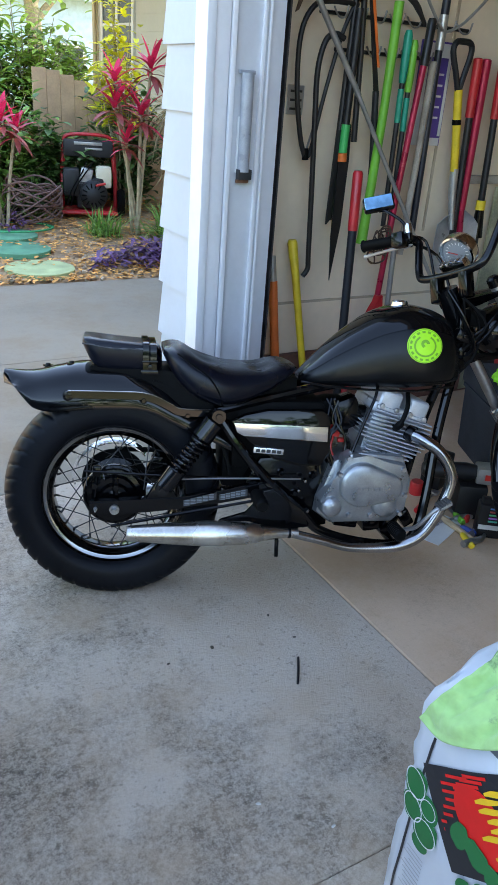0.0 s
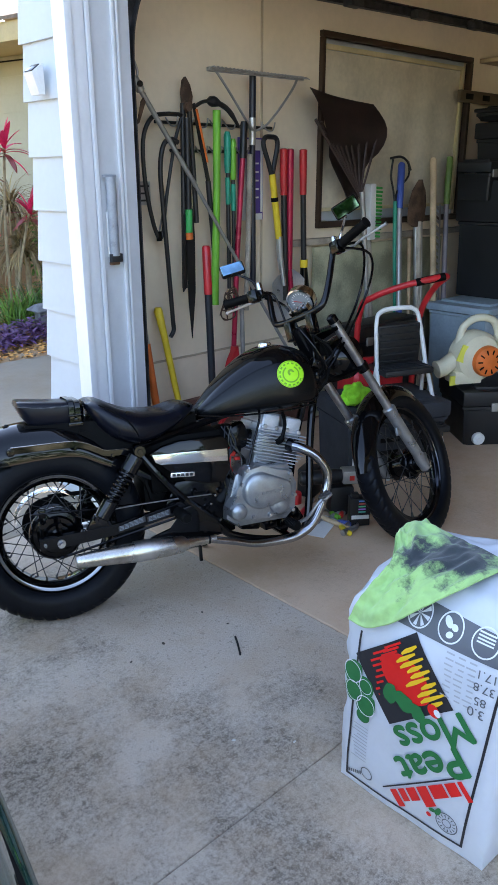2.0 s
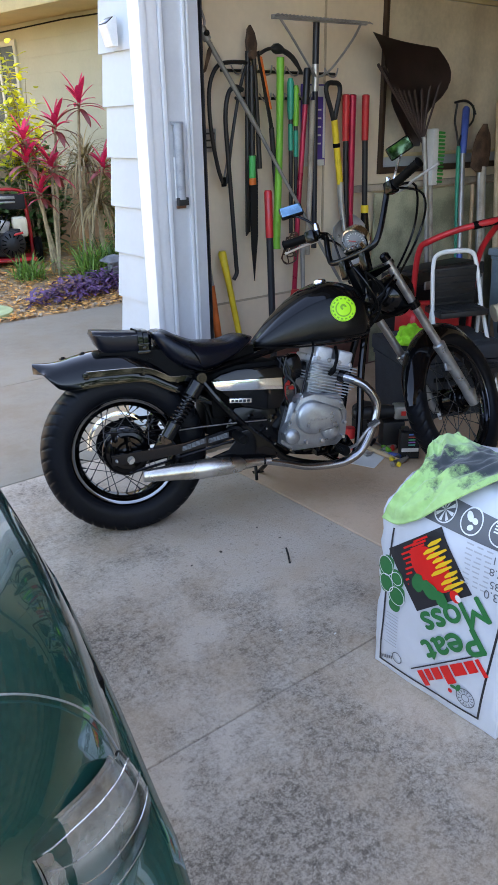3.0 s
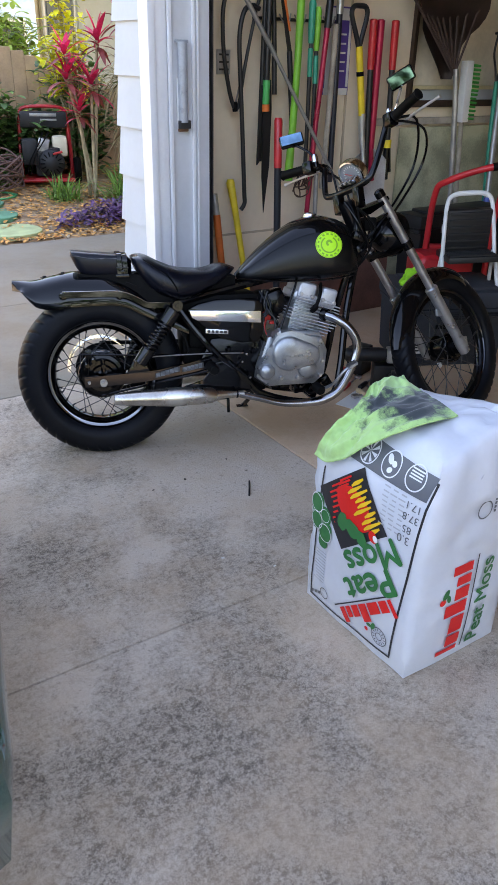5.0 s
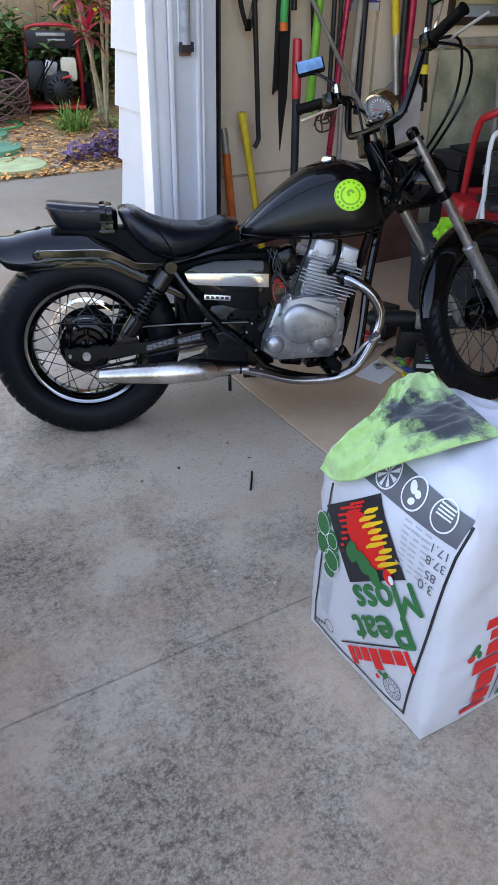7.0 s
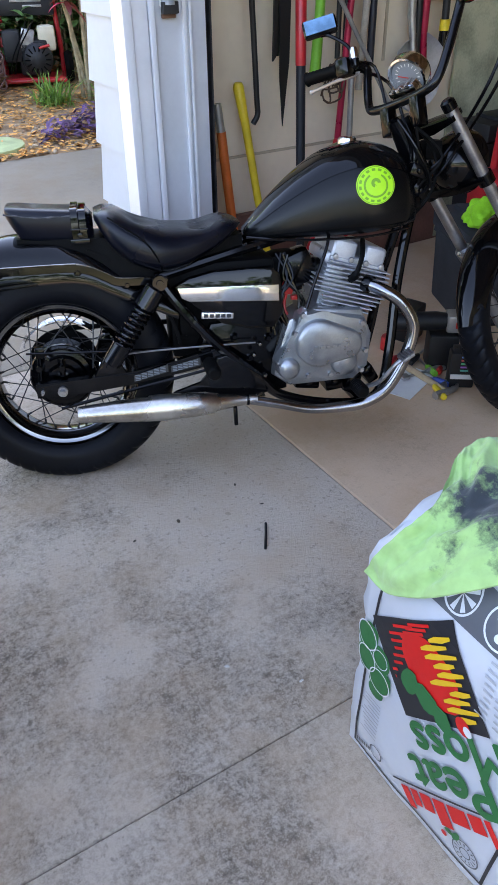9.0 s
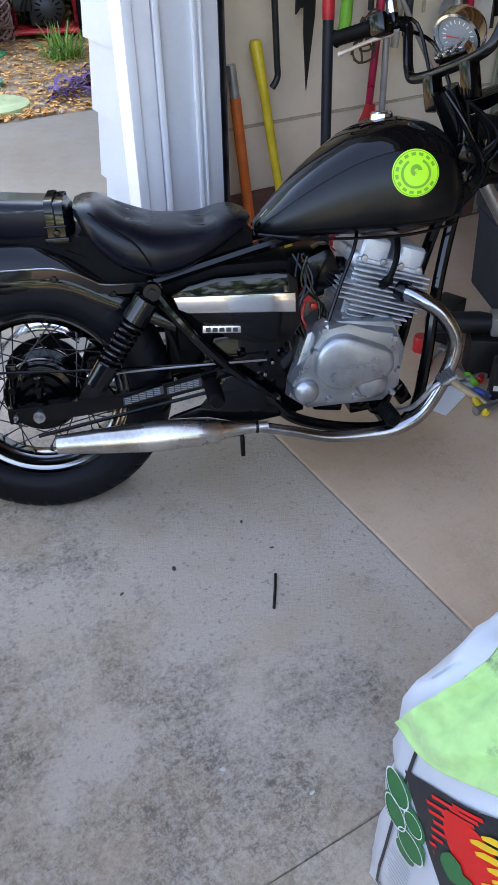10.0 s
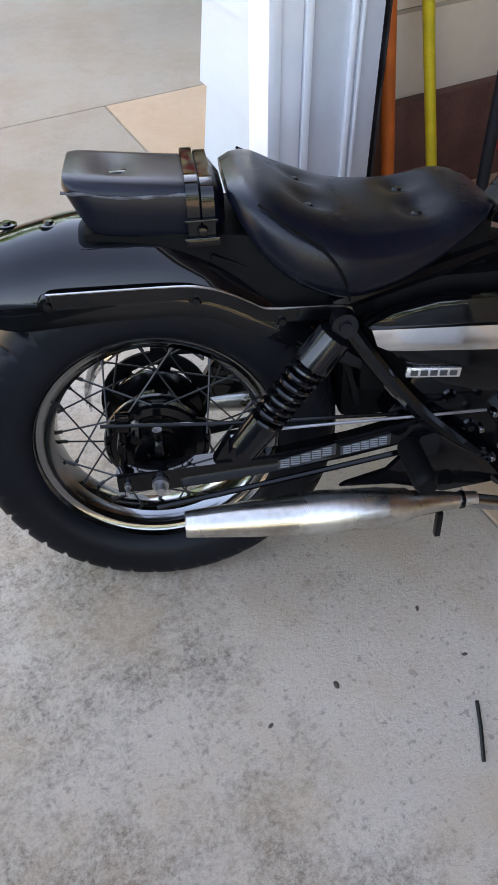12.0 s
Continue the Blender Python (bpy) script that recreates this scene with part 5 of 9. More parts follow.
# window, blocked from inside with a sheet and framed in dark brown
window = thing("window_1", Matrix(), "garage window framed in dark brown and covered by a hung sheet", "window", kind="structure")
for name, size, at in (
    ("window_frame", (WX1 - WX0 + 0.02, 0.04, 0.03), ((WX0 + WX1) / 2, WALL_Y - 0.005, WZ1 - 0.005)),
    ("window_frame", (WX1 - WX0 + 0.02, 0.04, 0.034), ((WX0 + WX1) / 2, WALL_Y - 0.005, WZ0 + 0.006)),
    ("window_frame", (0.025, 0.04, WZ1 - WZ0 - 0.042), (WX0 + 0.003, WALL_Y - 0.005, (WZ0 + WZ1) / 2)),
    ("window_frame", (0.03, 0.04, WZ1 - WZ0 - 0.042), (WX1 - 0.004, WALL_Y - 0.005, (WZ0 + WZ1) / 2)),
):
    bm = fresh()
    box(bm, size, at, bevel=0.004)
    part(name, bm, BROWN_TRIM, window)
bm = fresh()
rows = []
for i in range(60):
    x = WX0 + 0.012 + (WX1 - WX0 - 0.03) * i / 59
    rows.append([Vector((x, WALL_Y + 0.024 + (0.006 * math.sin(i * 0.55) + 0.008 * math.sin(i * 0.21 + 1.2 + 0.6 * k)) * (0.25 + 0.75 * (1 - k / 7)), WZ0 + 0.09 + (WZ1 - WZ0 - 0.16) * k / 7)) for k in range(8)])
loft(bm, rows, False, False)
part("curtain", bm, CLOTH, window, "creased beige sheet hung over the glass")
# unseen board added behind the sheet to stop sun through the opening
bm = fresh()
box(bm, (WX1 - WX0, 0.012, WZ1 - WZ0), ((WX0 + WX1) / 2, WALL_Y + 0.105, (WZ0 + WZ1) / 2))
part("shutter_board", bm, GREY_WOOD, window)
bm = fresh()
box(bm, (WX1 - WX0 - 0.06, 0.02, 0.02), ((WX0 + WX1) / 2, WALL_Y + 0.02, WZ0 + 0.085), bevel=0.003)
box(bm, (WX1 - WX0 - 0.06, 0.02, 0.025), ((WX0 + WX1) / 2, WALL_Y + 0.02, WZ1 - 0.055), bevel=0.003)
box(bm, (0.03, 0.02, WZ1 - WZ0 - 0.1), (WX1 - 0.05, WALL_Y + 0.018, (WZ0 + WZ1) / 2), bevel=0.003)
part("sash", bm, mat("cream_sash_paint", (0.62, 0.52, 0.3), 0.5), window)
bm = fresh()
box(bm, (2.2, 0.035, 0.035), (5.1, WALL_Y - 0.0185, 1.02), bevel=0.004)
tagged(part("wall_ledge", bm, GREY_WOOD), "narrow wooden rail fixed along the garage wall", "trim", kind="structure")
bm = fresh()
box(bm, (0.07, 0.008, 0.10), (3.13, WALL_Y - 0.0045, 1.29), bevel=0.002)
plate = tagged(part("wall_switch_plate", bm, GALV), "small grey metal plate screwed to the wall", "wall plate")
for k in range(3):
    bm = fresh()
    box(bm, (0.05, 0.002, 0.008), (3.13, WALL_Y - 0.0098, 1.26 + 0.03 * k))
    part("printed_bar", bm, PRINT_DARK, plate)

# fittings on the jamb and siding
gauge_ = thing("rain_gauge", pose(2.745, JY - 0.008, 1.05), "clear plastic rain gauge with faded print on the door jamb", "rain gauge")
CLEAR_PL = mat("cloudy_plastic", (0.36, 0.38, 0.41), 0.3, var=0.2, scale=20)
bm = fresh()
tube(bm, [(0, -0.02, 0.02), (0, -0.02, 0.31)], 0.020, 16)
box(bm, (0.058, 0.012, 0.012), (0, -0.012, 0.312), bevel=0.003)
part("tube", bm, CLEAR_PL, gauge_)
bm = fresh()
box(bm, (0.05, 0.012, 0.17), (0.004, -0.008, 0.10), bevel=0.003)
part("bracket", bm, WHITE_PL, gauge_)
bm = fresh()
box(bm, (0.05, 0.02, 0.032), (0.004, -0.022, 0.012), bevel=0.003)
part("printed_tag", bm, PRINT_DARK, gauge_, "dark printed tag")
bm = fresh()
box(bm, (0.045, 0.01, 0.012), (0.004, -0.01, -0.01), bevel=0.003)
part("base_clip", bm, mat("rust_brown", (0.2, 0.1, 0.06), 0.7), gauge_)

lamp_ = thing("solar_light", pose(2.605, 4.585, 1.645) @ Matrix.Scale(0.82, 4), "small white solar wedge lamp on the siding corner", "wall light")
bm = fresh()
prism(bm, [(0.0, 0.0), (0.0, 0.125), (-0.012, 0.125), (-0.058, 0.09), (-0.03, 0.0)], 0.08, None, 0.004)
part("housing", bm, WHITE_PL, lamp_)
bm = fresh()
box(bm, (0.05, 0.066, 0.004), (-0.036, 0, 0.1095), (0, -37, 0), bevel=0.001)
part("solar_panel", bm, BLACK_GLOSS, lamp_, "dark solar panel")

# ---- tools on and against the wall ----
TY = 4.615


def tool(name, label, category, *pieces, group="tools hung along the wall"):
    """pieces: (part name, material, list of points or a bmesh, radius)"""
    first = pieces[0]
    base = Vector(first[2][-1]) if not isinstance(first[2], bmesh.types.BMesh) else Vector((0, 0, 0))
    t = thing(name, Matrix.Translation(base), label, category, group)
    for pname, material, geo, *r in pieces:
        if isinstance(geo, bmesh.types.BMesh):
            bm = geo
        else:
            bm = fresh()
            pts = [Vector(p) for p in geo]
            tube(bm, pts, r[0] if r else 0.014, 12)
        bmesh.ops.translate(bm, vec=-base, verts=bm.verts[:])
        part(pname, bm, material, t)
    return t


def blade(outline, y, depth=0.004, bevel=0.001):
    bm = fresh()
    prism(bm, outline, depth, Matrix.Translation((0, y, 0)), bevel)
    return bm


# hook rails
for z, x0, x1 in ((1.585, 3.2, 3.92), (1.47, 3.28, 3.75)):
    bm = fresh()
    tube(bm, [(x0, WALL_Y - 0.012, z), (x1, WALL_Y - 0.012, z)], 0.007, 8)
    rail = tagged(part("hook_rail", bm, DARK_TUBE), "dark steel rail with hooks screwed to the wall", "hook rail", "hook rails")
    k = 0
    x = x0 + 0.06
    while x < x1:
        bm = fresh()
        tube(bm, bend([(x, WALL_Y - 0.012, z + 0.02), (x, WALL_Y - 0.045, z - 0.012), (x, WALL_Y - 0.085, z - 0.015), (x, WALL_Y - 0.1, z + 0.02)], 4), 0.0035, 6)
        part("hook", bm, STEEL, rail)
        x += 0.085

tool("bow_saw", "black tubular bow saw hanging from the rail", "saw",
     ("frame", DARK_TUBE, bend([(3.31, TY, 1.612), (3.20, TY, 1.612), (3.125, TY, 1.59), (3.08, TY, 1.50), (3.083, TY, 1.33), (3.115, TY, 1.17), (3.143, TY, 1.10)], 5), 0.0095),
     ("brace", DARK_TUBE, bend([(3.143, TY, 1.10), (3.165, TY, 1.12), (3.20, TY, 1.30), (3.25, TY, 1.50), (3.29, TY, 1.60)], 4), 0.0075),
     ("blade", STEEL, blade([(3.148, 1.12), (3.156, 1.12), (3.288, 1.59), (3.28, 1.59)], TY + 0.01)),
     ("grip", BLACK_DULL, [(3.142, TY, 1.13), (3.146, TY, 1.09)], 0.0125))
tool("pry_bar", "long black steel pry bar with a hooked end", "crowbar",
     ("bar", DARK_TUBE, bend([(3.255, TY - 0.015, 1.50), (3.215, TY - 0.015, 1.512), (3.175, TY - 0.015, 1.485), (3.154, TY - 0.015, 1.39), (3.162, TY - 0.015, 1.23), (3.18, TY - 0.015, 0.96), (3.193, TY - 0.015, 0.74), (3.196, TY - 0.015, 0.685), (3.176, TY - 0.015, 0.655)], 5), 0.0105))
tool("pruning_saw", "pruning saw with long black blade and green grip", "saw",
     ("handle", DARK_TUBE, [(3.302, TY - 0.025, 1.60), (3.297, TY - 0.025, 1.22)], 0.014),
     ("grip", mat("green_grip", (0.03, 0.42, 0.1), 0.45), [(3.297, TY - 0.025, 1.22), (3.295, TY - 0.025, 1.12)], 0.017),
     ("collar", ORANGE, [(3.295, TY - 0.025, 1.12), (3.297, TY - 0.025, 1.09)], 0.018),
     ("blade", BLACK_PL, blade([(3.288, 1.23), (3.325, 1.22), (3.332, 1.10), (3.328, 0.85), (3.303, 0.632), (3.288, 0.80), (3.284, 1.10)], TY - 0.02, 0.006)),
     ("sheath", BLACK_PL, blade([(3.268, 1.20), (3.282, 1.20), (3.272, 0.87), (3.258, 0.855)], TY - 0.018, 0.01)))
tool("lopper", "dark loppers hanging head up on the wall", "loppers",
     ("handle", DARK_TUBE, [(3.30, TY, 1.66), (3.292, TY, 1.40), (3.283, TY, 0.87)], [0.011, 0.011, 0.013]),
     ("handle", DARK_TUBE, [(3.325, TY - 0.012, 1.64), (3.338, TY - 0.012, 1.45), (3.352, TY - 0.012, 1.16)], [0.011, 0.011, 0.012]),
     ("pivot", RUSTY, [(3.312, TY - 0.03, 1.645), (3.312, TY + 0.012, 1.645)], 0.019),
     ("jaw", RUSTY, blade([(3.30, 1.63), (3.292, 1.70), (3.302, 1.75), (3.315, 1.765), (3.338, 1.735), (3.352, 1.69), (3.345, 1.65), (3.325, 1.62)], TY, 0.02, 0.005)))
tool("hedge_shears", "black and orange handled shears on a hook", "shears",
     ("blade", DARK_TUBE, blade([(3.352, 1.66), (3.368, 1.665), (3.452, 1.33), (3.43, 1.32)], TY)),
     ("stripe", ORANGE, blade([(3.366, 1.64), (3.378, 1.64), (3.436, 1.42), (3.426, 1.42)], TY - 0.006)),
     ("handle", BLACK_PL, [(3.44, TY + 0.004, 1.34), (3.465, TY + 0.004, 1.10), (3.475, TY + 0.004, 0.96)], 0.0125))
tool("mattock", "mattock with bright green handle and dark iron head", "pickaxe",
     ("handle", GREEN, [(3.482, TY - 0.015, 1.64), (3.476, TY - 0.015, 1.3), (3.462, TY - 0.015, 1.0), (3.450, TY - 0.015, 0.80), (3.449, TY - 0.015, 0.775)], [0.018, 0.017, 0.018, 0.021, 0.023]),
     ("head", DARK_TUBE, bend([(3.355, TY - 0.015, 1.648), (3.41, TY - 0.015, 1.672), (3.48, TY - 0.015, 1.672), (3.555, TY - 0.015, 1.642), (3.618, TY - 0.015, 1.575)], 4), [0.006] + [0.008] * 5 + [0.02, 0.024, 0.02] + [0.012] * 5 + [0.009, 0.008, 0.005]))
for x, top, c in ((3.558, 1.555, TEAL), (3.592, 1.525, GREEN)):
    tool("hand_cultivator", "long cultivator with green grip and black shaft", "garden tool",
         ("shaft", DARK_TUBE, [(x, TY, top - 0.12), (x + 0.004, TY, 0.84)], 0.010),
         ("grip", c, [(x, TY, top), (x, TY, top - 0.02), (x, TY, top - 0.14), (x, TY, top - 0.18)], [0.011, 0.017, 0.016, 0.013]),
         ("sleeve", TEAL, [(x, TY, top - 0.2), (x + 0.002, TY, top - 0.32)], 0.012))
tool("digging_fork", "red metal pole with grey foam grip and red scoop", "garden tool",
     ("shaft", CRIMSON, [(3.628, TY - 0.03, 1.454), (3.587, TY - 0.03, 0.99), (3.557, TY - 0.03, 0.50)], 0.013),
     ("grip", DARK_TUBE, [(3.637, TY - 0.03, 1.60), (3.637, TY - 0.03, 1.59), (3.628, TY - 0.03, 1.44)], [0.013, 0.017, 0.017]),
     ("scoop", RED_PAINT, blade([(3.545, 0.56), (3.572, 0.56), (3.577, 0.49), (3.57, 0.41), (3.53, 0.37), (3.48, 0.38), (3.49, 0.43), (3.528, 0.49)], TY - 0.04, 0.035, 0.01)))
tool("white_pole", "thin white metal pole hanging beside red handles", "pole",
     ("shaft", GREY_TUBE, [(3.60, TY - 0.045, 0.80), (3.612, TY - 0.045, 0.42)], 0.0115),
     ("tip", RED_PAINT, [(3.612, TY - 0.045, 0.42), (3.613, TY - 0.045, 0.36)], 0.012))
tool("wooden_stick", "old grey wooden tool handle hanging on the wall", "handle",
     ("shaft", GREY_WOOD, [(3.70, TY, 1.46), (3.692, TY, 1.1), (3.675, TY, 0.72)], 0.014))
tool("extension_pole", "grey telescopic pole saw leaning across the tools", "pole saw",
     ("shaft", GREY_TUBE, [(3.045, 4.59, 1.715), (3.33, 4.575, 1.32)], 0.011),
     ("inner_shaft", GREY_TUBE, [(3.32, 4.575, 1.333), (3.575, 4.55, 0.955), (3.93, 4.50, 0.42)], 0.0085),
     ("joint", GALV, [(3.03, 4.59, 1.738), (3.062, 4.59, 1.692)], 0.019),
     ("button", BLACK_PL, [(3.045, 4.565, 1.715), (3.045, 4.575, 1.715)], 0.012),
     ("saw_blade", RUSTY, blade([(3.03, 1.56), (3.045, 1.57), (3.085, 1.66), (3.082, 1.685), (3.055, 1.65)], 4.585)),
     ("hook", STEEL, bend([(3.035, 4.59, 1.72), (3.05, 4.59, 1.76), (3.03, 4.59, 1.81), (3.015, 4.59, 1.835)], 4), 0.0055))
bm = fresh()
box(bm, (0.165, 0.008, 0.385), (3.775, WALL_Y - 0.012, 1.345), bevel=0.001)
pack = tagged(part("hang_card", bm, PURPLE), "purple and white cardboard packaging hung on the wall", "packaging")
for x, z, w, h in ((3.775, 1.505, 0.15, 0.05), (3.72, 1.33, 0.03, 0.30), (3.775, 1.168, 0.15, 0.03), (3.845, 1.34, 0.014, 0.30)):
    bm = fresh()
    box(bm, (w, 0.002, h), (x, WALL_Y - 0.0185, z))
    part("printed_panel", bm, PRINT_WHITE, pack)
for k in range(5):
    bm = fresh()
    box(bm, (0.07, 0.002, 0.008), (3.79, WALL_Y - 0.018, 1.42 - 0.04 * k))
    part("printed_bar", bm, PRINT_WHITE, pack)

# bow rake, head up
bm = fresh()
box(bm, (0.61, 0.02, 0.018), (3.79, TY - 0.02, 1.806), (0, -0.6, 0), bevel=0.003)
rake = thing("bow_rake", pose(3.735, TY, 0.7), "steel bow rake hung head up, dark blue shaft", "rake", "tools hung along the wall")
bmesh.ops.translate(bm, vec=(-3.79, -TY, -0.7), verts=bm.verts[:])
part("head", bm, GREY_TUBE, rake)
for k in range(26):
    bm = fresh()
    tube(bm, [(-0.295 + 0.0236 * k, -0.02, 1.106), (-0.295 + 0.0236 * k, -0.05, 1.11), (-0.295 + 0.0236 * k, -0.075, 1.10)], [0.005, 0.0045, 0.002], 5)
    part("tine", bm, GREY_TUBE, rake)
for s in (-1, 1):
    bm = fresh()
    tube(bm, bend([(-0.015, -0.01, 0.86), (s * 0.07, -0.02, 0.90), (s * 0.2, -0.03, 1.03), (s * 0.27, -0.02, 1.11)], 5), 0.006, 6)
    part("brace", bm, GREY_TUBE, rake)
bm = fresh()
tube(bm, [(-0.014, 0, 1.10), (-0.016, 0, 0.95), (-0.017, 0, 0.82)], [0.016, 0.016, 0.016], 12)
tube(bm, [(-0.017, 0, 0.82), (-0.012, 0, 0.05)], 0.0145, 12)
part("shaft", bm, mat("navy_tube", (0.01, 0.012, 0.022), 0.4), rake)
bm = fresh()
tube(bm, [(-0.017, 0, 0.92), (-0.017, 0, 0.80)], 0.0175, 12)
part("ferrule", bm, GALV, rake)

# shovel with a D-grip
bm = fresh()
tube(bm, bend([(3.853, TY, 1.355), (3.828, TY, 1.42), (3.793, TY, 1.50), (3.803, TY, 1.535), (3.838, TY, 1.54), (3.878, TY, 1.535), (3.888, TY, 1.50), (3.868, TY, 1.42), (3.853, TY, 1.355)], 4), 0.012, 10)
bl = fresh()
rows = []
for k in range(11):
    z = 0.90 - 0.29 * k / 10
    hw = curve1([(0, 0.03), (0.1, 0.085), (0.2, 0.12), (0.7, 0.124), (0.9, 0.085), (1, 0.02)], k / 10)
    face_ = [(3.965 + hw * s, 0.028 * (1 - s * s), z) for s in (-1, -0.75, -0.5, -0.2, 0, 0.2, 0.5, 0.75, 1)]
    rows.append([Vector((x, TY - 0.02 + d, zz)) for x, d, zz in face_] + [Vector((x, TY - 0.017 + d, zz)) for x, d, zz in reversed(face_)])
loft(bl, rows)
tool("shovel", "steel shovel with yellow shaft and black D-grip hung blade down", "shovel",
     ("shaft", YELLOW, [(3.853, TY, 1.37), (3.883, TY, 1.20), (3.906, TY, 1.06)], 0.017),
     ("d_grip", BLACK_PL, bm), ("socket", GALV, [(3.906, TY, 1.07), (3.918, TY, 0.96), (3.928, TY - 0.02, 0.82)], [0.018, 0.017, 0.012]),
     ("band", BLACK_DULL, [(3.871, TY, 1.26), (3.874, TY, 1.24)], 0.0185), ("blade", mat("bright_blade_steel", (0.66, 0.66, 0.66), 0.3, 0.6, var=0.2, scale=9), bl))
for x, zc, m0, m1, coll in ((3.933, 1.27, RED_PAINT, DARK_TUBE, None), (3.98, 0.9, CRIMSON, CRIMSON, None), (4.077, 1.27, RED_PAINT, DARK_TUBE, YELLOW)):
    ps = [("shaft", m1, [(x + 0.006, TY, zc), (x + 0.03, TY, 0.74)], 0.015), ("grip", m0, [(x, TY, 1.49), (x, TY, 1.485), (x + 0.005, TY, zc)], [0.013, 0.02, 0.018])]
    if coll:
        ps += [("collar", YELLOW, [(x + 0.022, TY, 0.94), (x + 0.023, TY, 0.90)], 0.021), ("jaw", BLACK_PART, [(x + 0.023, TY, 0.90), (x + 0.03, TY, 0.78)], [0.019, 0.028])]
    tool("bolt_cutter", "long-handled cutter with red grip hanging on the wall" if m0 is RED_PAINT else "crimson steel tool handle hanging on the wall", "cutter", *ps)

# leaning by the jamb
tool("bolt_cutter", "black bolt cutter with red grip standing against the wall", "cutter",
     ("shaft", mat("navy_grip", (0.009, 0.011, 0.016), 0.5), [(3.25, 4.41, 0.87), (3.257, 4.40, 0.40), (3.265, 4.39, 0.0)], 0.0165),
     ("grip", RED_PAINT, [(3.251, 4.42, 1.075), (3.251, 4.42, 1.065), (3.25, 4.41, 0.865)], [0.014, 0.019, 0.0185]), group="tools leaning by the jamb")
tool("sledge_handle", "yellow fibreglass sledge handle leaning against the wall", "sledgehammer",
     ("handle", YELLOW, [(3.132, 4.63, 0.793), (3.133, 4.63, 0.78), (3.148, 4.61, 0.66), (3.168, 4.575, 0.45), (3.19, 4.54, 0.24), (3.215, 4.50, 0.0)], [0.015, 0.0205, 0.016, 0.015, 0.015, 0.015]), group="tools leaning by the jamb")
tool("axe_handle", "orange fibreglass handle leaning by the door track", "axe",
     ("handle", ORANGE, [(3.045, 4.61, 0.64), (3.056, 4.59, 0.45), (3.07, 4.56, 0.2), (3.083, 4.54, 0.0)], 0.018),
     ("neck", GALV, [(3.037, 4.62, 0.735), (3.045, 4.61, 0.64)], 0.016), group="tools leaning by the jamb")
tool("old_post", "old grey timber offcut behind the orange handle", "timber",
     ("post", GREY_WOOD, [(2.965, 4.64, 0.55), (3.035, 4.63, 0.0)], 0.014), group="tools leaning by the jamb")
bm = fresh()
tube(bm, bend([(3.50 + 0.11 * math.cos(a), 4.52 + 0.02 * math.sin(a), 0.115 + 0.11 * math.sin(a)) for a in [2 * math.pi * k / 12 for k in range(13)]], 3), 0.012, 8)
tagged(part("red_hoop", bm, RED_PAINT), "red plastic hoop standing against the wall base", "hoop")
random.seed(21)
bm = fresh()
for k in range(7):
    a = random.uniform(0, 6.28)
    c = Vector((3.52 + random.uniform(-0.04, 0.04), 4.57, 0.77 + random.uniform(-0.05, 0.05)))
    tube(bm, bend([c + Vector((random.uniform(0.02, 0.04) * math.cos(a + j * 1.3), random.uniform(-0.02, 0.02), random.uniform(0.03, 0.06) * math.sin(a + j * 1.3))) for j in range(6)], 4), 0.0035, 5)
tagged(part("wire_bundle", bm, RUSTY), "tangled bundle of wire and clamps on a hook", "wire", kind="stuff")

# brown leaf scoop standing handle down in front of the window
scoop = thing("leaf_rake", pose(4.41, 4.5, 0.0), "dark brown plastic leaf rake standing head up", "rake")
bm = fresh()
rows = []
for k in range(13):
    f = k / 12
    z = 1.79 - 0.54 * f
    xl = curve1([(0, -0.37), (0.25, -0.35), (0.6, -0.21), (1, -0.03)], f)
    xr = curve1([(0, 0.14), (0.25, 0.17), (0.45, 0.16), (0.7, 0.08), (1, 0.04)], f)
    rows.append([Vector((xl + (xr - xl) * s, 0.05 + 0.04 * math.sin(math.pi * s) - 0.08 * math.sin(math.pi * min(f / 0.6, 1.0)), z - 0.02 - 0.05 * s * (1 - f))) for s in [i / 10 for i in range(11)]])
loft(bm, rows, False, False)
bmesh.ops.solidify(bm, geom=bm.faces[:], thickness=0.006)
part("head", bm, BROWN_PL, scoop)
for k in range(9):
    bm = fresh()
    s = k / 8
    tube(bm, [(-0.38 + 0.50 * s, -0.005 + 0.05 * math.sin(math.pi * s), 1.62 - 0.05 * s), (-0.2 + 0.28 * s, 0.0 + 0.04 * math.sin(math.pi * s), 1.45), (0.0, 0.0, 1.25)], [0.008, 0.007, 0.006], 6)
    part("rib", bm, BROWN_PL, scoop)
bm = fresh()
tube(bm, [(0.0, -0.01, 1.28), (0.02, -0.02, 1.1), (0.09, -0.08, 0.0)], 0.014, 12)
part("handle", bm, GREY_TUBE, scoop)

# leaning cluster below the window
broom = thing("push_broom", pose(4.565, 4.55, 0.0), "white push broom with green bristles standing head up", "broom")
bm = fresh()
box(bm, (0.05, 0.05, 0.30), (0, 0, 1.17), (0, -3, 0), bevel=0.008)
part("block", bm, WHITE_PL, broom)
random.seed(3)
for k in range(14):
    bm = fresh()
    for j in range(5):
        z = 1.04 + 0.02 * k
        tube(bm, [(0.022, -0.02 + 0.01 * j, z), (0.07 + random.uniform(-0.004, 0.004), -0.024 + 0.012 * j, z - 0.004)], 0.0062, 5)
    part("bristle_tuft", bm, mat("green_bristle", (0.03, 0.38, 0.06), 0.6) if k == 0 else bpy.data.materials["green_bristle"], broom)
bm = fresh()
tube(bm, [(0.0, 0.0, 1.06), (0.03, -0.07, 0.0)], 0.013, 12)
part("handle", bm, GREY_WOOD, broom)
bm = fresh()
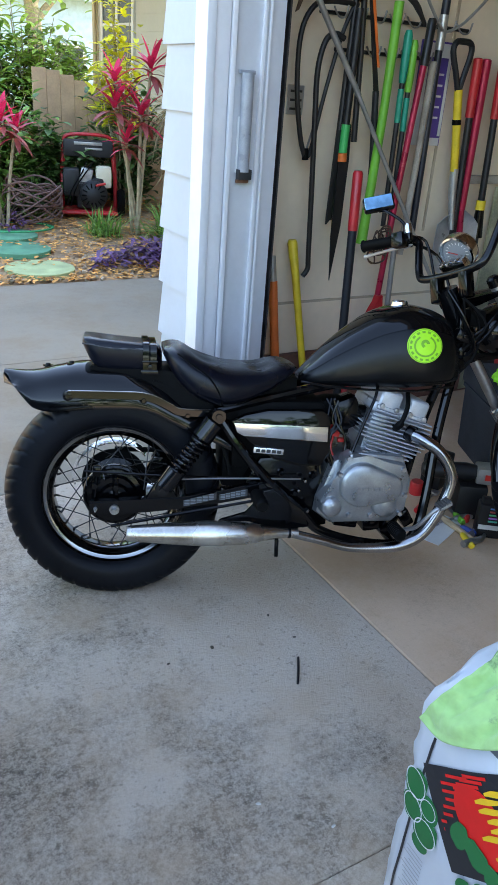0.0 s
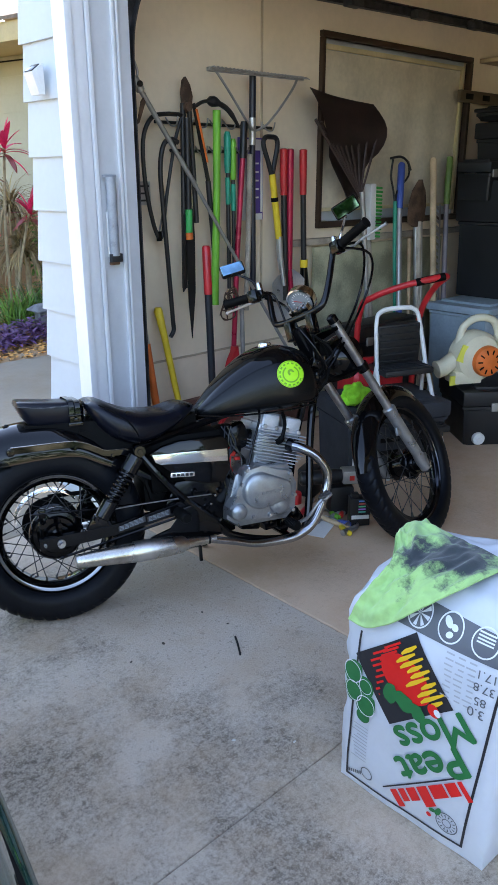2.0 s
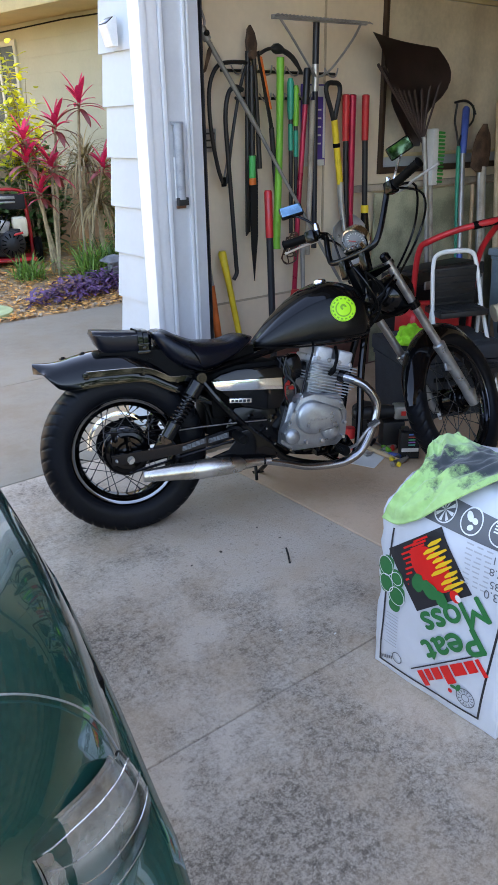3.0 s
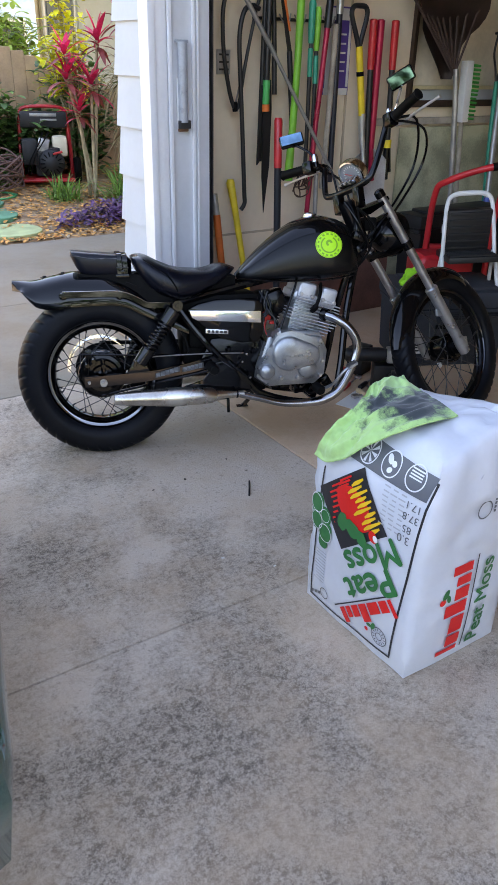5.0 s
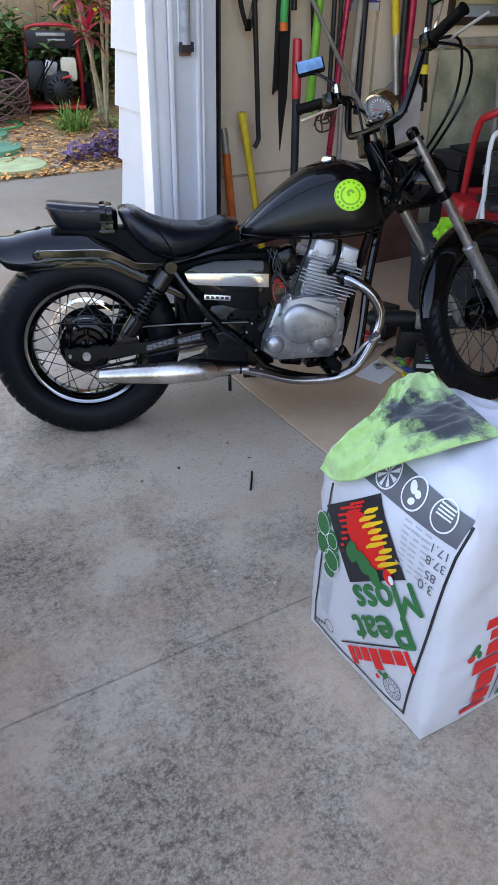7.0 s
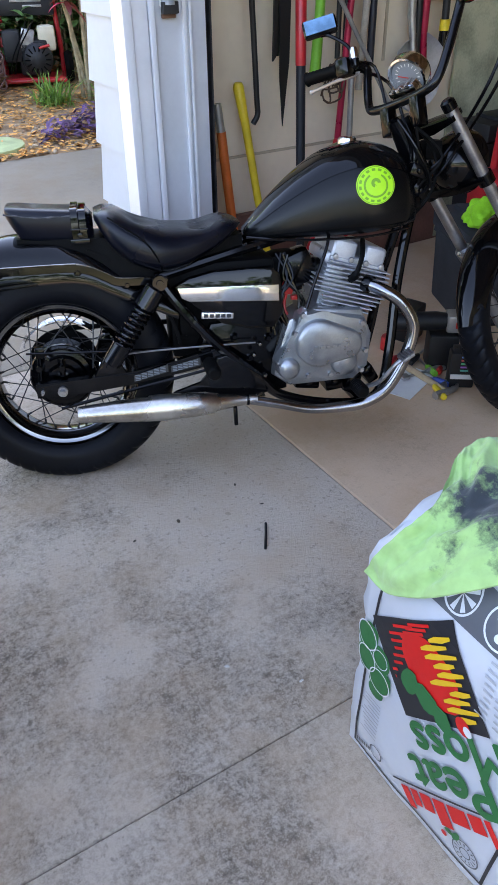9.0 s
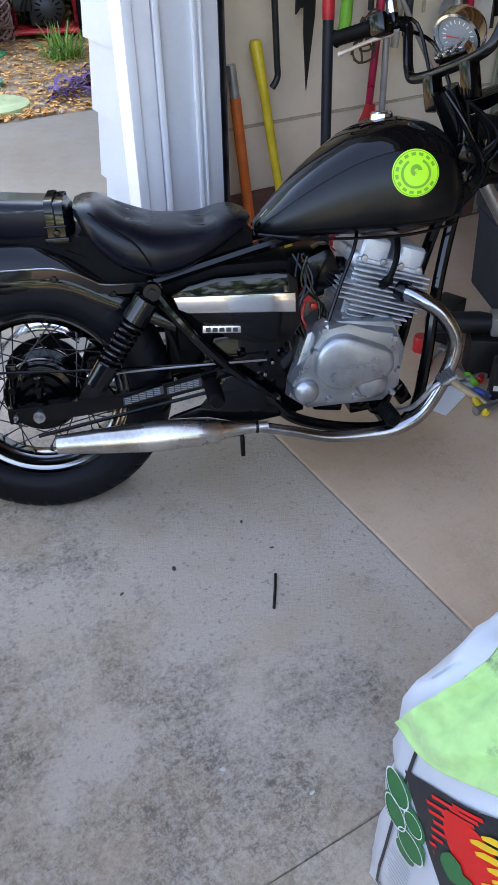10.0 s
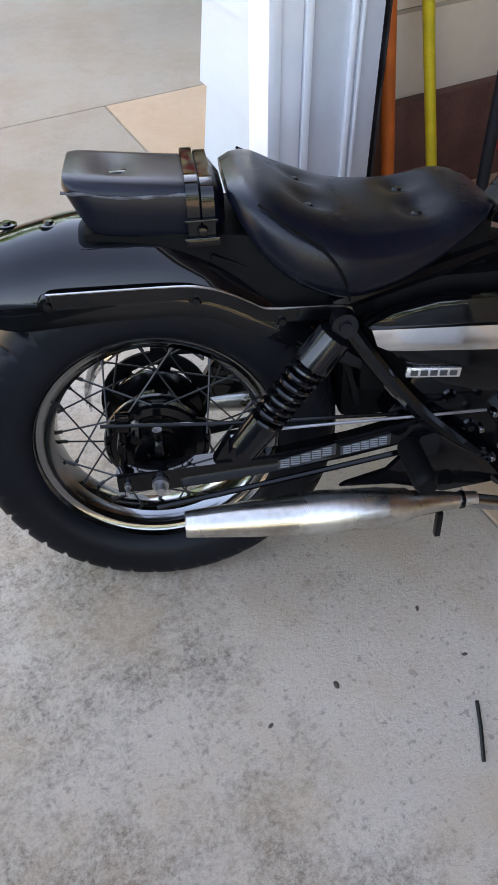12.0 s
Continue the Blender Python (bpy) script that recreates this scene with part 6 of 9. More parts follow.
box(bm, (1.25, 0.016, 0.98), (4.86, WALL_Y - 0.03, 0.50), bevel=0.002)
tagged(part("plywood_board", bm, mat("olive_grey_board", (0.4, 0.38, 0.25), 0.8, var=0.4, scale=7, alt=(0.24, 0.24, 0.16), bump=0.2)), "mottled olive-grey board standing against the tool wall", "board")
LEAN = "tools leaning below the window"
tool("hoe", "blue-handled hoe leaning below the window", "hoe",
     ("shaft", GREY_TUBE, [(4.880, 4.58, 1.18), (4.770, 4.46, 0.62)], 0.016), ("grip", BLUE, [(4.925, 4.61, 1.43), (4.920, 4.61, 1.42), (4.880, 4.58, 1.18)], [0.016, 0.022, 0.021]),
     ("lower_grip", BLUE, [(4.770, 4.46, 0.62), (4.670, 4.36, 0.0)], 0.019), ("blade", DARK_TUBE, bend([(4.810, 4.61, 1.455), (4.890, 4.6, 1.465), (4.960, 4.6, 1.44), (4.970, 4.58, 1.39)], 4), 0.007), group=LEAN)
tool("garden_fork", "dark forked cultivator leaning below the window", "garden fork",
     ("tine", DARK_TUBE, bend([(4.820, 4.6, 1.45), (4.810, 4.6, 1.36), (4.840, 4.6, 1.28), (4.850, 4.59, 1.2)], 4), 0.006), ("tine", DARK_TUBE, bend([(4.970, 4.6, 1.44), (4.980, 4.6, 1.36), (4.880, 4.6, 1.28), (4.850, 4.59, 1.2)], 4), 0.006),
     ("shaft", TEAL, [(4.850, 4.59, 1.22), (4.840, 4.57, 1.0), (4.790, 4.45, 0.0)], 0.012), group=LEAN)
sp = fresh()
rows = []
for k in range(10):
    z = 1.34 - 0.27 * k / 9
    hw = curve1([(0, 0.012), (0.25, 0.07), (0.6, 0.09), (0.9, 0.085), (1, 0.03)], k / 9)
    rows.append([Vector((5.06 + hw * s - 0.02 * k / 9, 4.57 - 0.018 * (1 - s * s), z)) for s in (-1, -0.5, 0, 0.5, 1)] + [Vector((5.06 + hw * s - 0.02 * k / 9, 4.573 - 0.018 * (1 - s * s), z)) for s in (1, 0.5, 0, -0.5, -1)])
loft(sp, rows)
tool("spade", "rusty brown spade standing blade up, wooden handle", "shovel", ("shaft", GREY_WOOD, [(5.060, 4.56, 1.10), (5.040, 4.52, 0.7), (4.990, 4.43, 0.0)], 0.017), ("blade", RUSTY, sp), group=LEAN)
tool("wooden_pole", "pale wooden pole leaning below the window", "pole", ("shaft", WOOD, [(5.225, 4.6, 1.465), (5.224, 4.6, 1.455), (5.195, 4.53, 0.9), (5.15, 4.42, 0.0)], [0.014, 0.021, 0.02, 0.02]), group=LEAN)
tool("green_pole", "pole with green sleeve and grey shaft leaning on the wall", "pole", ("shaft", mat("mauve_grey_tube", (0.2, 0.17, 0.2), 0.45), [(5.41, 4.6, 1.2), (5.36, 4.54, 0.7), (5.29, 4.44, 0.0)], 0.016), ("sleeve", mat("olive_sleeve", (0.12, 0.2, 0.04), 0.5), [(5.44, 4.62, 1.475), (5.44, 4.62, 1.47), (5.41, 4.6, 1.19)], [0.015, 0.02, 0.02]),
     ("foot", GREEN, [(5.30, 4.45, 0.10), (5.29, 4.44, 0.02)], 0.021), group=LEAN)
tool("thin_stick", "thin tan stake leaning on the wall", "stake", ("shaft", WOOD, [(5.03, 4.6, 1.0), (4.93, 4.5, 0.55), (4.82, 4.4, 0.0)], 0.011), group=LEAN)
tool("plastic_stake", "pale grey stake leaning among the tools", "stake", ("shaft", GREY_TUBE, [(5.06, 4.58, 1.1), (5.0, 4.44, 0.0)], 0.018), group=LEAN)
tool("plastic_stake", "pale grey stake leaning among the tools", "stake", ("shaft", GREY_TUBE, [(5.10, 4.58, 1.12), (5.05, 4.45, 0.0)], 0.015), group=LEAN)
tool("wooden_stake", "weathered timber stake leaning beside black cases", "stake", ("shaft", WOOD, [(5.50, 4.5, 1.08), (5.42, 4.38, 0.0)], 0.018), ("wire", DARK_TUBE, bend([(5.5, 4.5, 1.08), (5.51, 4.5, 1.2), (5.58, 4.48, 1.28), (5.68, 4.45, 1.3)], 4), 0.004), group=LEAN)
ladder = thing("slotted_rail", pose(5.27, 4.49, 0.0, -6, 3, 0), "grey slotted steel shelf post leaning on the wall", "shelf post", LEAN)
bm = fresh()
for s in (-1, 1):
    box(bm, (0.012, 0.004, 1.2), (s * 0.03, 0, 0.6))
part("flange", bm, GREY_TUBE, ladder)
for k in range(30):
    bm = fresh()
    box(bm, (0.05, 0.004, 0.018), (0, 0, 0.02 + 0.04 * k), (0, 25, 0))
    part("web", bm, GREY_TUBE, ladder)

# ---- storage and clutter on the floor ----
def case(name, m, size, label, category, material, lid=0.2, latches=2, group=""):
    t = thing(name, m, label, category, group)
    w, d, h = size
    bm = fresh()
    hb = h * (1 - lid)
    rows = []
    for z, f in ((0, 0.93), (0.01, 0.945), (hb - 0.02, 0.99), (hb - 0.015, 1.02), (hb, 1.02)):
        rows.append([Vector((x * w / 2 * f, y * d / 2 * f, z)) for x, y in ((-1, -0.92), (-0.92, -1), (0.92, -1), (1, -0.92), (1, 0.92), (0.92, 1), (-0.92, 1), (-1, 0.92))])
    loft(bm, rows)
    part("body", bm, material, t)
    bm = fresh()
    box(bm, (w * 1.04, d * 1.04, h * lid - 0.004), (0, 0, hb + h * lid / 2 + 0.001), bevel=0.012)
    box(bm, (w * 0.8, d * 0.8, 0.02), (0, 0, h + 0.004), bevel=0.008)
    part("lid", bm, material, t)
    for k in range(latches):
        bm = fresh()
        x = w * (-0.25 + 0.5 * k / max(latches - 1, 1))
        box(bm, (0.05, 0.012, 0.045), (x, -d * 0.52 - 0.004, hb), bevel=0.003)
        part("latch", bm, GREY_TUBE, t)
    return t


tote = case("storage_tote", pose(4.85, 3.74, 0, 0, 0, -38), (0.66, 0.38, 0.30), "large black wheeled storage tote on the floor", "storage box", BLACK_PL, 0.28)
bm = fresh()
lathe(bm, [(0, -0.016), (0.012, -0.016), (0.014, -0.012), (0.03, -0.012), (0.034, -0.006), (0.034, 0.01)], Matrix.Translation((-0.24, -0.19, 0.04)), 20)
part("wheel", bm, WHITE_PL, tote, "white plastic wheel")
blower = thing("leaf_blower", pose(4.61, 3.85, 0.318, 0, 0, -30), "cream handheld leaf blower with orange starter cover", "leaf blower")
CREAM = mat("cream_plastic", (0.74, 0.68, 0.5), 0.4, var=0.08, scale=10)
bm = fresh()
lathe(bm, [(0, -0.075), (0.06, -0.072), (0.115, -0.06), (0.135, -0.03), (0.135, 0.03), (0.10, 0.06), (0, 0.07)], Matrix.Translation((0, 0, 0.145)), 32)
box(bm, (0.16, 0.12, 0.07), (-0.05, 0, 0.04), bevel=0.015)
part("housing", bm, CREAM, blower)
bm = fresh()
tube(bm, [(0.02, 0.0, 0.22), (-0.17, 0.0, 0.09), (-0.21, 0, 0.08)], [0.05, 0.045, 0.048], 16)
part("air_tube", bm, CREAM, blower)
bm = fresh()
lathe(bm, [(0, -0.024), (0.04, -0.023), (0.075, -0.012), (0.082, 0.0), (0.082, 0.02)], Matrix.Translation((0.035, -0.085, 0.13)), 28)
cover = part("starter_cover", bm, ORANGE, blower, "round orange slotted starter cover")
for k in range(10):
    a = 2 * math.pi * k / 10
    bm = fresh()
    box(bm, (0.03, 0.004, 0.007), (0.035 + 0.05 * math.cos(a), -0.106, 0.13 + 0.05 * math.sin(a)), (0, -math.degrees(a), 0))
    part("slot", bm, BLACK_DULL, cover)
bm = fresh()
tube(bm, bend([(-0.10, 0, 0.20), (-0.075, 0, 0.30), (0.0, 0, 0.345), (0.09, 0, 0.33), (0.13, 0, 0.26), (0.12, 0, 0.2)], 5), 0.02, 12)
part("handle", bm, CREAM, blower)
bm = fresh()
box(bm, (0.05, 0.10, 0.05), (0.17, 0, 0.22), bevel=0.012)
tube(bm, [(0.12, 0, 0.22), (0.2, 0, 0.25)], 0.03, 12)
part("air_filter", bm, CREAM, blower)
bm = fresh()
box(bm, (0.06, 0.005, 0.09), (-0.09, -0.062, 0.17), (0, 20, 0), bevel=0.001)
YELLOW_STICKER = plain("yellow_sticker", (0.8, 0.75, 0.1), 0.5)
part("sticker", bm, YELLOW_STICKER, blower)
bm = fresh()
box(bm, (0.08, 0.01, 0.05), (-0.12, -0.05, 0.03), (0, 0, 15), bevel=0.002)
part("sticker", bm, YELLOW_STICKER, blower)
case("clear_tote", pose(5.5, 4.28, 0, 0, 0, 0), (0.75, 0.42, 0.62), "frosted blue plastic tote under black tool cases", "storage box", mat("frosted_tote", (0.3, 0.38, 0.44), 0.4, var=0.2, scale=4), 0.08, 0)
tool_case = case("tool_case", pose(5.74, 4.30, 0.635), (0.7, 0.40, 0.70), "black plastic tool case stacked on a tote", "tool case", BLACK_PL, 0.35, 1, "stacked tool cases")
case("tool_case", pose(5.80, 4.30, 1.345), (0.56, 0.40, 0.32), "black plastic tool case stacked on another", "tool case", BLACK_PL, 0.3, 1, "stacked tool cases")
top_case = case("tool_case", pose(5.78, 4.30, 1.675), (0.58, 0.40, 0.07), "flat black case with red latches on top", "tool case", BLACK_PL, 0.4, 0, "stacked tool cases")
for x in (-0.2, 0.1):
    bm = fresh()
    box(bm, (0.07, 0.02, 0.03), (x, -0.215, 0.05), bevel=0.004)
    part("latch", bm, RED_PAINT, top_case, "red latch")
case("small_case", pose(5.42, 4.38, 1.22), (0.18, 0.22, 0.22), "small black case beside stacked tool cases", "tool case", BLACK_PL, 0.3, 1)
organiser = thing("parts_organiser", pose(6.35, 4.2, 1.0), "dark drawer organiser stacked among tool cases", "organiser")
bm = fresh()
box(bm, (0.5, 0.3, 0.68), (0, 0, 0.34), bevel=0.008)
part("cabinet", bm, BLACK_PL, organiser)
for i in range(8):
    for j in range(4):
        bm = fresh()
        box(bm, (0.11, 0.012, 0.07), (-0.18 + 0.12 * j, -0.154, 0.06 + 0.08 * i), bevel=0.003, seg=1)
        part("drawer", bm, CHARCOAL, organiser)
bm = fresh()
box(bm, (0.55, 0.36, 0.995), (6.35, 4.2, 0.4985), bevel=0.01)
tagged(part("cabinet", bm, BLACK_PL), "plain dark cabinet under a drawer organiser", "cabinet")
bm = fresh()
box(bm, (1.6, 0.3, 0.025), (6.6, 4.54, 2.05), bevel=0.003)
tagged(part("wall_shelf", bm, WOOD), "pale wooden shelf on the garage wall", "shelf")
level = thing("spirit_level", pose(5.78, 4.65, 1.83), "brown spirit level hung near the window corner", "spirit level")
bm = fresh()
box(bm, (0.5, 0.03, 0.07), (0, 0, 0), bevel=0.004)
part("body", bm, mat("brown_level", (0.1, 0.07, 0.04), 0.5), level)
for x in (-0.15, 0.05):
    bm = fresh()
    box(bm, (0.09, 0.032, 0.035), (x, 0, 0), bevel=0.004)
    part("vial_window", bm, BLACK_DULL, level)

# step stool and red hand truck
LEANING = Matrix(((1, 0, -0.085, 0), (0, 1, 0.08, 0), (0, 0, 1, 0), (0, 0, 0, 1)))  # the stool stands askew
stool = thing("step_stool", pose(4.03, 3.86, 0) @ LEANING @ pose(0, 0, 0, 0, 0, -30) @ Matrix.Diagonal((0.82, 0.9, 0.97, 1.0)), "folding step stool with white frame and black ribbed steps", "step stool")
for s in (-1, 1):
    bm = fresh()
    tube(bm, [(s * 0.19, -0.22, 0.012), (s * 0.19, -0.20, 0.02), (s * 0.155, 0.0, 0.5)], 0.012, 10)
    part("front_leg", bm, WHITE_PL, stool)
    bm = fresh()
    tube(bm, bend([(s * 0.19, 0.16, 0.012), (s * 0.17, 0.1, 0.25), (s * 0.15, 0.02, 0.52)], 3), 0.011, 10)
    part("rear_leg", bm, WHITE_PL, stool)
bm = fresh()
tube(bm, bend([(-0.155, 0.0, 0.48), (-0.135, 0.05, 0.72), (-0.10, 0.06, 0.78), (0.0, 0.06, 0.79), (0.10, 0.06, 0.78), (0.135, 0.05, 0.72), (0.155, 0.0, 0.48)], 5), 0.012, 10)
part("hoop", bm, WHITE_PL, stool, "white tubular grab hoop")
for y, z, w in ((-0.14, 0.24, 0.34), (0.02, 0.50, 0.30)):
    bm = fresh()
    box(bm, (w, 0.24, 0.03), (0, y, z), bevel=0.008)
    step = part("step", bm, BLACK_PL, stool, "ribbed black plastic step")
    for k in range(7):
        bm = fresh()
        box(bm, (w * 0.9, 0.008, 0.006), (0, y - 0.1 + 0.033 * k, z + 0.0175))
        part("rib", bm, BLACK_PL, step)
bm = fresh()
box(bm, (0.27, 0.05, 0.24), (0, 0.07, 0.60), (8, 0, 0), bevel=0.015)
panel = part("back_panel", bm, BLACK_PL, stool, "ribbed black back panel")
for k in range(7):
    bm = fresh()
    box(bm, (0.24, 0.012, 0.014), (0, 0.042 - 0.0046 * k + 0.012, 0.50 + 0.033 * k), (8, 0, 0), bevel=0.003)
    part("rib", bm, BLACK_PL, panel)
truck = thing("hand_truck", pose(4.20, 4.13, 0, 0, 0, -28), "red tubular hand truck with black grip", "hand truck")
bm = fresh()
tube(bm, bend([(-0.17, 0.0, 0.10), (-0.17, -0.02, 0.5), (-0.165, -0.05, 0.74), (-0.13, -0.10, 0.80), (-0.02, -0.18, 0.86), (0.1, -0.23, 0.895), (0.2, -0.22, 0.905), (0.19, -0.14, 0.85), (0.17, -0.05, 0.72), (0.17, 0.0, 0.5), (0.17, 0.0, 0.10)], 5), 0.0155, 12)
part("frame", bm, RED_PAINT, truck)
bm = fresh()
tube(bm, [(0.04, -0.212, 0.88), (0.18, -0.235, 0.908)], 0.019, 12)
part("grip", bm, BLACK_DULL, truck, "black foam grip")
bm = fresh()
box(bm, (0.4, 0.2, 0.012), (0, -0.1, 0.04), bevel=0.003)
part("toe_plate", bm, RED_PAINT, truck)
bm = fresh()
box(bm, (0.3, 0.03, 0.06), (0, 0.0, 0.45), bevel=0.008)
part("cross_plate", bm, RED_PAINT, truck)
for s in (-1, 1):
    bm = fresh()
    lathe(bm, [(0, -0.02), (0.05, -0.02), (0.1, -0.028), (0.12, 0.0), (0.1, 0.028), (0.05, 0.02), (0, 0.02)], pose(s * 0.2, 0.08, 0.12, 0, 0, 90), 24)
    part("wheel", bm, BLACK_DULL, truck)
can = thing("fuel_can", pose(4.08, 4.12, 0.0, 0, 0, -20), "red plastic fuel can on the floor", "fuel can")
bm = fresh()
box(bm, (0.3, 0.2, 0.46), (0, 0, 0.23), bevel=0.05, seg=3)
part("body", bm, RED_PAINT, can)
bm = fresh()
tube(bm, [(0.08, 0, 0.44), (0.12, 0, 0.52)], 0.02, 12)
part("spout", bm, BLACK_PL, can)
box_ = case("fabric_bin", pose(3.93, 3.93, 0, 0, 0, -24), (0.52, 0.36, 0.36), "dark charcoal storage bin with a sagging lid", "storage box", CHARCOAL, 0.22, 0)
bm = fresh()
for k in range(3):
    box(bm, (0.1, 0.004, 0.02), (-0.05, -0.186, 0.08 + 0.06 * k), bevel=0.001)
part("stitching", bm, BLACK_DULL, box_)
bm = fresh()
box(bm, (0.1, 0.004, 0.06), (-0.19, -0.184, 0.10), bevel=0.001)
tag_ = part("printed_tag", bm, PRINT_WHITE, box_, "white printed tag")
for k in range(3):
    bm = fresh()
    box(bm, (0.07 - 0.015 * k, 0.002, 0.008), (-0.19, -0.187, 0.118 - 0.016 * k))
    part("printed_bar", bm, PRINT_DARK, tag_)
case("storage_bin", pose(4.38, 4.33, 0), (0.66, 0.17, 0.61), "tall black plastic storage bin against the tool wall", "storage box", BLACK_PL, 0.12, 2)


def crumple(name, size, m, material, label, category, seed, n=22, rough_=0.35):
    """A crumpled cloth as a folded closed lump."""
    random.seed(seed)
    bm = fresh()
    bmesh.ops.create_icosphere(bm, subdivisions=4, radius=1.0)
    off = Vector((seed * 3.1, seed * 1.7, 0))
    for v in bm.verts:
        p = v.co.copy()
        d = 1 + rough_ * noise.noise(p * 1.6 + off) + 0.5 * rough_ * noise.noise(p * 3.7 + off) + 0.2 * rough_ * noise.noise(p * 8 + off)
        v.co = Vector((p.x * size[0] * d, p.y * size[1] * d, max(p.z, -0.35) * size[2] * d))
    low = min(v.co.z for v in bm.verts)
    bmesh.ops.translate(bm, vec=(0, 0, -low), verts=bm.verts[:])
    ob = part(name, bm, material, None, "", 60)
    ob.matrix_world = m
    return tagged(ob, label, category)


LIME_CLOTH = mat("lime_cloth", (0.3, 0.8, 0.03), 0.8, var=0.2, scale=14, bump=0.3, bscale=300)
crumple("work_glove", (0.095, 0.06, 0.055), pose(3.735, 3.945, 0.372, 0, 0, 20), LIME_CLOTH, "bright lime glove crumpled on a dark bin", "glove", 2)

# small tools on the floor beside the engine
bm = fresh()
box(bm, (0.2, 0.11, 0.002), (3.2, 3.675, 0.0015), (0, 0, 22))
tagged(part("paper_sheet", bm, PRINT_WHITE), "sheet of white paper on the garage floor", "paper")
bit_case = thing("bit_case", pose(3.33, 3.575, 0.0, 0, 0, -36), "black power pack with coloured bands standing on the floor", "power pack")
bm = fresh()
box(bm, (0.085, 0.05, 0.125), (0, 0, 0.063), bevel=0.008)
box(bm, (0.03, 0.03, 0.02), (-0.02, 0, 0.132), bevel=0.005)
part("shell", bm, BLACK_PL, bit_case)
for k, c in enumerate(((0.1, 0.6, 0.45), (0.55, 0.2, 0.7), (0.1, 0.65, 0.3), (0.7, 0.12, 0.1), (0.12, 0.3, 0.7))):
    bm = fresh()
    box(bm, (0.03, 0.003, 0.006), (0.006, -0.0262, 0.066 + 0.012 * k), bevel=0.001, seg=1)
    part("band", bm, plain("band_colour", c, 0.4), bit_case)
bm = fresh()
box(bm, (0.074, 0.003, 0.017), (0, -0.0262, 0.043), bevel=0.001, seg=1)
part("white_bar", bm, PRINT_WHITE, bit_case)
hammer = thing("claw_hammer", pose(3.247, 3.63, 0.014, 0, 0, -91), "claw hammer with pale wooden handle lying on the floor", "hammer")
bm = fresh()
tube(bm, [(-0.11, 0, 0), (-0.10, 0, 0), (0.02, 0, 0), (0.08, 0, 0)], [0.008, 0.012, 0.010, 0.009], 10)
part("handle", bm, WOOD, hammer)
bm = fresh()
tube(bm, bend([(0.085, -0.05, 0), (0.085, -0.02, 0), (0.085, 0.02, 0), (0.078, 0.05, 0), (0.06, 0.068, 0)], 3), [0.013] * 4 + [0.011] * 4 + [0.008, 0.007, 0.006, 0.005, 0.004], 10)
part("head", bm, STEEL, hammer)
gun = thing("cordless_tool", pose(3.33, 3.74, 0.13, 0, 0, -35), "grey and black power tool lying on its side", "power tool")
bm = fresh()
tube(bm, [(-0.13, 0, 0.03), (-0.12, 0, 0.03), (0.02, 0, 0.035), (0.06, 0, 0.035)], [0.02, 0.03, 0.032, 0.026], 18)
part("body", bm, BLACK_PL, gun)
bm = fresh()
box(bm, (0.075, 0.07, 0.06), (0.09, 0, 0.035), bevel=0.01)
part("battery", bm, GREY_TUBE, gun)
bm = fresh()
box(bm, (0.02, 0.004, 0.02), (0.09, -0.037, 0.035))
part("label_patch", bm, RED_PLASTIC, gun)
bm = fresh()
box(bm, (0.1, 0.09, 0.128), (0.05, 0.0, -0.066), bevel=0.01)
part("stand", bm, BLACK_PL, gun)
random.seed(31)
SMALL = [("screwdriver", YELLOW, 0.16), ("socket_wrench", STEEL, 0.2), ("pliers", RED_PAINT, 0.17), ("screwdriver", BLACK_PL, 0.15), ("marker_pen", GREEN, 0.13), ("spanner", STEEL, 0.18), ("screwdriver", RED_PLASTIC, 0.14), ("spanner", GALV, 0.15), ("punch", BLUE, 0.12)]
for k, (nm, c, ln) in enumerate(SMALL):
    px, py = 3.24 + 0.14 * random.random(), 3.56 + 0.34 * random.random()
    t = thing(nm, pose(px, py, 0.012, 0, 0, random.uniform(0, 180)), "%s lying in the clutter beside the motorcycle" % {"screwdriver": "small screwdriver with bright grip", "socket_wrench": "steel socket wrench", "pliers": "red-handled pliers", "marker_pen": "green marker pen", "spanner": "steel spanner", "punch": "blue hand punch"}[nm], nm.replace("_", " "), "small tools on the floor")
    bm = fresh()
    tube(bm, [(-ln / 2, 0, 0), (-ln / 2 + 0.004, 0, 0), (-0.01, 0, 0), (0.0, 0, 0)], [0.008, 0.011, 0.011, 0.007], 10)
    part("grip", bm, c, t)
    bm = fresh()
    tube(bm, [(-0.005, 0, 0), (ln / 2, 0, -0.004)], [0.005, 0.004], 8)
    if nm in ("pliers", "spanner", "socket_wrench"):
        box(bm, (0.03, 0.028, 0.012), (ln / 2 + 0.01, 0, -0.002), bevel=0.004)
    part("shank", bm, STEEL, t)
bm = fresh()
lathe(bm, [(0, 0.05), (0.022, 0.05), (0.025, 0.044), (0.025, 0.0)], Matrix.Translation((3.30, 3.90, 0.0)) @ pose(0, 0, 0, 90, 0, 0), 20)
tagged(part("small_tin", bm, RED_PAINT), "small red tin standing on the floor", "tin")
bm = fresh()
box(bm, (0.1, 0.08, 0.13), (3.42, 3.93, 0.065), (0, 0, 20), bevel=0.008)
tagged(part("black_box", bm, BLACK_PL), "small black box among the tools", "box")

# cable tie on the driveway
bm = fresh()
tube(bm, [(2.41, 3.326, 0.004), (2.386, 3.288, 0.006), (2.358, 3.247, 0.004)], 0.0035, 6)
tagged(part("cable_tie", bm, BLACK_PL), "short black cable tie lying on the driveway", "cable tie")

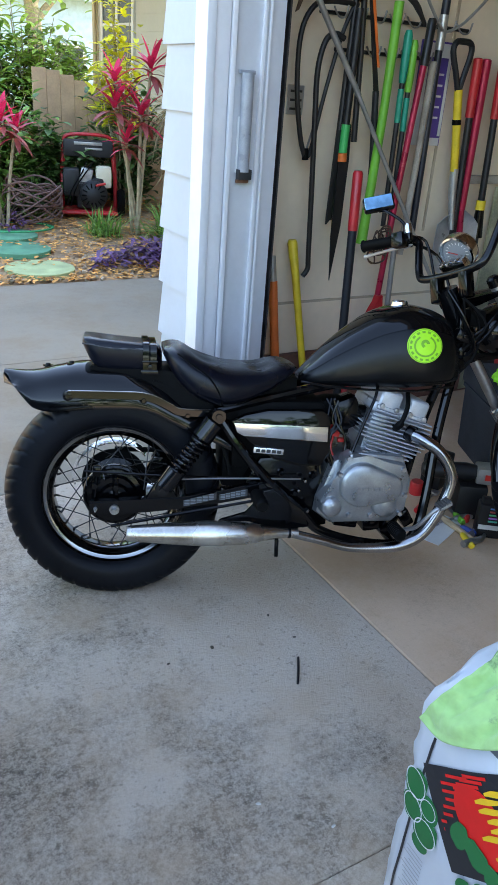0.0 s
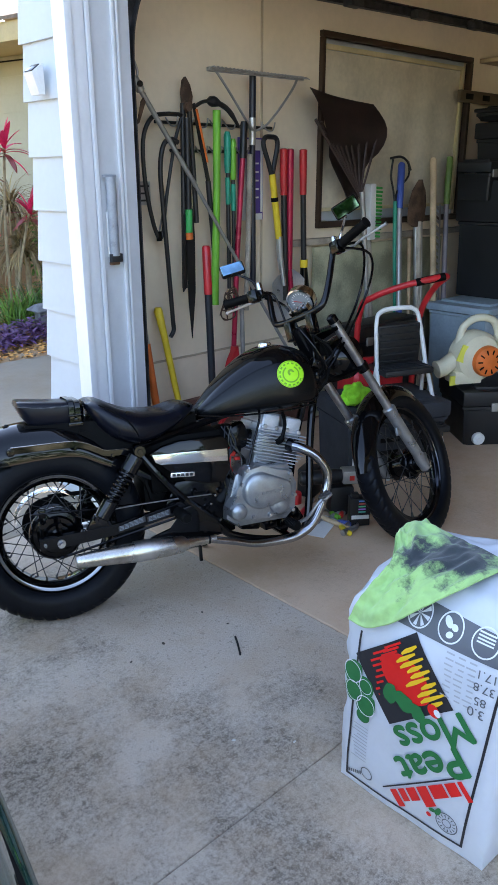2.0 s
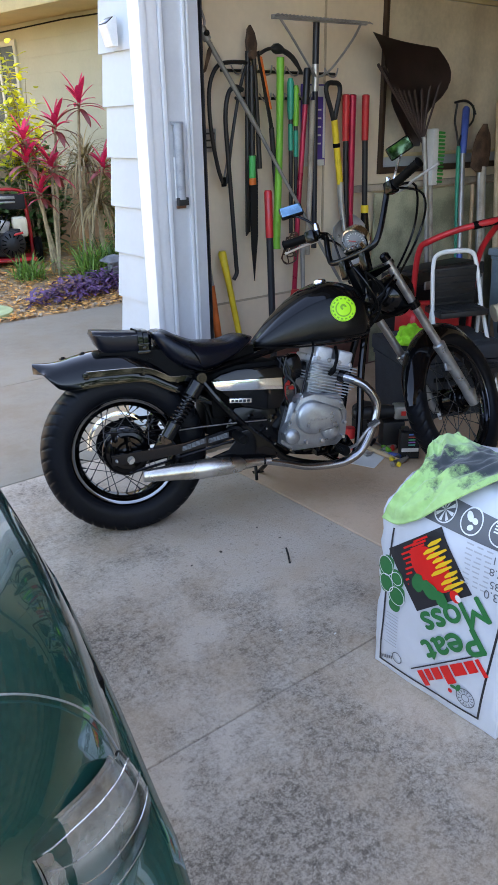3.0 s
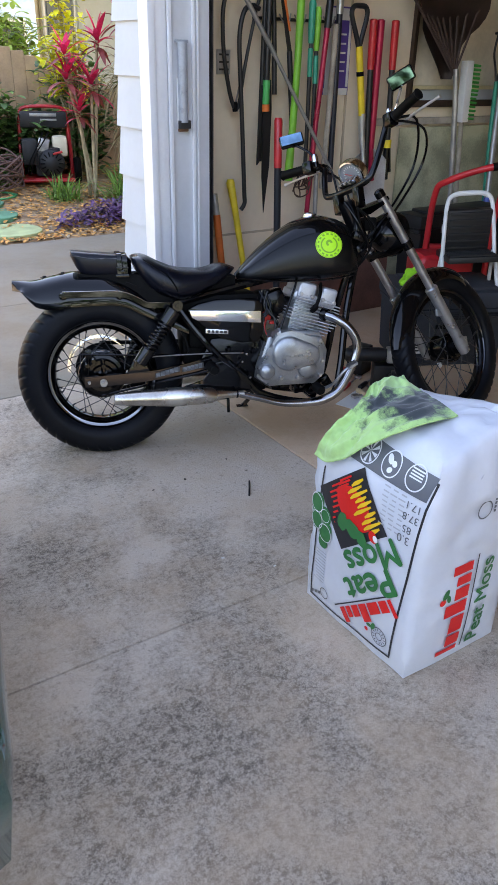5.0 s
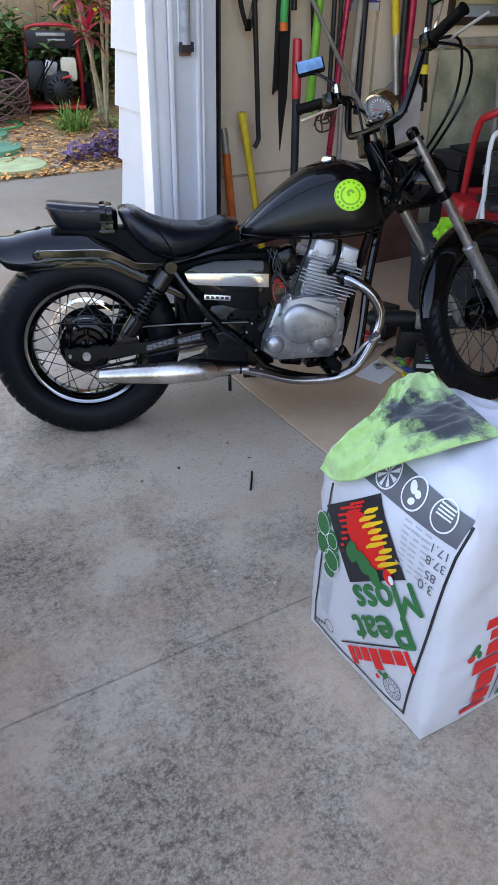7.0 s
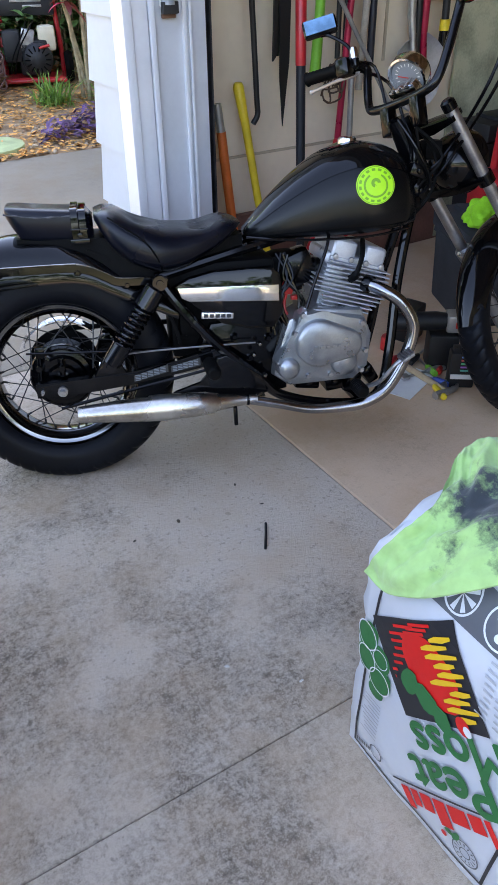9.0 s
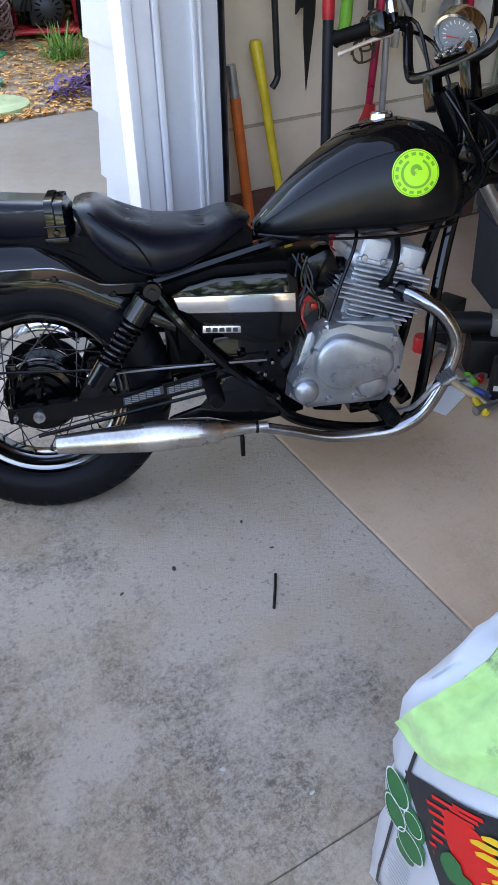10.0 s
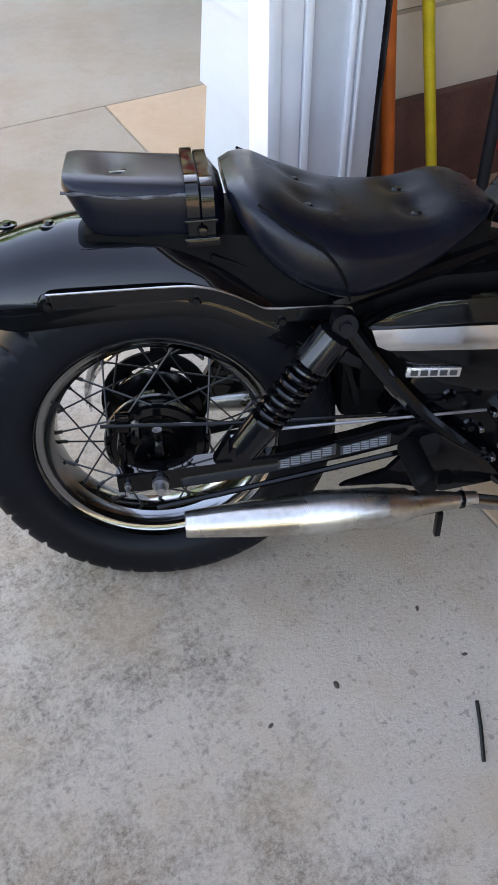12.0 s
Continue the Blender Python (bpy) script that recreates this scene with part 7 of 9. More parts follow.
# chips and scraps lying on the driveway
random.seed(63)
SCRAP = mat("dark_leaf_scrap", (0.1, 0.075, 0.055), 0.9, var=0.4, scale=40)
CHIP = mat("pale_stone_chip", (0.6, 0.57, 0.5), 0.9, var=0.3, scale=40)
for name, x, y, r, m, lab in (
    ("leaf_scrap", 2.228, 3.455, 0.0055, SCRAP, "dark scrap of dry leaf on the driveway"), ("leaf_scrap", 2.428, 3.509, 0.004, SCRAP, "dark scrap of dry leaf on the driveway"),
    ("leaf_scrap", 2.447, 3.401, 0.0035, SCRAP, "dark scrap of dry leaf on the driveway"), ("leaf_scrap", 2.218, 3.964, 0.0035, SCRAP, "dark scrap of dry leaf on the driveway"),
    ("leaf_scrap", 2.101, 3.447, 0.004, SCRAP, "dark scrap of dry leaf on the driveway"), ("stone_chip", 2.101, 2.994, 0.0045, CHIP, "pale stone chip on the driveway"), ("stone_chip", 2.209, 2.884, 0.004, CHIP, "pale stone chip on the driveway"),
):
    bm = fresh()
    bmesh.ops.create_icosphere(bm, subdivisions=2, radius=r)
    for v in bm.verts:
        v.co = Vector((v.co.x * 1.3, v.co.y * 0.8, max(v.co.z, -0.3 * r) * 0.5)) * (1 + 0.5 * noise.noise(v.co * 150 + Vector((x * 9, y * 9, 0))))
    low_ = min(v.co.z for v in bm.verts)
    bmesh.ops.translate(bm, vec=(0, 0, -low_), verts=bm.verts[:])
    ob = part(name, bm, m)
    ob.matrix_world = pose(x, y, 0.0, 0, 0, random.uniform(0, 180))
    tagged(ob, lab, "leaf" if m is SCRAP else "stone", "scraps on the driveway")
# ---- peat bag with a rag ----
BAG_W = mat("white_poly_bag", (0.59, 0.61, 0.655), 0.36, var=0.05, scale=5, bump=0.25, bscale=14)
INK_GREEN = plain("ink_green", (0.012, 0.16, 0.045), 0.4)
INK_RED = plain("ink_red", (0.78, 0.014, 0.012), 0.4)
INK_BLACK = plain("ink_black", (0.02, 0.02, 0.024), 0.4)
INK_YELLOW = plain("ink_yellow", (0.85, 0.5, 0.02), 0.4)
INK_GREY = plain("ink_grey", (0.11, 0.115, 0.13), 0.4)
INK_PALE = plain("ink_pale_grey", (0.42, 0.43, 0.45), 0.4)
INK_WHITE = plain("ink_white", (0.75, 0.76, 0.78), 0.4)
BX0, BX1, BY0, BY1, BH = 2.213, 2.525, 2.355, 2.735, 0.615
bag = thing("peat_moss_bag", pose(0, 0, 0), "stuffed white plastic peat moss bag standing upside down", "bag")


def puff(u):
    return max(0.0, 1 - (2 * u - 1) ** 4)


def bag_top(a, b):
    """Height of the slumped top: low along the printed face, high at the far back corner."""
    b = min(max(b, 0.0), 1.0)
    return 0.556 + 0.025 * a + 0.06 * (1 - b) * (0.25 + 0.75 * a) - 0.028 * b * (1 - 0.4 * a)


def front_x(y, z):
    """The bag's broad printed face: nearly flat, swelling a little."""
    u = (y - BY0) / (BY1 - BY0)
    v = min(z / bag_top(0, u), 1.0)
    return BX0 + 0.004 * v ** 3 + 0.045 * max(0.0, (v - 0.8) / 0.2) ** 2 - 0.012 * puff(min(max(u, 0), 1)) * puff(min(max(v * 0.9, 0), 1)) + 0.004 * noise.noise(Vector((y * 9, z * 9, 0)))


rows = []
N_Z = 30
for k in range(N_Z + 1):
    v = k / N_Z
    ring = []
    n = 20
    pts = [(0, i / n) for i in range(n)] + [(i / n, 1) for i in range(n)] + [(1, 1 - i / n) for i in range(n)] + [(1 - i / n, 0) for i in range(n)]
    r = max(0.0, (v - 0.8) / 0.2) ** 2
    for a, b in pts:
        x = BX0 + (BX1 - BX0) * a
        y = BY0 + (BY1 - BY0) * b
        z = bag_top(a, b) * (v if v < 0.8 else 0.8 + 0.2 * math.sin((v - 0.8) / 0.2 * math.pi / 2) ** 0.9)
        swell = 0.016 * puff(v * 0.95 + 0.02)
        crease = 0.5 - abs(noise.noise(Vector((x * 5 + z * 9, y * 9, z * 16))))
        wr = (0.005 * noise.noise(Vector((x * 14, y * 14, z * 20))) + 0.012 * (crease - 0.35)) * (0.3 + 1.9 * v)
        if a == 0:
            x = front_x(y, z)
        elif a == 1:
            x += swell * puff(b) + wr - 0.045 * r
        else:
            x += 0.045 * r * (1 - 2 * a)
        if b == 0:
            y -= swell * puff(a) - wr * (1 if 0.02 < a < 0.98 else 0) - 0.03 * r
        elif b == 1:
            y += swell * puff(a) + wr - 0.03 * r
        else:
            y += 0.03 * r * (1 - 2 * b)
        if v == 0:
            z = 0.002
        ring.append(Vector((x, y, z)))
    rows.append(ring)
bm = fresh()
vr = [[bm.verts.new(p) for p in r] for r in rows]
bm.faces.new(list(reversed(vr[0])))
last = rows[-1]
mid = Vector((sum(p.x for p in last) / len(last), sum(p.y for p in last) / len(last), 0.0))
for f in (0.12, 0.28, 0.46, 0.66, 0.84):  # puckered top
    ring = []
    for p in last:
        q = p.lerp(mid, f)
        z = bag_top((q.x - BX0) / (BX1 - BX0), (q.y - BY0) / (BY1 - BY0)) + 0.012 * min(1.0, f * 3)
        z += 0.012 * noise.noise(q * 11) + 0.008 * noise.noise(q * 31) + 0.014 * (0.5 - abs(noise.noise(Vector((q.x * 13, q.y * 6, 4))))) * (1 - f)
        ring.append(bm.verts.new((q.x, q.y, z)))
    vr.append(ring)
skin(bm, vr, True, False)
c = bm.verts.new((mid.x, mid.y, bag_top(0.5, 0.5) + 0.014))
for i in range(len(vr[-1])):
    bm.faces.new((vr[-1][i], vr[-1][(i + 1) % len(vr[-1])], c))
part("sack", bm, BAG_W, bag, "glossy white wrinkled plastic sack", smooth=70)
bm = fresh()  # folded gusset standing up at the narrow side
rows = []
for k in range(9):
    f = k / 8
    rows.append([Vector((BX0 + 0.13 + 0.17 * f, BY0 - 0.012 + 0.10 * g * (1 - 0.3 * f), 0.50 + 0.13 * f ** 0.7 * (1 - 0.25 * g) + 0.012 * g + 0.008 * math.sin(5 * f + 4 * g))) for g in (0, 0.33, 0.66, 1)])
loft(bm, rows, False, False)
bmesh.ops.solidify(bm, geom=bm.faces[:], thickness=0.004)
part("gusset_fold", bm, BAG_W, bag, smooth=70)


# label coordinates: a along the slanted lettering, b towards the letters' tops
def on_label(a, b, lift):
    y = 2.5 + 0.77 * a - 0.64 * b
    z = 0.27 - 0.64 * a - 0.77 * b
    return Vector((front_x(y, z) - lift, y, z))


def on_face(y, z, lift):
    return Vector((front_x(y, z) - lift, y, z))


def printed(name, polys, material, lift, place=on_label, cell=0.02, label=""):
    """Flat printing: polygons wrapped onto the bag's face."""
    bm = fresh()
    for poly in polys:
        bm.faces.new([bm.verts.new((p[0], p[1], 0)) for p in poly])
    bmesh.ops.triangulate(bm, faces=bm.faces[:])
    for _ in range(3):
        long_ = [e for e in bm.edges if e.calc_length() > cell]
        if long_:
            bmesh.ops.subdivide_edges(bm, edges=long_, cuts=1)
            bmesh.ops.triangulate(bm, faces=[f for f in bm.faces if len(f.verts) > 3])
    for v in bm.verts:
        v.co = place(v.co.x, v.co.y, lift)
    return part(name, bm, material, bag, label, 0)


def rect(a0, b0, a1, b1):
    return [(a0, b0), (a1, b0), (a1, b1), (a0, b1)]


def words(name, text, size, a, b, material, place=on_label, lift=0.003, turn=0.0, stretch=1.0, bold=0.0):
    """Lettering in the built-in font, wrapped onto the bag."""
    cu = bpy.data.curves.new(name, "FONT")
    cu.body, cu.size = text, size
    ob = bpy.data.objects.new(name, cu)
    scene.collection.objects.link(ob)
    me = ob.evaluated_get(bpy.context.evaluated_depsgraph_get()).to_mesh()
    bm = fresh()
    bm.from_mesh(me)
    bm.verts.ensure_lookup_table()
    if bold:  # heavier strokes: the same letters again, a little aside
        n0 = len(bm.verts)
        for dx, dy in ((bold, 0.0), (-bold, 0.0), (0.0, bold), (0.0, -bold)):
            bm.from_mesh(me)
            bm.verts.ensure_lookup_table()
            for v in bm.verts[len(bm.verts) - n0:]:
                v.co.x, v.co.y = v.co.x + dx, v.co.y + dy
                v.co.z = 0.00025 * (1 + (dx != 0) + (dy > 0) * 2)
    ob.to_mesh_clear()
    bpy.data.objects.remove(ob)
    bpy.data.curves.remove(cu)
    bmesh.ops.triangulate(bm, faces=bm.faces[:])
    for _ in range(2):
        long_ = [e for e in bm.edges if e.calc_length() > 0.018]
        if long_:
            bmesh.ops.subdivide_edges(bm, edges=long_, cuts=1)
            bmesh.ops.triangulate(bm, faces=[f for f in bm.faces if len(f.verts) > 3])
    for v in bm.verts:
        x, y = v.co.x * stretch, v.co.y
        v.co = place(a + x * math.cos(turn) - y * math.sin(turn), b + x * math.sin(turn) + y * math.cos(turn), lift + v.co.z)
    return part(name, bm, material, bag, "", 0)


# frame, band and picture block
edge = [(2.714, 0.02), (2.405, 0.032), (2.356, 0.53), (2.685, 0.53)]
for (y0, z0), (y1, z1) in zip(edge, edge[1:] + edge[:1]):
    d = Vector((y1 - y0, z1 - z0)).normalized() * 0.0028
    printed("frame_line", [[(y0 - d.x - d.y, z0 - d.y + d.x), (y1 + d.x - d.y, z1 + d.y + d.x), (y1 + d.x + d.y, z1 + d.y - d.x), (y0 - d.x + d.y, z0 - d.y - d.x)]], INK_BLACK, 0.002, on_face)
printed("icon_band", [[(2.358, 0.542), (2.68, 0.548), (2.68, 0.488), (2.53, 0.486), (2.366, 0.486)]], INK_GREY, 0.0022, on_face)


def ringed(cy, cz, r0, r1, n=28):
    out = []
    for k in range(n):
        p, q = 2 * math.pi * k / n, 2 * math.pi * (k + 1) / n
        out.append([(cy + r0 * math.cos(p), cz + r0 * math.sin(p)), (cy + r1 * math.cos(p), cz + r1 * math.sin(p)), (cy + r1 * math.cos(q), cz + r1 * math.sin(q)), (cy + r0 * math.cos(q), cz + r0 * math.sin(q))])
    return out


def blob(cy, cz, ry, rz, turn=0.0, n=18, wob=0.0):
    return [(cy + math.cos(turn) * ry * (1 + wob * math.sin(5 * p)) * math.cos(p) - math.sin(turn) * rz * math.sin(p), cz + math.sin(turn) * ry * math.cos(p) + math.cos(turn) * rz * (1 + wob * math.sin(4 * p)) * math.sin(p)) for p in (2 * math.pi * k / n for k in range(n))]


for cy, cz in ((2.562, 0.520), (2.488, 0.520), (2.412, 0.522)):
    printed("icon_ring", ringed(cy, cz, 0.0255, 0.0285), INK_WHITE, 0.0034, on_face)
printed("icon_fan", [[(2.562, 0.520), (2.562 + 0.024 * math.cos(p), 0.520 + 0.024 * math.sin(p)), (2.562 + 0.024 * math.cos(p + 0.35), 0.520 + 0.024 * math.sin(p + 0.35))] for p in [0.78 * k for k in range(8)]], INK_WHITE, 0.0034, on_face)
printed("icon_drops", [blob(2.496, 0.528, 0.012, 0.007, 0.7), blob(2.480, 0.523, 0.008, 0.006, 0.3), blob(2.486, 0.508, 0.008, 0.006, -0.4)], INK_WHITE, 0.0034, on_face)
printed("icon_layers", [rect(2.394, 0.519 + 0.006 * k, 2.430, 0.522 + 0.006 * k) for k in range(4)], INK_WHITE, 0.0034, on_face)

printed("picture_block", [rect(-0.095, -0.20, 0.095, -0.036)], INK_BLACK, 0.0024)
random.seed(12)
printed("red_fruit", [blob(-0.012, -0.118, 0.05, 0.064, 0.35, 24, 0.05)] , INK_RED, 0.0034)
for k in range(8):
    printed("red_streak", [rect(0.0 + 0.012 * k - 0.02 * random.random(), -0.19 + 0.012 * k, 0.055 + 0.006 * k - 0.02 * random.random(), -0.185 + 0.012 * k)], INK_RED, 0.0036)
for k in range(4):
    printed("red_streak", [rect(-0.05 + 0.01 * k, -0.195 + 0.007 * k, 0.0 + 0.01 * k, -0.19 + 0.007 * k)], INK_RED, 0.0036)
for k in range(10):
    a0 = -0.085 + 0.011 * (k % 2) + 0.003 * random.random() - 0.001 * k
    b0 = -0.178 + 0.0132 * k
    a1 = a0 + 0.03 + 0.012 * (k % 3)
    printed("yellow_step", [[(a0, b0), (a1, b0), (a1, b0 + 0.005), (a1 + 0.016, b0 + 0.005), (a1 + 0.016, b0 + 0.0095), (a1 - 0.012, b0 + 0.0095), (a1 - 0.012, b0 + 0.005), (a0, b0 + 0.005)]], INK_YELLOW, 0.0046)
printed("cabbage", [blob(0.13, -0.165, 0.035, 0.024, 0.3, 20, 0.06), blob(0.155, -0.125, 0.03, 0.026, 0.2, 20, 0.06), blob(0.112, -0.125, 0.022, 0.025, -0.2), blob(0.14, -0.085, 0.035, 0.024, 0.4, 20, 0.06), blob(0.166, -0.065, 0.02, 0.018)], INK_GREEN, 0.003)
for cy, cz, r in ((0.13, -0.165, 0.027), (0.155, -0.125, 0.025), (0.14, -0.085, 0.026), (0.112, -0.125, 0.018)):
    printed("leaf_vein", ringed(cy, cz, r * 0.92, r, 18), INK_WHITE, 0.0042)
printed("leaf", [blob(0.02, -0.075, 0.02, 0.03, 0.4, 18, 0.12), blob(0.045, -0.1, 0.025, 0.018, 0.8, 18, 0.12), blob(0.0, -0.045, 0.016, 0.022, -0.3, 18, 0.1)], INK_GREEN, 0.0052)
printed("radish", [blob(-0.045, -0.043, 0.014, 0.016)], INK_RED, 0.0052)
printed("radish_tip", [blob(-0.052, -0.037, 0.008, 0.009)], INK_WHITE, 0.006)
words("word_moss", "Moss", 0.092, -0.116, -0.029, INK_GREEN, lift=0.0045, stretch=1.08, bold=0.0022)
words("word_peat", "Peat", 0.092, -0.06, 0.036, INK_GREEN, lift=0.0045, stretch=1.2, bold=0.0022)
printed("rule", [rect(-0.03, 0.0955, 0.215, 0.099)], INK_BLACK, 0.003)
x = -0.022
for k, (w, h) in enumerate(((0.012, 0.046), (0.03, 0.03), (0.042, 0.03), (0.03, 0.046), (0.028, 0.03), (0.02, 0.03), (0.02, 0.042))):
    printed("brand_shape", [rect(x, 0.105, x + w, 0.105 + h)], INK_RED, 0.003)
    x += w + 0.006
printed("brand_leaf", [blob(0.085, 0.163, 0.012, 0.006, 0.5), blob(0.098, 0.158, 0.009, 0.005, -0.5)], INK_GREEN, 0.003)
printed("brand_dot", [blob(0.115, 0.166, 0.006, 0.006)], INK_RED, 0.003)
printed("seal", ringed(2.44, 0.072, 0.0235, 0.026) + ringed(2.44, 0.072, 0.009, 0.011) + [[(2.44 + r0 * math.cos(p), 0.072 + r0 * math.sin(p)), (2.44 + 0.021 * math.cos(p - 0.08), 0.072 + 0.021 * math.sin(p - 0.08)), (2.44 + 0.021 * math.cos(p + 0.08), 0.072 + 0.021 * math.sin(p + 0.08))] for r0, p in [(0.012, 0.45 * k) for k in range(14)]], INK_GREY, 0.0026, on_face)
UPSIDE = lambda y, z: (lambda a, b, lift: on_face(y + a, z - b, lift))
words("figure", "3.0", 0.03, 0, 0, INK_GREY, UPSIDE(2.386, 0.388), 0.0026)
words("figure", "85", 0.026, 0, 0, INK_GREY, UPSIDE(2.386, 0.414), 0.0026)
words("figure", "37.8", 0.026, 0, 0, INK_GREY, UPSIDE(2.372, 0.444), 0.0026)
words("figure", "17.1", 0.026, 0, 0, INK_GREY, UPSIDE(2.370, 0.472), 0.0026)
small, bars2 = [], []
for r in range(9):
    for cidx in range(3):
        small.append(rect(2.415 + 0.024 * cidx, 0.38 + 0.012 * r, 2.415 + 0.024 * cidx + random.uniform(0.012, 0.021), 0.3835 + 0.012 * r))
for r in range(11):
    bars2.append(rect(2.655, 0.09 + 0.009 * r, 2.655 + random.uniform(0.03, 0.05), 0.0925 + 0.009 * r))
for lines in (small, bars2):
    printed("small_print", lines, INK_PALE, 0.0026, on_face)
printed("small_mark", [blob(2.66, 0.062, 0.028, 0.014, 0.5)[:] ] and ringed(2.652, 0.06, 0.014, 0.0165) + [rect(2.668 + 0.007 * k, 0.045 - 0.003 * k, 2.673 + 0.007 * k, 0.055 - 0.003 * k) for k in range(6)], INK_GREY, 0.0026, on_face)


# the narrow side, lettered upright along the bag
def on_side(a, b, lift):
    x, z = 2.30 + b, 0.035 + a
    u, v = (x - BX0) / (BX1 - BX0), z / BH
    return Vector((x, BY0 - 0.016 * puff(v * 0.95 + 0.02) * puff(u) - lift - 0.002, z))


z = 0.0
for k, (w, h) in enumerate(((0.014, 0.07), (0.034, 0.045), (0.05, 0.045), (0.036, 0.07), (0.034, 0.045), (0.026, 0.045), (0.026, 0.062))):
    printed("brand_shape", [[(z, 0.07 - h), (z + w, 0.07 - h), (z + w, 0.07), (z, 0.07)]], INK_RED, 0.003, on_side)
    z += w + 0.008
printed("brand_dot", [blob(0.175, -0.012, 0.009, 0.009)], INK_RED, 0.003, on_side)
printed("brand_leaf", [blob(0.195, -0.005, 0.016, 0.008, 0.4), blob(0.18, 0.006, 0.012, 0.006, -0.3)], INK_GREEN, 0.003, on_side)
printed("rule", [rect(0.0, 0.083, 0.28, 0.087)], INK_BLACK, 0.003, on_side)
SIDE_TEXT = lambda a, b, lift: on_side(a, -b, lift)
words("word_peat_moss", "Peat Moss", 0.062, 0.0, -0.142, INK_GREEN, SIDE_TEXT, 0.003, bold=0.0012)
printed("small_mark", ringed(0.40, 0.075, 0.02, 0.0235) + [rect(0.385 + 0.01 * k, 0.105, 0.392 + 0.01 * k, 0.112) for k in range(5)], INK_GREY, 0.003, on_side)

# stained rag draped over the bag's corner
RAG = bpy.data.materials.new("stained_lime_rag")
RAG.use_nodes = True
nt = RAG.node_tree
b_ = nt.nodes["Principled BSDF"]
tc, n1, n2, rp, mx = (nt.nodes.new("ShaderNode" + k) for k in ("TexCoord", "TexNoise", "TexNoise", "ValToRGB", "Mix"))
nt.links.new(tc.outputs["Object"], n1.inputs["Vector"])
nt.links.new(tc.outputs["Object"], n2.inputs["Vector"])
n1.inputs["Scale"].default_value, n1.inputs["Detail"].default_value, n1.inputs["Roughness"].default_value = 15.0, 8, 0.7
n2.inputs["Scale"].default_value, n2.inputs["Detail"].default_value = 55.0, 5
grad = nt.nodes.new("ShaderNodeVectorMath")
grad.operation = "DISTANCE"
grad.inputs[1].default_value = (0.05, -0.01, 0.05)
nt.links.new(tc.outputs["Object"], grad.inputs[0])
ma = nt.nodes.new("ShaderNodeMath")
ma.operation = "MULTIPLY_ADD"
ma.inputs[1].default_value = -2.9
nt.links.new(grad.outputs["Value"], ma.inputs[0])
nt.links.new(n1.outputs[0], ma.inputs[2])
rp.color_ramp.elements[0].position, rp.color_ramp.elements[1].position = 0.17, 0.33
nt.links.new(ma.outputs[0], rp.inputs[0])
mx.data_type = "RGBA"
mx.inputs["A"].default_value, mx.inputs["B"].default_value = (0.42, 0.68, 0.24, 1), (0.045, 0.055, 0.06, 1)
nt.links.new(rp.outputs[0], mx.inputs["Factor"])
m2 = nt.nodes.new("ShaderNodeMix")
m2.data_type, m2.blend_type = "RGBA", "MULTIPLY"
m2.inputs["Factor"].default_value = 0.35
nt.links.new(mx.outputs["Result"], m2.inputs["A"])
nt.links.new(n2.outputs[0], m2.inputs["B"])
nt.links.new(m2.outputs["Result"], b_.inputs["Base Color"])
b_.inputs["Roughness"].default_value = 0.95
b_.inputs["Sheen Weight"].default_value = 0.3
bp = nt.nodes.new("ShaderNodeBump")
bp.inputs["Strength"].default_value, bp.inputs["Distance"].default_value = 0.5, 0.004
nt.links.new(n2.outputs[0], bp.inputs["Height"])
nt.links.new(bp.outputs[0], b_.inputs["Normal"])

# the rag's outline in space: back edge, right edge down to its tip, front hem over the face, left edge
BACK = bend([(2.355, 2.722, 0.58), (2.39, 2.738, 0.59), (2.43, 2.735, 0.595), (2.462, 2.712, 0.597)], 6)
RIGHT = bend([(2.462, 2.712, 0.597), (2.43, 2.61, 0.6), (2.402, 2.53, 0.606), (2.372, 2.448, 0.618)], 6)
HEM = bend([(2.195, 2.72, 0.447), (2.19, 2.665, 0.452), (2.196, 2.60, 0.495), (2.205, 2.545, 0.548), (2.27, 2.475, 0.606), (2.372, 2.448, 0.618)], 6)
LEFT = bend([(2.355, 2.722, 0.58), (2.285, 2.68, 0.572), (2.232, 2.678, 0.55), (2.202, 2.7, 0.50), (2.195, 2.72, 0.447)], 6)


def along(line, f):
    q = min(max(f, 0.0), 1.0) * (len(line) - 1)
    i = min(int(q), len(line) - 2)
    return line[i].lerp(line[i + 1], q - i)


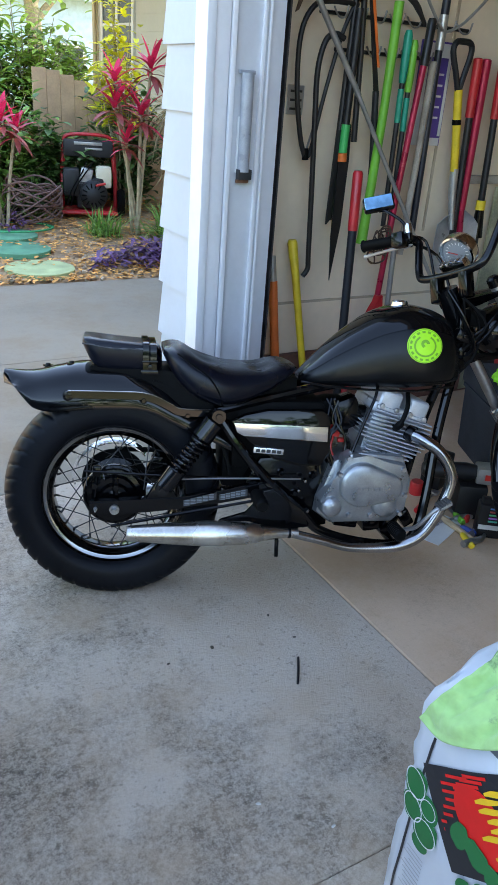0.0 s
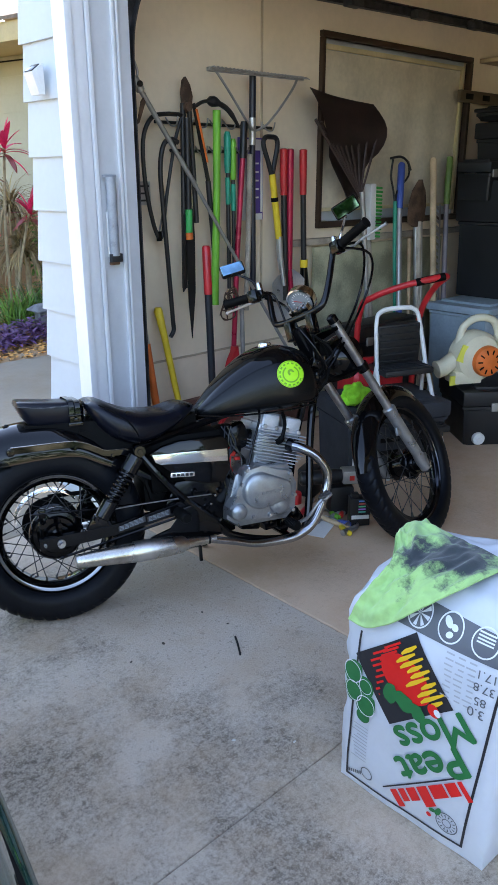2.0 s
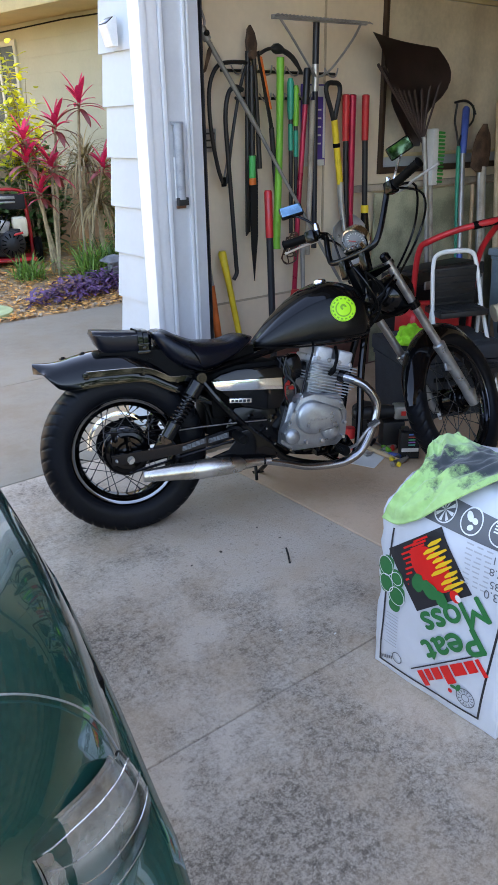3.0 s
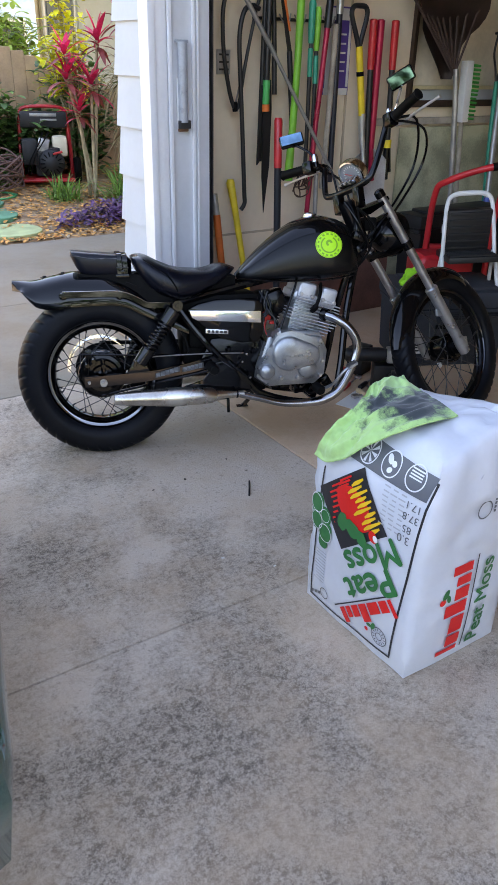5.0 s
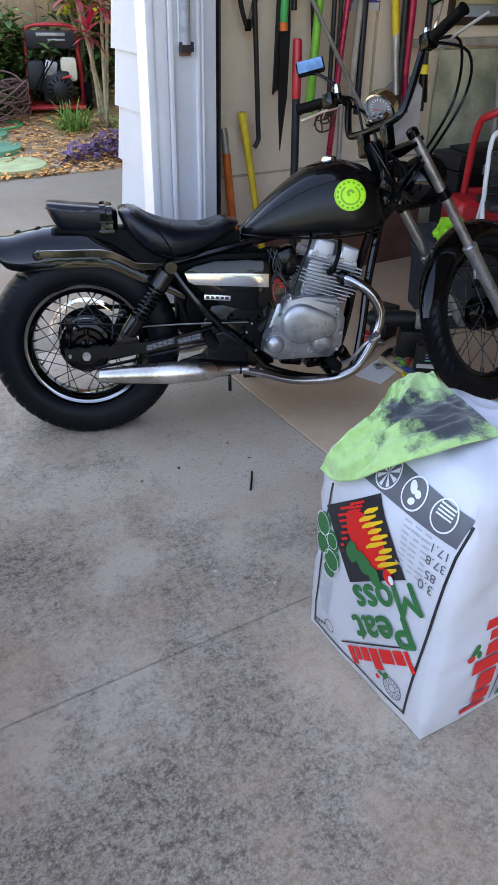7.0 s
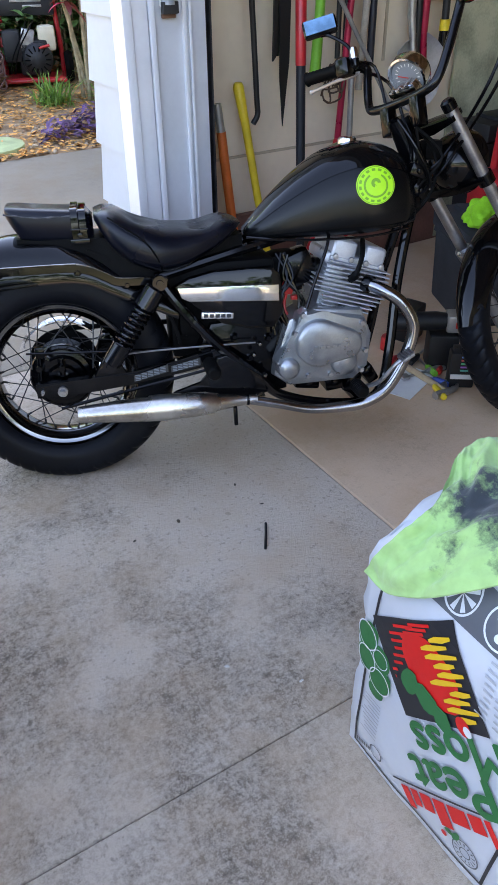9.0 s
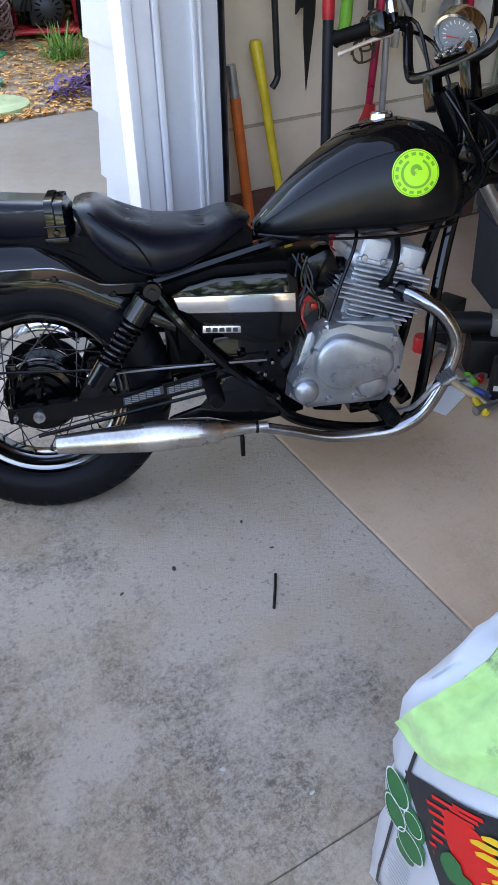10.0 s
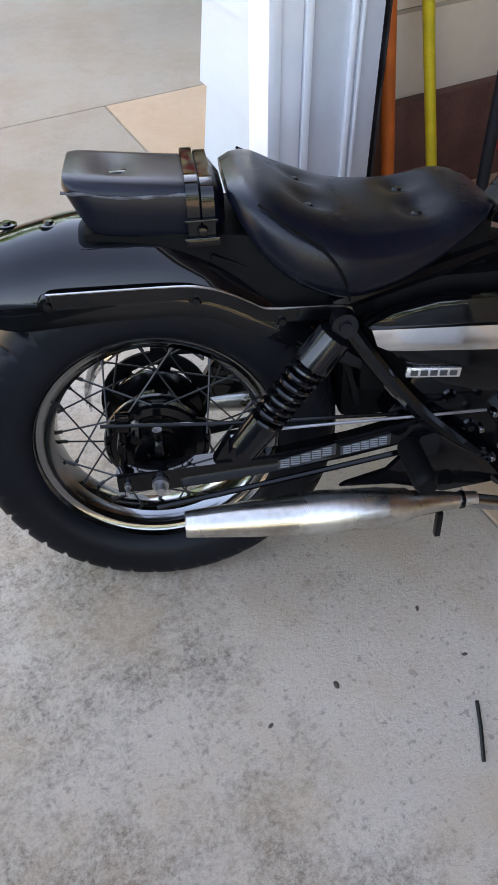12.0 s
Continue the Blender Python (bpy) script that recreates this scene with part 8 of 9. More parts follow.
bm = fresh()
NU = 72
grid = []
for i in range(NU):
    row = []
    for j in range(NU):
        u, v = i / (NU - 1), j / (NU - 1)
        p = along(BACK, u) * (1 - v) + along(HEM, u) * v + along(LEFT, v) * (1 - u) + along(RIGHT, v) * u
        p -= BACK[0] * (1 - u) * (1 - v) + BACK[-1] * u * (1 - v) + HEM[0] * (1 - u) * v + HEM[-1] * u * v
        inside = min(1.0, 9 * min(u, 1 - u, v, 1 - v) + 0.25)
        w = 0.013 * noise.noise(Vector((u * 5.5, v * 4.5, 1))) + 0.02 * (0.4 - abs(noise.noise(Vector((u * 4 + v * 2.2, v * 5 - u, 2))))) + 0.005 * noise.noise(Vector((u * 15, v * 15, 3)))
        w += 0.016 * math.exp(-((v - 0.62 + 0.5 * (u - 0.55) ** 2) / 0.035) ** 2) * math.exp(-((u - 0.55) / 0.25) ** 2)  # one curved fold
        out = Vector((-0.75, 0.1, 0.65)) if v > 0.6 else Vector((-0.35, 0.0, 0.93))
        p += out * (w * inside + 0.004 * inside)
        low_z = bag_top((p.x - BX0) / (BX1 - BX0), (p.y - BY0) / (BY1 - BY0)) + 0.031
        lift_ = min(1.0, max(0.0, (p.x - BX0 - 0.02) / 0.05))
        if lift_ > 0:
            p.z = max(p.z, low_z - 0.12 * (1 - lift_)) + 0.3 * w * lift_
        row.append(p - Vector((2.29, 2.58, 0.56)))
    grid.append(row)
for _ in range(2):
    grid = [[(grid[max(i - 1, 0)][j] + grid[min(i + 1, NU - 1)][j] + grid[i][max(j - 1, 0)] + grid[i][min(j + 1, NU - 1)] + 2 * grid[i][j]) / 6 for j in range(NU)] for i in range(NU)]
top_v = [[bm.verts.new(p) for p in row] for row in grid]
low_v = [[bm.verts.new(p - Vector((-0.002, 0, 0.0035))) for p in row] for row in grid]
skin(bm, top_v, False, False)
skin(bm, low_v, False, False)
rim_ = lambda g: [g[i][0] for i in range(NU)] + [g[-1][j] for j in range(1, NU)] + [g[i][-1] for i in range(NU - 2, -1, -1)] + [g[0][j] for j in range(NU - 2, 0, -1)]
skin(bm, [rim_(top_v), rim_(low_v)], True, False)
rag = part("rag", bm, RAG, None, "", 70)
rag.matrix_world = pose(2.29, 2.58, 0.56)
tagged(rag, "lime green cleaning rag stained black, draped over the peat bag", "rag")
# ---- garden, house wing and distance ----
LEAF = mat("green_leaf", (0.19, 0.36, 0.07), 0.45, var=0.35, scale=9, island=True)
LEAF_DARK = mat("dark_leaf", (0.11, 0.22, 0.06), 0.45, var=0.35, scale=9, island=True)
# the next two leaf colours are brightened to carry sunlight on the foliage
LEAF_SUN_LIME = mat("sunlit_yellow_green_leaf", (0.85, 0.78, 0.06), 0.45, var=0.3, scale=9, island=True)
LEAF_SUN = mat("sunny_green_leaf", (0.42, 0.55, 0.1), 0.45, var=0.35, scale=9, island=True)
LEAF_RED = mat("magenta_leaf", (0.78, 0.03, 0.12), 0.4, var=0.4, scale=7, island=True, alt=(0.5, 0.02, 0.06))
LEAF_MAROON = mat("maroon_leaf", (0.32, 0.06, 0.05), 0.45, var=0.4, scale=7, island=True)
LEAF_PURPLE = mat("purple_leaf", (0.13, 0.06, 0.16), 0.45, var=0.4, scale=9, island=True)
LEAF_DRY = mat("dry_leaf", (0.36, 0.27, 0.13), 0.8, var=0.3, scale=9, island=True)
for leaf_mat, glow in ((LEAF, 0.35), (LEAF_DARK, 0.25), (LEAF_SUN_LIME, 0.5), (LEAF_SUN, 0.45), (LEAF_RED, 0.3), (LEAF_MAROON, 0.2)):  # thin leaves let light through
    nt_ = leaf_mat.node_tree
    bsdf_, out_ = nt_.nodes["Principled BSDF"], nt_.nodes["Material Output"]
    thin, both = nt_.nodes.new("ShaderNodeBsdfTranslucent"), nt_.nodes.new("ShaderNodeMixShader")
    nt_.links.new(bsdf_.inputs["Base Color"].links[0].from_socket, thin.inputs["Color"])
    both.inputs[0].default_value = glow
    nt_.links.new(bsdf_.outputs[0], both.inputs[1])
    nt_.links.new(thin.outputs[0], both.inputs[2])
    nt_.links.new(both.outputs[0], out_.inputs["Surface"])
LITTER = mat("fallen_leaf", (0.72, 0.36, 0.1), 0.85, var=0.4, scale=12, island=True)
STEM = mat("pale_stem", (0.38, 0.31, 0.19), 0.8, var=0.3, scale=22, bump=0.3)
FENCE = mat("tan_fence_wood", (0.55, 0.35, 0.2), 0.75, var=0.2, scale=4, bump=0.2)
HOUSE = mat("beige_house_paint", (0.47, 0.42, 0.3), 0.7, var=0.06, scale=2, bump=0.1)
EAVE = mat("tan_fascia", (0.5, 0.38, 0.2), 0.6, var=0.1, scale=3)
PALE_FRAME = mat("pale_window_frame", (0.6, 0.55, 0.43), 0.5, var=0.06, scale=5)
DIM_GLASS = mat("dim_glass", (0.07, 0.075, 0.07), 0.2, var=0.3, spec=0.15)
PALE_ROOF = mat("pale_metal_roof", (0.55, 0.6, 0.66), 0.5, var=0.1, scale=2)
ROOF = mat("brown_shingle", (0.16, 0.12, 0.09), 0.85, var=0.3, scale=12, bump=0.3)
PAVER_GREEN = mat("green_painted_paver", (0.1, 0.3, 0.17), 0.7, var=0.2, scale=7, bump=0.2)
PAVER_LIME = mat("lime_painted_paver", (0.42, 0.5, 0.24), 0.7, var=0.2, scale=7, bump=0.2)


def strap(bm, base, way, length, width, droop, up=Vector((0, 0, 1)), n=7, fold=0.25):
    """One pointed strap leaf, arching away from its base, with a fold along its middle."""
    way = way.normalized()
    side = way.cross(up)
    side = side.normalized() if side.length > 1e-3 else Vector((1, 0, 0))
    p, d = Vector(base), way.copy()
    prev = None
    for k in range(n + 1):
        f = k / n
        w = width * 0.5 * (math.sin(math.pi * min(f * 0.85 + 0.12, 1.0)) ** 0.8) * (1 if f < 0.98 else 0.05)
        lift = side.cross(d).normalized() * w * fold
        tri = [bm.verts.new(p - side * w + lift), bm.verts.new(p), bm.verts.new(p + side * w + lift)]
        if prev:
            bm.faces.new((prev[0], prev[1], tri[1], tri[0]))
            bm.faces.new((prev[1], prev[2], tri[2], tri[1]))
        prev = tri
        p = p + d * (length / n)
        d = (d - up * (droop / n)).normalized()


def ground_z(x, y):
    return 0.0 if y < 7.3 else 0.055 * (y - 7.3) + 0.012 * noise.noise(Vector((x * 2.1, y * 2.1, 0)))


bm = fresh()
gx, gy = 46, 34
gridv = []
for i in range(gx):
    gridv.append([])
    for j in range(gy):
        x, y = -3.0 + 9.0 * i / (gx - 1), 7.285 + 8.0 * j / (gy - 1)
        gridv[-1].append(bm.verts.new((x, y, ground_z(x, y) - (0.004 if j else 0.02))))
skin(bm, gridv, False, False)
tagged(part("bed_soil", bm, SOIL), "mounded garden soil with dry leaf litter", "soil", kind="structure")
random.seed(77)
bm = fresh()
for k in range(5200):
    x, y = random.uniform(1.6, 5.4), 7.3 + 2.8 * random.random() ** 1.3
    a = random.uniform(0, 6.28)
    strap(bm, (x, y, ground_z(x, y) + 0.006 + 0.012 * random.random()), Vector((math.cos(a), math.sin(a), random.uniform(-0.05, 0.35))), random.uniform(0.03, 0.075), random.uniform(0.015, 0.035), 0.4, n=3)
tagged(part("leaf_litter", bm, LITTER, None, "", 0), "scattered dry orange and brown fallen leaves", "fallen leaves", kind="stuff")
bm = fresh()
for k in range(420):
    x, y = random.uniform(2.0, 5.2), 7.32 + 1.2 * random.random() ** 1.5
    r = random.uniform(0.006, 0.02)
    v0 = len(bm.verts)
    made = bmesh.ops.create_icosphere(bm, subdivisions=1, radius=r, matrix=pose(x, y, ground_z(x, y) + r * 0.3, random.uniform(0, 180), random.uniform(0, 180), 0))
    for v in made["verts"]:
        v.co += Vector((random.uniform(-1, 1), random.uniform(-1, 1), random.uniform(-1, 1))) * r * 0.25
tagged(part("gravel", bm, mat("pale_gravel", (0.36, 0.28, 0.19), 0.85, var=0.3, scale=30, island=True), None, "", 0), "pale stones along the bed edge", "gravel", kind="stuff")

for x, y, r, m in ((2.92, 7.62, 0.25, PAVER_LIME), (2.90, 8.16, 0.25, PAVER_GREEN), (2.93, 8.62, 0.24, PAVER_GREEN)):
    bm = fresh()
    lathe(bm, [(0, 0.014), (r - 0.015, 0.014), (r, 0.008), (r, -0.03), (0, -0.03)], Matrix.Translation((x, y, ground_z(x, y) + 0.012)) @ pose(0, 0, 0, 90, 0, 0), 36)
    tagged(part("stepping_stone", bm, m), "round green painted concrete stepping stone in the bed", "stepping stone", "stepping stones")


def cordyline(x, y, heads, seed):
    """A red ti plant: pale canes topped by rosettes of magenta strap leaves."""
    random.seed(seed)
    g = ground_z(x, y)
    t = thing("cordyline", pose(x, y, g), "red cordyline with pale canes and magenta leaf rosettes", "shrub", "cordylines")
    for hx, hy, hz, size in heads:
        h = Vector((hx - x, hy - y, hz - g))
        foot = Vector((random.uniform(-0.05, 0.05), random.uniform(-0.05, 0.05), -0.02))
        bm = fresh()
        mid = foot.lerp(h, 0.5) + Vector((random.uniform(-0.04, 0.04), random.uniform(-0.04, 0.04), 0.02))
        pts = bend([foot, mid, h], 8)
        tube(bm, pts, [0.016 - 0.004 * i / len(pts) + 0.0012 * (i % 2) for i in range(len(pts))], 7)
        part("cane", bm, STEM, t)
        bm, dk = fresh(), fresh()
        for k in range(19):
            a = k * 2.4
            f = k / 18
            el = 1.15 - 1.45 * f + random.uniform(-0.25, 0.25)
            way = Vector((math.cos(a) * math.cos(el), math.sin(a) * math.cos(el), math.sin(el)))
            target_ = bm if f < 0.5 or random.random() < 0.2 else dk
            strap(target_, h + Vector((0, 0, -0.10 * f)), way, size * random.uniform(0.75, 1.2), size * 0.22, 0.4 + 0.6 * f)
        part("red_foliage", bm, LEAF_RED, t, "magenta young leaves", 60)
        part("dark_foliage", dk, LEAF_MAROON, t, "dark maroon older leaves", 60)
    return t


cordyline(4.06, 8.58, [(3.83, 8.5, 1.33, 0.21), (3.82, 8.48, 1.14, 0.25), (4.06, 8.5, 1.09, 0.24), (3.91, 8.46, 0.88, 0.19), (4.15, 8.52, 1.44, 0.23)], 1)
cordyline(4.45, 8.75, [(4.64, 8.6, 1.06, 0.23), (4.45, 8.6, 1.63, 0.25)], 2)
cordyline(2.95, 8.9, [(2.98, 8.85, 0.98, 0.25), (2.78, 8.95, 0.85, 0.25), (3.12, 8.95, 0.9, 0.22)], 3)


def shrub(x, y, w, h, n, material, seed, label, leaf=0.11, width=0.4, base=0.12):
    """Many small leaves on branching twigs, thinner towards an uneven outline."""
    random.seed(seed)
    g = ground_z(x, y)
    t = thing("shrub", pose(x, y, g), label, "shrub", "garden shrubs")
    tips = []
    bm = fresh()
    for k in range(max(10, n // 26)):
        a, r = random.uniform(0, 6.28), w * math.sqrt(random.random())
        top = Vector((r * math.cos(a), r * math.sin(a), h * random.uniform(0.45, 1.0) * (1 - 0.3 * (r / w) ** 2)))
        tube(bm, bend([(0.05 * math.cos(a), 0.05 * math.sin(a), -0.02), Vector((top.x * 0.45, top.y * 0.45, top.z * 0.55)), top], 3), [0.010, 0.009, 0.008, 0.007, 0.006, 0.005, 0.003], 5)
        tips.append(top)
    part("branch", bm, STEM, t)
    bm = fresh()
    for k in range(n):
        top = random.choice(tips)
        f = random.uniform(base, 1.05)
        p = Vector((top.x * (0.3 + 0.7 * f), top.y * (0.3 + 0.7 * f), top.z * f)) + Vector((random.gauss(0, 0.06), random.gauss(0, 0.06), random.gauss(0, 0.05)))
        a = random.uniform(0, 6.28)
        strap(bm, p, Vector((math.cos(a), math.sin(a), random.uniform(-0.3, 0.8))), leaf * random.uniform(0.6, 1.25), leaf * width, random.uniform(0.3, 1.0), n=4)
    part("foliage", bm, material, t, "", 60)
    return t


shrub(3.1, 9.75, 0.5, 1.15, 1900, LEAF, 21, "green leafy shrub behind the pressure washer", 0.14)
shrub(3.75, 9.85, 0.42, 0.82, 1300, LEAF_DARK, 22, "dark green broad-leaved shrub by the fence", 0.13, 0.55)
shrub(2.4, 9.9, 0.6, 1.3, 1300, LEAF_DARK, 23, "dark green shrub in the garden bed", 0.15)
shrub(4.4, 9.75, 0.35, 1.35, 1300, LEAF_DARK, 24, "dark green shrub behind red cordylines", 0.12, 0.5)
shrub(4.3, 9.62, 0.26, 2.02, 480, LEAF_SUN_LIME, 25, "yellow-green croton shrub with sunlight put into its leaf colour", 0.13, 0.42, 0.6)
shrub(3.75, 11.0, 0.75, 1.85, 2600, LEAF_SUN, 26, "tall green shrub beyond the fence", 0.2, 0.3, 0.4)
shrub(3.0, 11.2, 0.8, 2.1, 3000, LEAF, 27, "tall green shrub beyond the fence", 0.2, 0.3, 0.35)
shrub(2.0, 10.8, 0.7, 2.0, 1400, LEAF_DARK, 28, "dark green shrub in the garden bed", 0.18)
shrub(5.2, 9.3, 0.22, 1.35, 420, LEAF, 29, "slim green shrub against the fence", 0.12)


def grass_clump(x, y, n, length, material, seed, name, label, droop=1.2, width=0.014, spread=0.06, zbase=0.0, rise=0.55):
    random.seed(seed)
    bm = fresh()
    g = ground_z(x, y)
    for k in range(n):
        a = random.uniform(0, 6.28)
        el = random.uniform(rise, 1.45)
        strap(bm, (x + random.gauss(0, spread), y + random.gauss(0, spread), g + zbase - 0.01), Vector((math.cos(a) * math.cos(el), math.sin(a) * math.cos(el), math.sin(el))), length * random.uniform(0.6, 1.1), width, droop * random.uniform(0.7, 1.4), n=6)
    return tagged(part(name, bm, material, None, "", 60), label, "grass clump", "grass clumps")


grass_clump(4.28, 8.35, 170, 0.42, LEAF, 41, "grass_clump", "clump of green strap-leaved border grass")
grass_clump(4.55, 8.45, 150, 0.4, LEAF_DARK, 42, "grass_clump", "clump of green strap-leaved border grass")
grass_clump(3.75, 8.55, 120, 0.3, LEAF, 43, "grass_clump", "clump of green strap-leaved border grass")
grass_clump(3.0, 9.2, 150, 0.45, LEAF, 44, "grass_clump", "clump of green strap-leaved border grass")
grass_clump(3.3, 9.35, 150, 0.45, LEAF_DARK, 45, "grass_clump", "clump of green strap-leaved border grass")
grass_clump(4.65, 9.0, 170, 0.55, LEAF_DRY, 46, "dry_yucca", "drooping dry straw-coloured yucca leaves", 2.4, 0.016, 0.03, 0.95, 0.0)
grass_clump(4.72, 8.9, 150, 0.5, LEAF_DRY, 47, "dry_yucca", "drooping dry straw-coloured yucca leaves", 2.4, 0.016, 0.03, 0.55, 0.0)
bm = fresh()
tube(bm, [(4.65, 9.0, 0.0), (4.66, 9.0, 0.6), (4.65, 9.0, 1.02)], [0.04, 0.03, 0.03], 8)
tube(bm, [(4.72, 8.9, 0.0), (4.72, 8.9, 0.6)], 0.03, 8)
tagged(part("yucca_trunk", bm, STEM), "fibrous pale yucca trunks in the bed", "trunk")
random.seed(8)
for i, (x, y, n, r) in enumerate(((3.78, 7.72, 210, 0.22), (4.15, 7.85, 240, 0.25), (4.5, 7.7, 220, 0.22), (3.45, 7.62, 60, 0.12), (2.9, 9.0, 130, 0.3), (2.4, 8.9, 130, 0.3), (4.75, 7.95, 150, 0.2))):
    bm = fresh()
    for k in range(n):
        a, q = random.uniform(0, 6.28), r * math.sqrt(random.random())
        px, py = x + q * math.cos(a), y + q * math.sin(a)
        b = random.uniform(0, 6.28)
        strap(bm, (px, py, ground_z(px, py) + 0.16 * random.random() * (1 - (q / r) ** 2 * 0.6)), Vector((math.cos(b), math.sin(b), random.uniform(-0.1, 0.9))), random.uniform(0.07, 0.13), 0.028, 0.9, n=4)
    tagged(part("purple_heart_plant", bm, LEAF_PURPLE, None, "", 60), "low purple-leaved ground cover at the bed edge", "ground cover", "purple ground cover")

# garden lantern
lan = thing("garden_lantern", pose(4.36, 8.02, ground_z(4.36, 8.02)), "small grey pagoda lantern among purple leaves", "lantern")
STONE = mat("grey_lantern", (0.17, 0.18, 0.19), 0.8, var=0.3, scale=20, bump=0.2)
bm = fresh()
box(bm, (0.1, 0.1, 0.14), (0, 0, 0.11), bevel=0.006)
part("body", bm, STONE, lan)
bm = fresh()
loft(bm, [[Vector((x * w, y * w, z)) for x, y in ((-1, -1), (1, -1), (1, 1), (-1, 1))] for w, z in ((0.10, 0.185), (0.10, 0.195), (0.045, 0.24), (0.012, 0.25))])
part("roof", bm, STONE, lan)
bm = fresh()
box(bm, (0.14, 0.14, 0.04), (0, 0, 0.02), bevel=0.006)
part("base", bm, STONE, lan)

# pressure washer
PW = pose(3.86, 9.3, ground_z(3.86, 9.3), 0, 0, -18)
pw = thing("pressure_washer", PW, "red-framed pressure washer with black and grey engine", "pressure washer")
bm = fresh()
for s in (-1, 1):
    tube(bm, bend([(s * 0.24, -0.16, 0.06), (s * 0.25, 0.16, 0.06), (s * 0.25, 0.22, 0.3), (s * 0.23, 0.24, 0.62)], 4), 0.021, 8)
tube(bm, bend([(-0.23, 0.24, 0.60), (-0.2, 0.24, 0.70), (0.0, 0.24, 0.72), (0.2, 0.24, 0.70), (0.23, 0.24, 0.60)], 4), 0.016, 8)
tube(bm, [(-0.24, -0.16, 0.06), (0.24, -0.16, 0.06)], 0.016, 8)
box(bm, (0.46, 0.3, 0.012), (0, 0, 0.075))
part("frame", bm, RED_PAINT, pw)
bm = fresh()
box(bm, (0.46, 0.12, 0.15), (0, 0.2, 0.60), bevel=0.02)
part("panel", bm, BLACK_PL, pw)
bm = fresh()
box(bm, (0.26, 0.012, 0.028), (0, 0.136, 0.645), bevel=0.003)
box(bm, (0.16, 0.012, 0.018), (0.05, 0.136, 0.6), bevel=0.003)
part("panel_plate", bm, GREY_TUBE, pw, "silver printed plate")
bm = fresh()
box(bm, (0.26, 0.26, 0.28), (0.01, 0.02, 0.23), bevel=0.04)
lathe(bm, [(0, -0.05), (0.05, -0.05), (0.07, -0.04), (0.10, -0.035), (0.125, -0.015), (0.13, 0.02)], Matrix.Translation((0.04, -0.13, 0.22)), 28)
engine = part("engine", bm, BLACK_PL, pw)
for k in range(14):
    a = 2 * math.pi * k / 14
    bm = fresh()
    box(bm, (0.05, 0.01, 0.012), (0.04 + 0.085 * math.cos(a), -0.168, 0.22 + 0.085 * math.sin(a)), (0, -math.degrees(a), 0), bevel=0.003, seg=1)
    part("louvre", bm, BLACK_DULL, engine)
bm = fresh()
box(bm, (0.11, 0.1, 0.16), (-0.03, -0.06, 0.37), (0, 14, 0), bevel=0.012)
part("blower_housing", bm, STEEL, engine, "grey steel blower housing")
for k in range(2):
    bm = fresh()
    tube(bm, bend([(-0.2 + 0.03 * k, -0.15, 0.12), (-0.16 + 0.05 * k, -0.19, 0.26 + 0.04 * k), (-0.06 + 0.05 * k, -0.14, 0.42 + 0.02 * k), (-0.02 + 0.06 * k, 0.02, 0.5)], 4), 0.006, 6)
    part("hose", bm, BLACK_DULL, pw)
bm = fresh()
tube(bm, [(0.06, -0.165, 0.31), (0.15, -0.17, 0.33)], 0.011, 8)
part("starter_grip", bm, RED_PLASTIC, pw, "red starter grip")
bm = fresh()
box(bm, (0.15, 0.18, 0.19), (0.135, 0.0, 0.37), bevel=0.035)
part("fuel_tank", bm, CREAM, pw, "off-white plastic fuel tank")
bm = fresh()
box(bm, (0.15, 0.2, 0.24), (-0.16, -0.03, 0.32), bevel=0.03)
part("air_filter", bm, BLACK_PL, pw)
for s in (-1, 1):
    bm = fresh()
    lathe(bm, [(0, -0.03), (0.06, -0.03), (0.11, -0.035), (0.13, 0.0), (0.11, 0.035), (0, 0.03)], pose(s * 0.30, 0.1, 0.13, 0, 0, 90), 24)
    part("wheel", bm, BLACK_DULL, pw)
random.seed(14)
for nm, cx, cy, r, z0, turns, m, lab in (("hose_coil", 3.25, 9.0, 0.23, 0.02, 13, mat("brown_hose", (0.13, 0.07, 0.06), 0.6), "coiled reddish-brown garden hose on the soil"), ("green_hose", 3.05, 8.85, 0.3, 0.0, 2, mat("green_hose", (0.03, 0.32, 0.12), 0.5), "loose green garden hose on the soil")):
    bm = fresh()
    pts = []
    for k in range(turns * 10 + 1):
        a = 2 * math.pi * k / 10
        pts.append((cx + (r + 0.03 * math.sin(k * 0.7)) * math.cos(a), cy + (r * 0.8 + 0.03 * math.cos(k * 0.5)) * math.sin(a), ground_z(cx, cy) + z0 + 0.02 + (0.012 * (k / 10) * (0.6 + 0.4 * math.sin(k)) + 0.26 * (0.5 + 0.5 * math.sin(a + 0.05 * k)) if turns > 3 else 0)))
    tube(bm, bend(pts, 3), 0.0085, 7)
    tagged(part(nm, bm, m, None, "", 60), lab, "hose")

# fence with a scalloped top, each board its own piece
fence = thing("fence", Matrix(), "tan board fence with a scalloped top", "fence")
x = 3.62
k = 0
while x < 6.05:
    top = curve1([(1.2, 1.35), (3.3, 1.36), (3.6, 1.37), (4.2, 1.22), (4.7, 0.98), (5.5, 0.9)], x)
    bm = fresh()
    box(bm, (0.138, 0.02, top), (x + 0.07, 10.25 + 0.004 * (k % 2), top / 2), bevel=0.004, seg=1)
    part("board", bm, FENCE, fence)
    x += 0.14
    k += 1
bm = fresh()
for z in (0.3, 0.85):
    box(bm, (2.45, 0.04, 0.07), (4.84, 10.29, z))
part("fence_rail", bm, FENCE, fence)

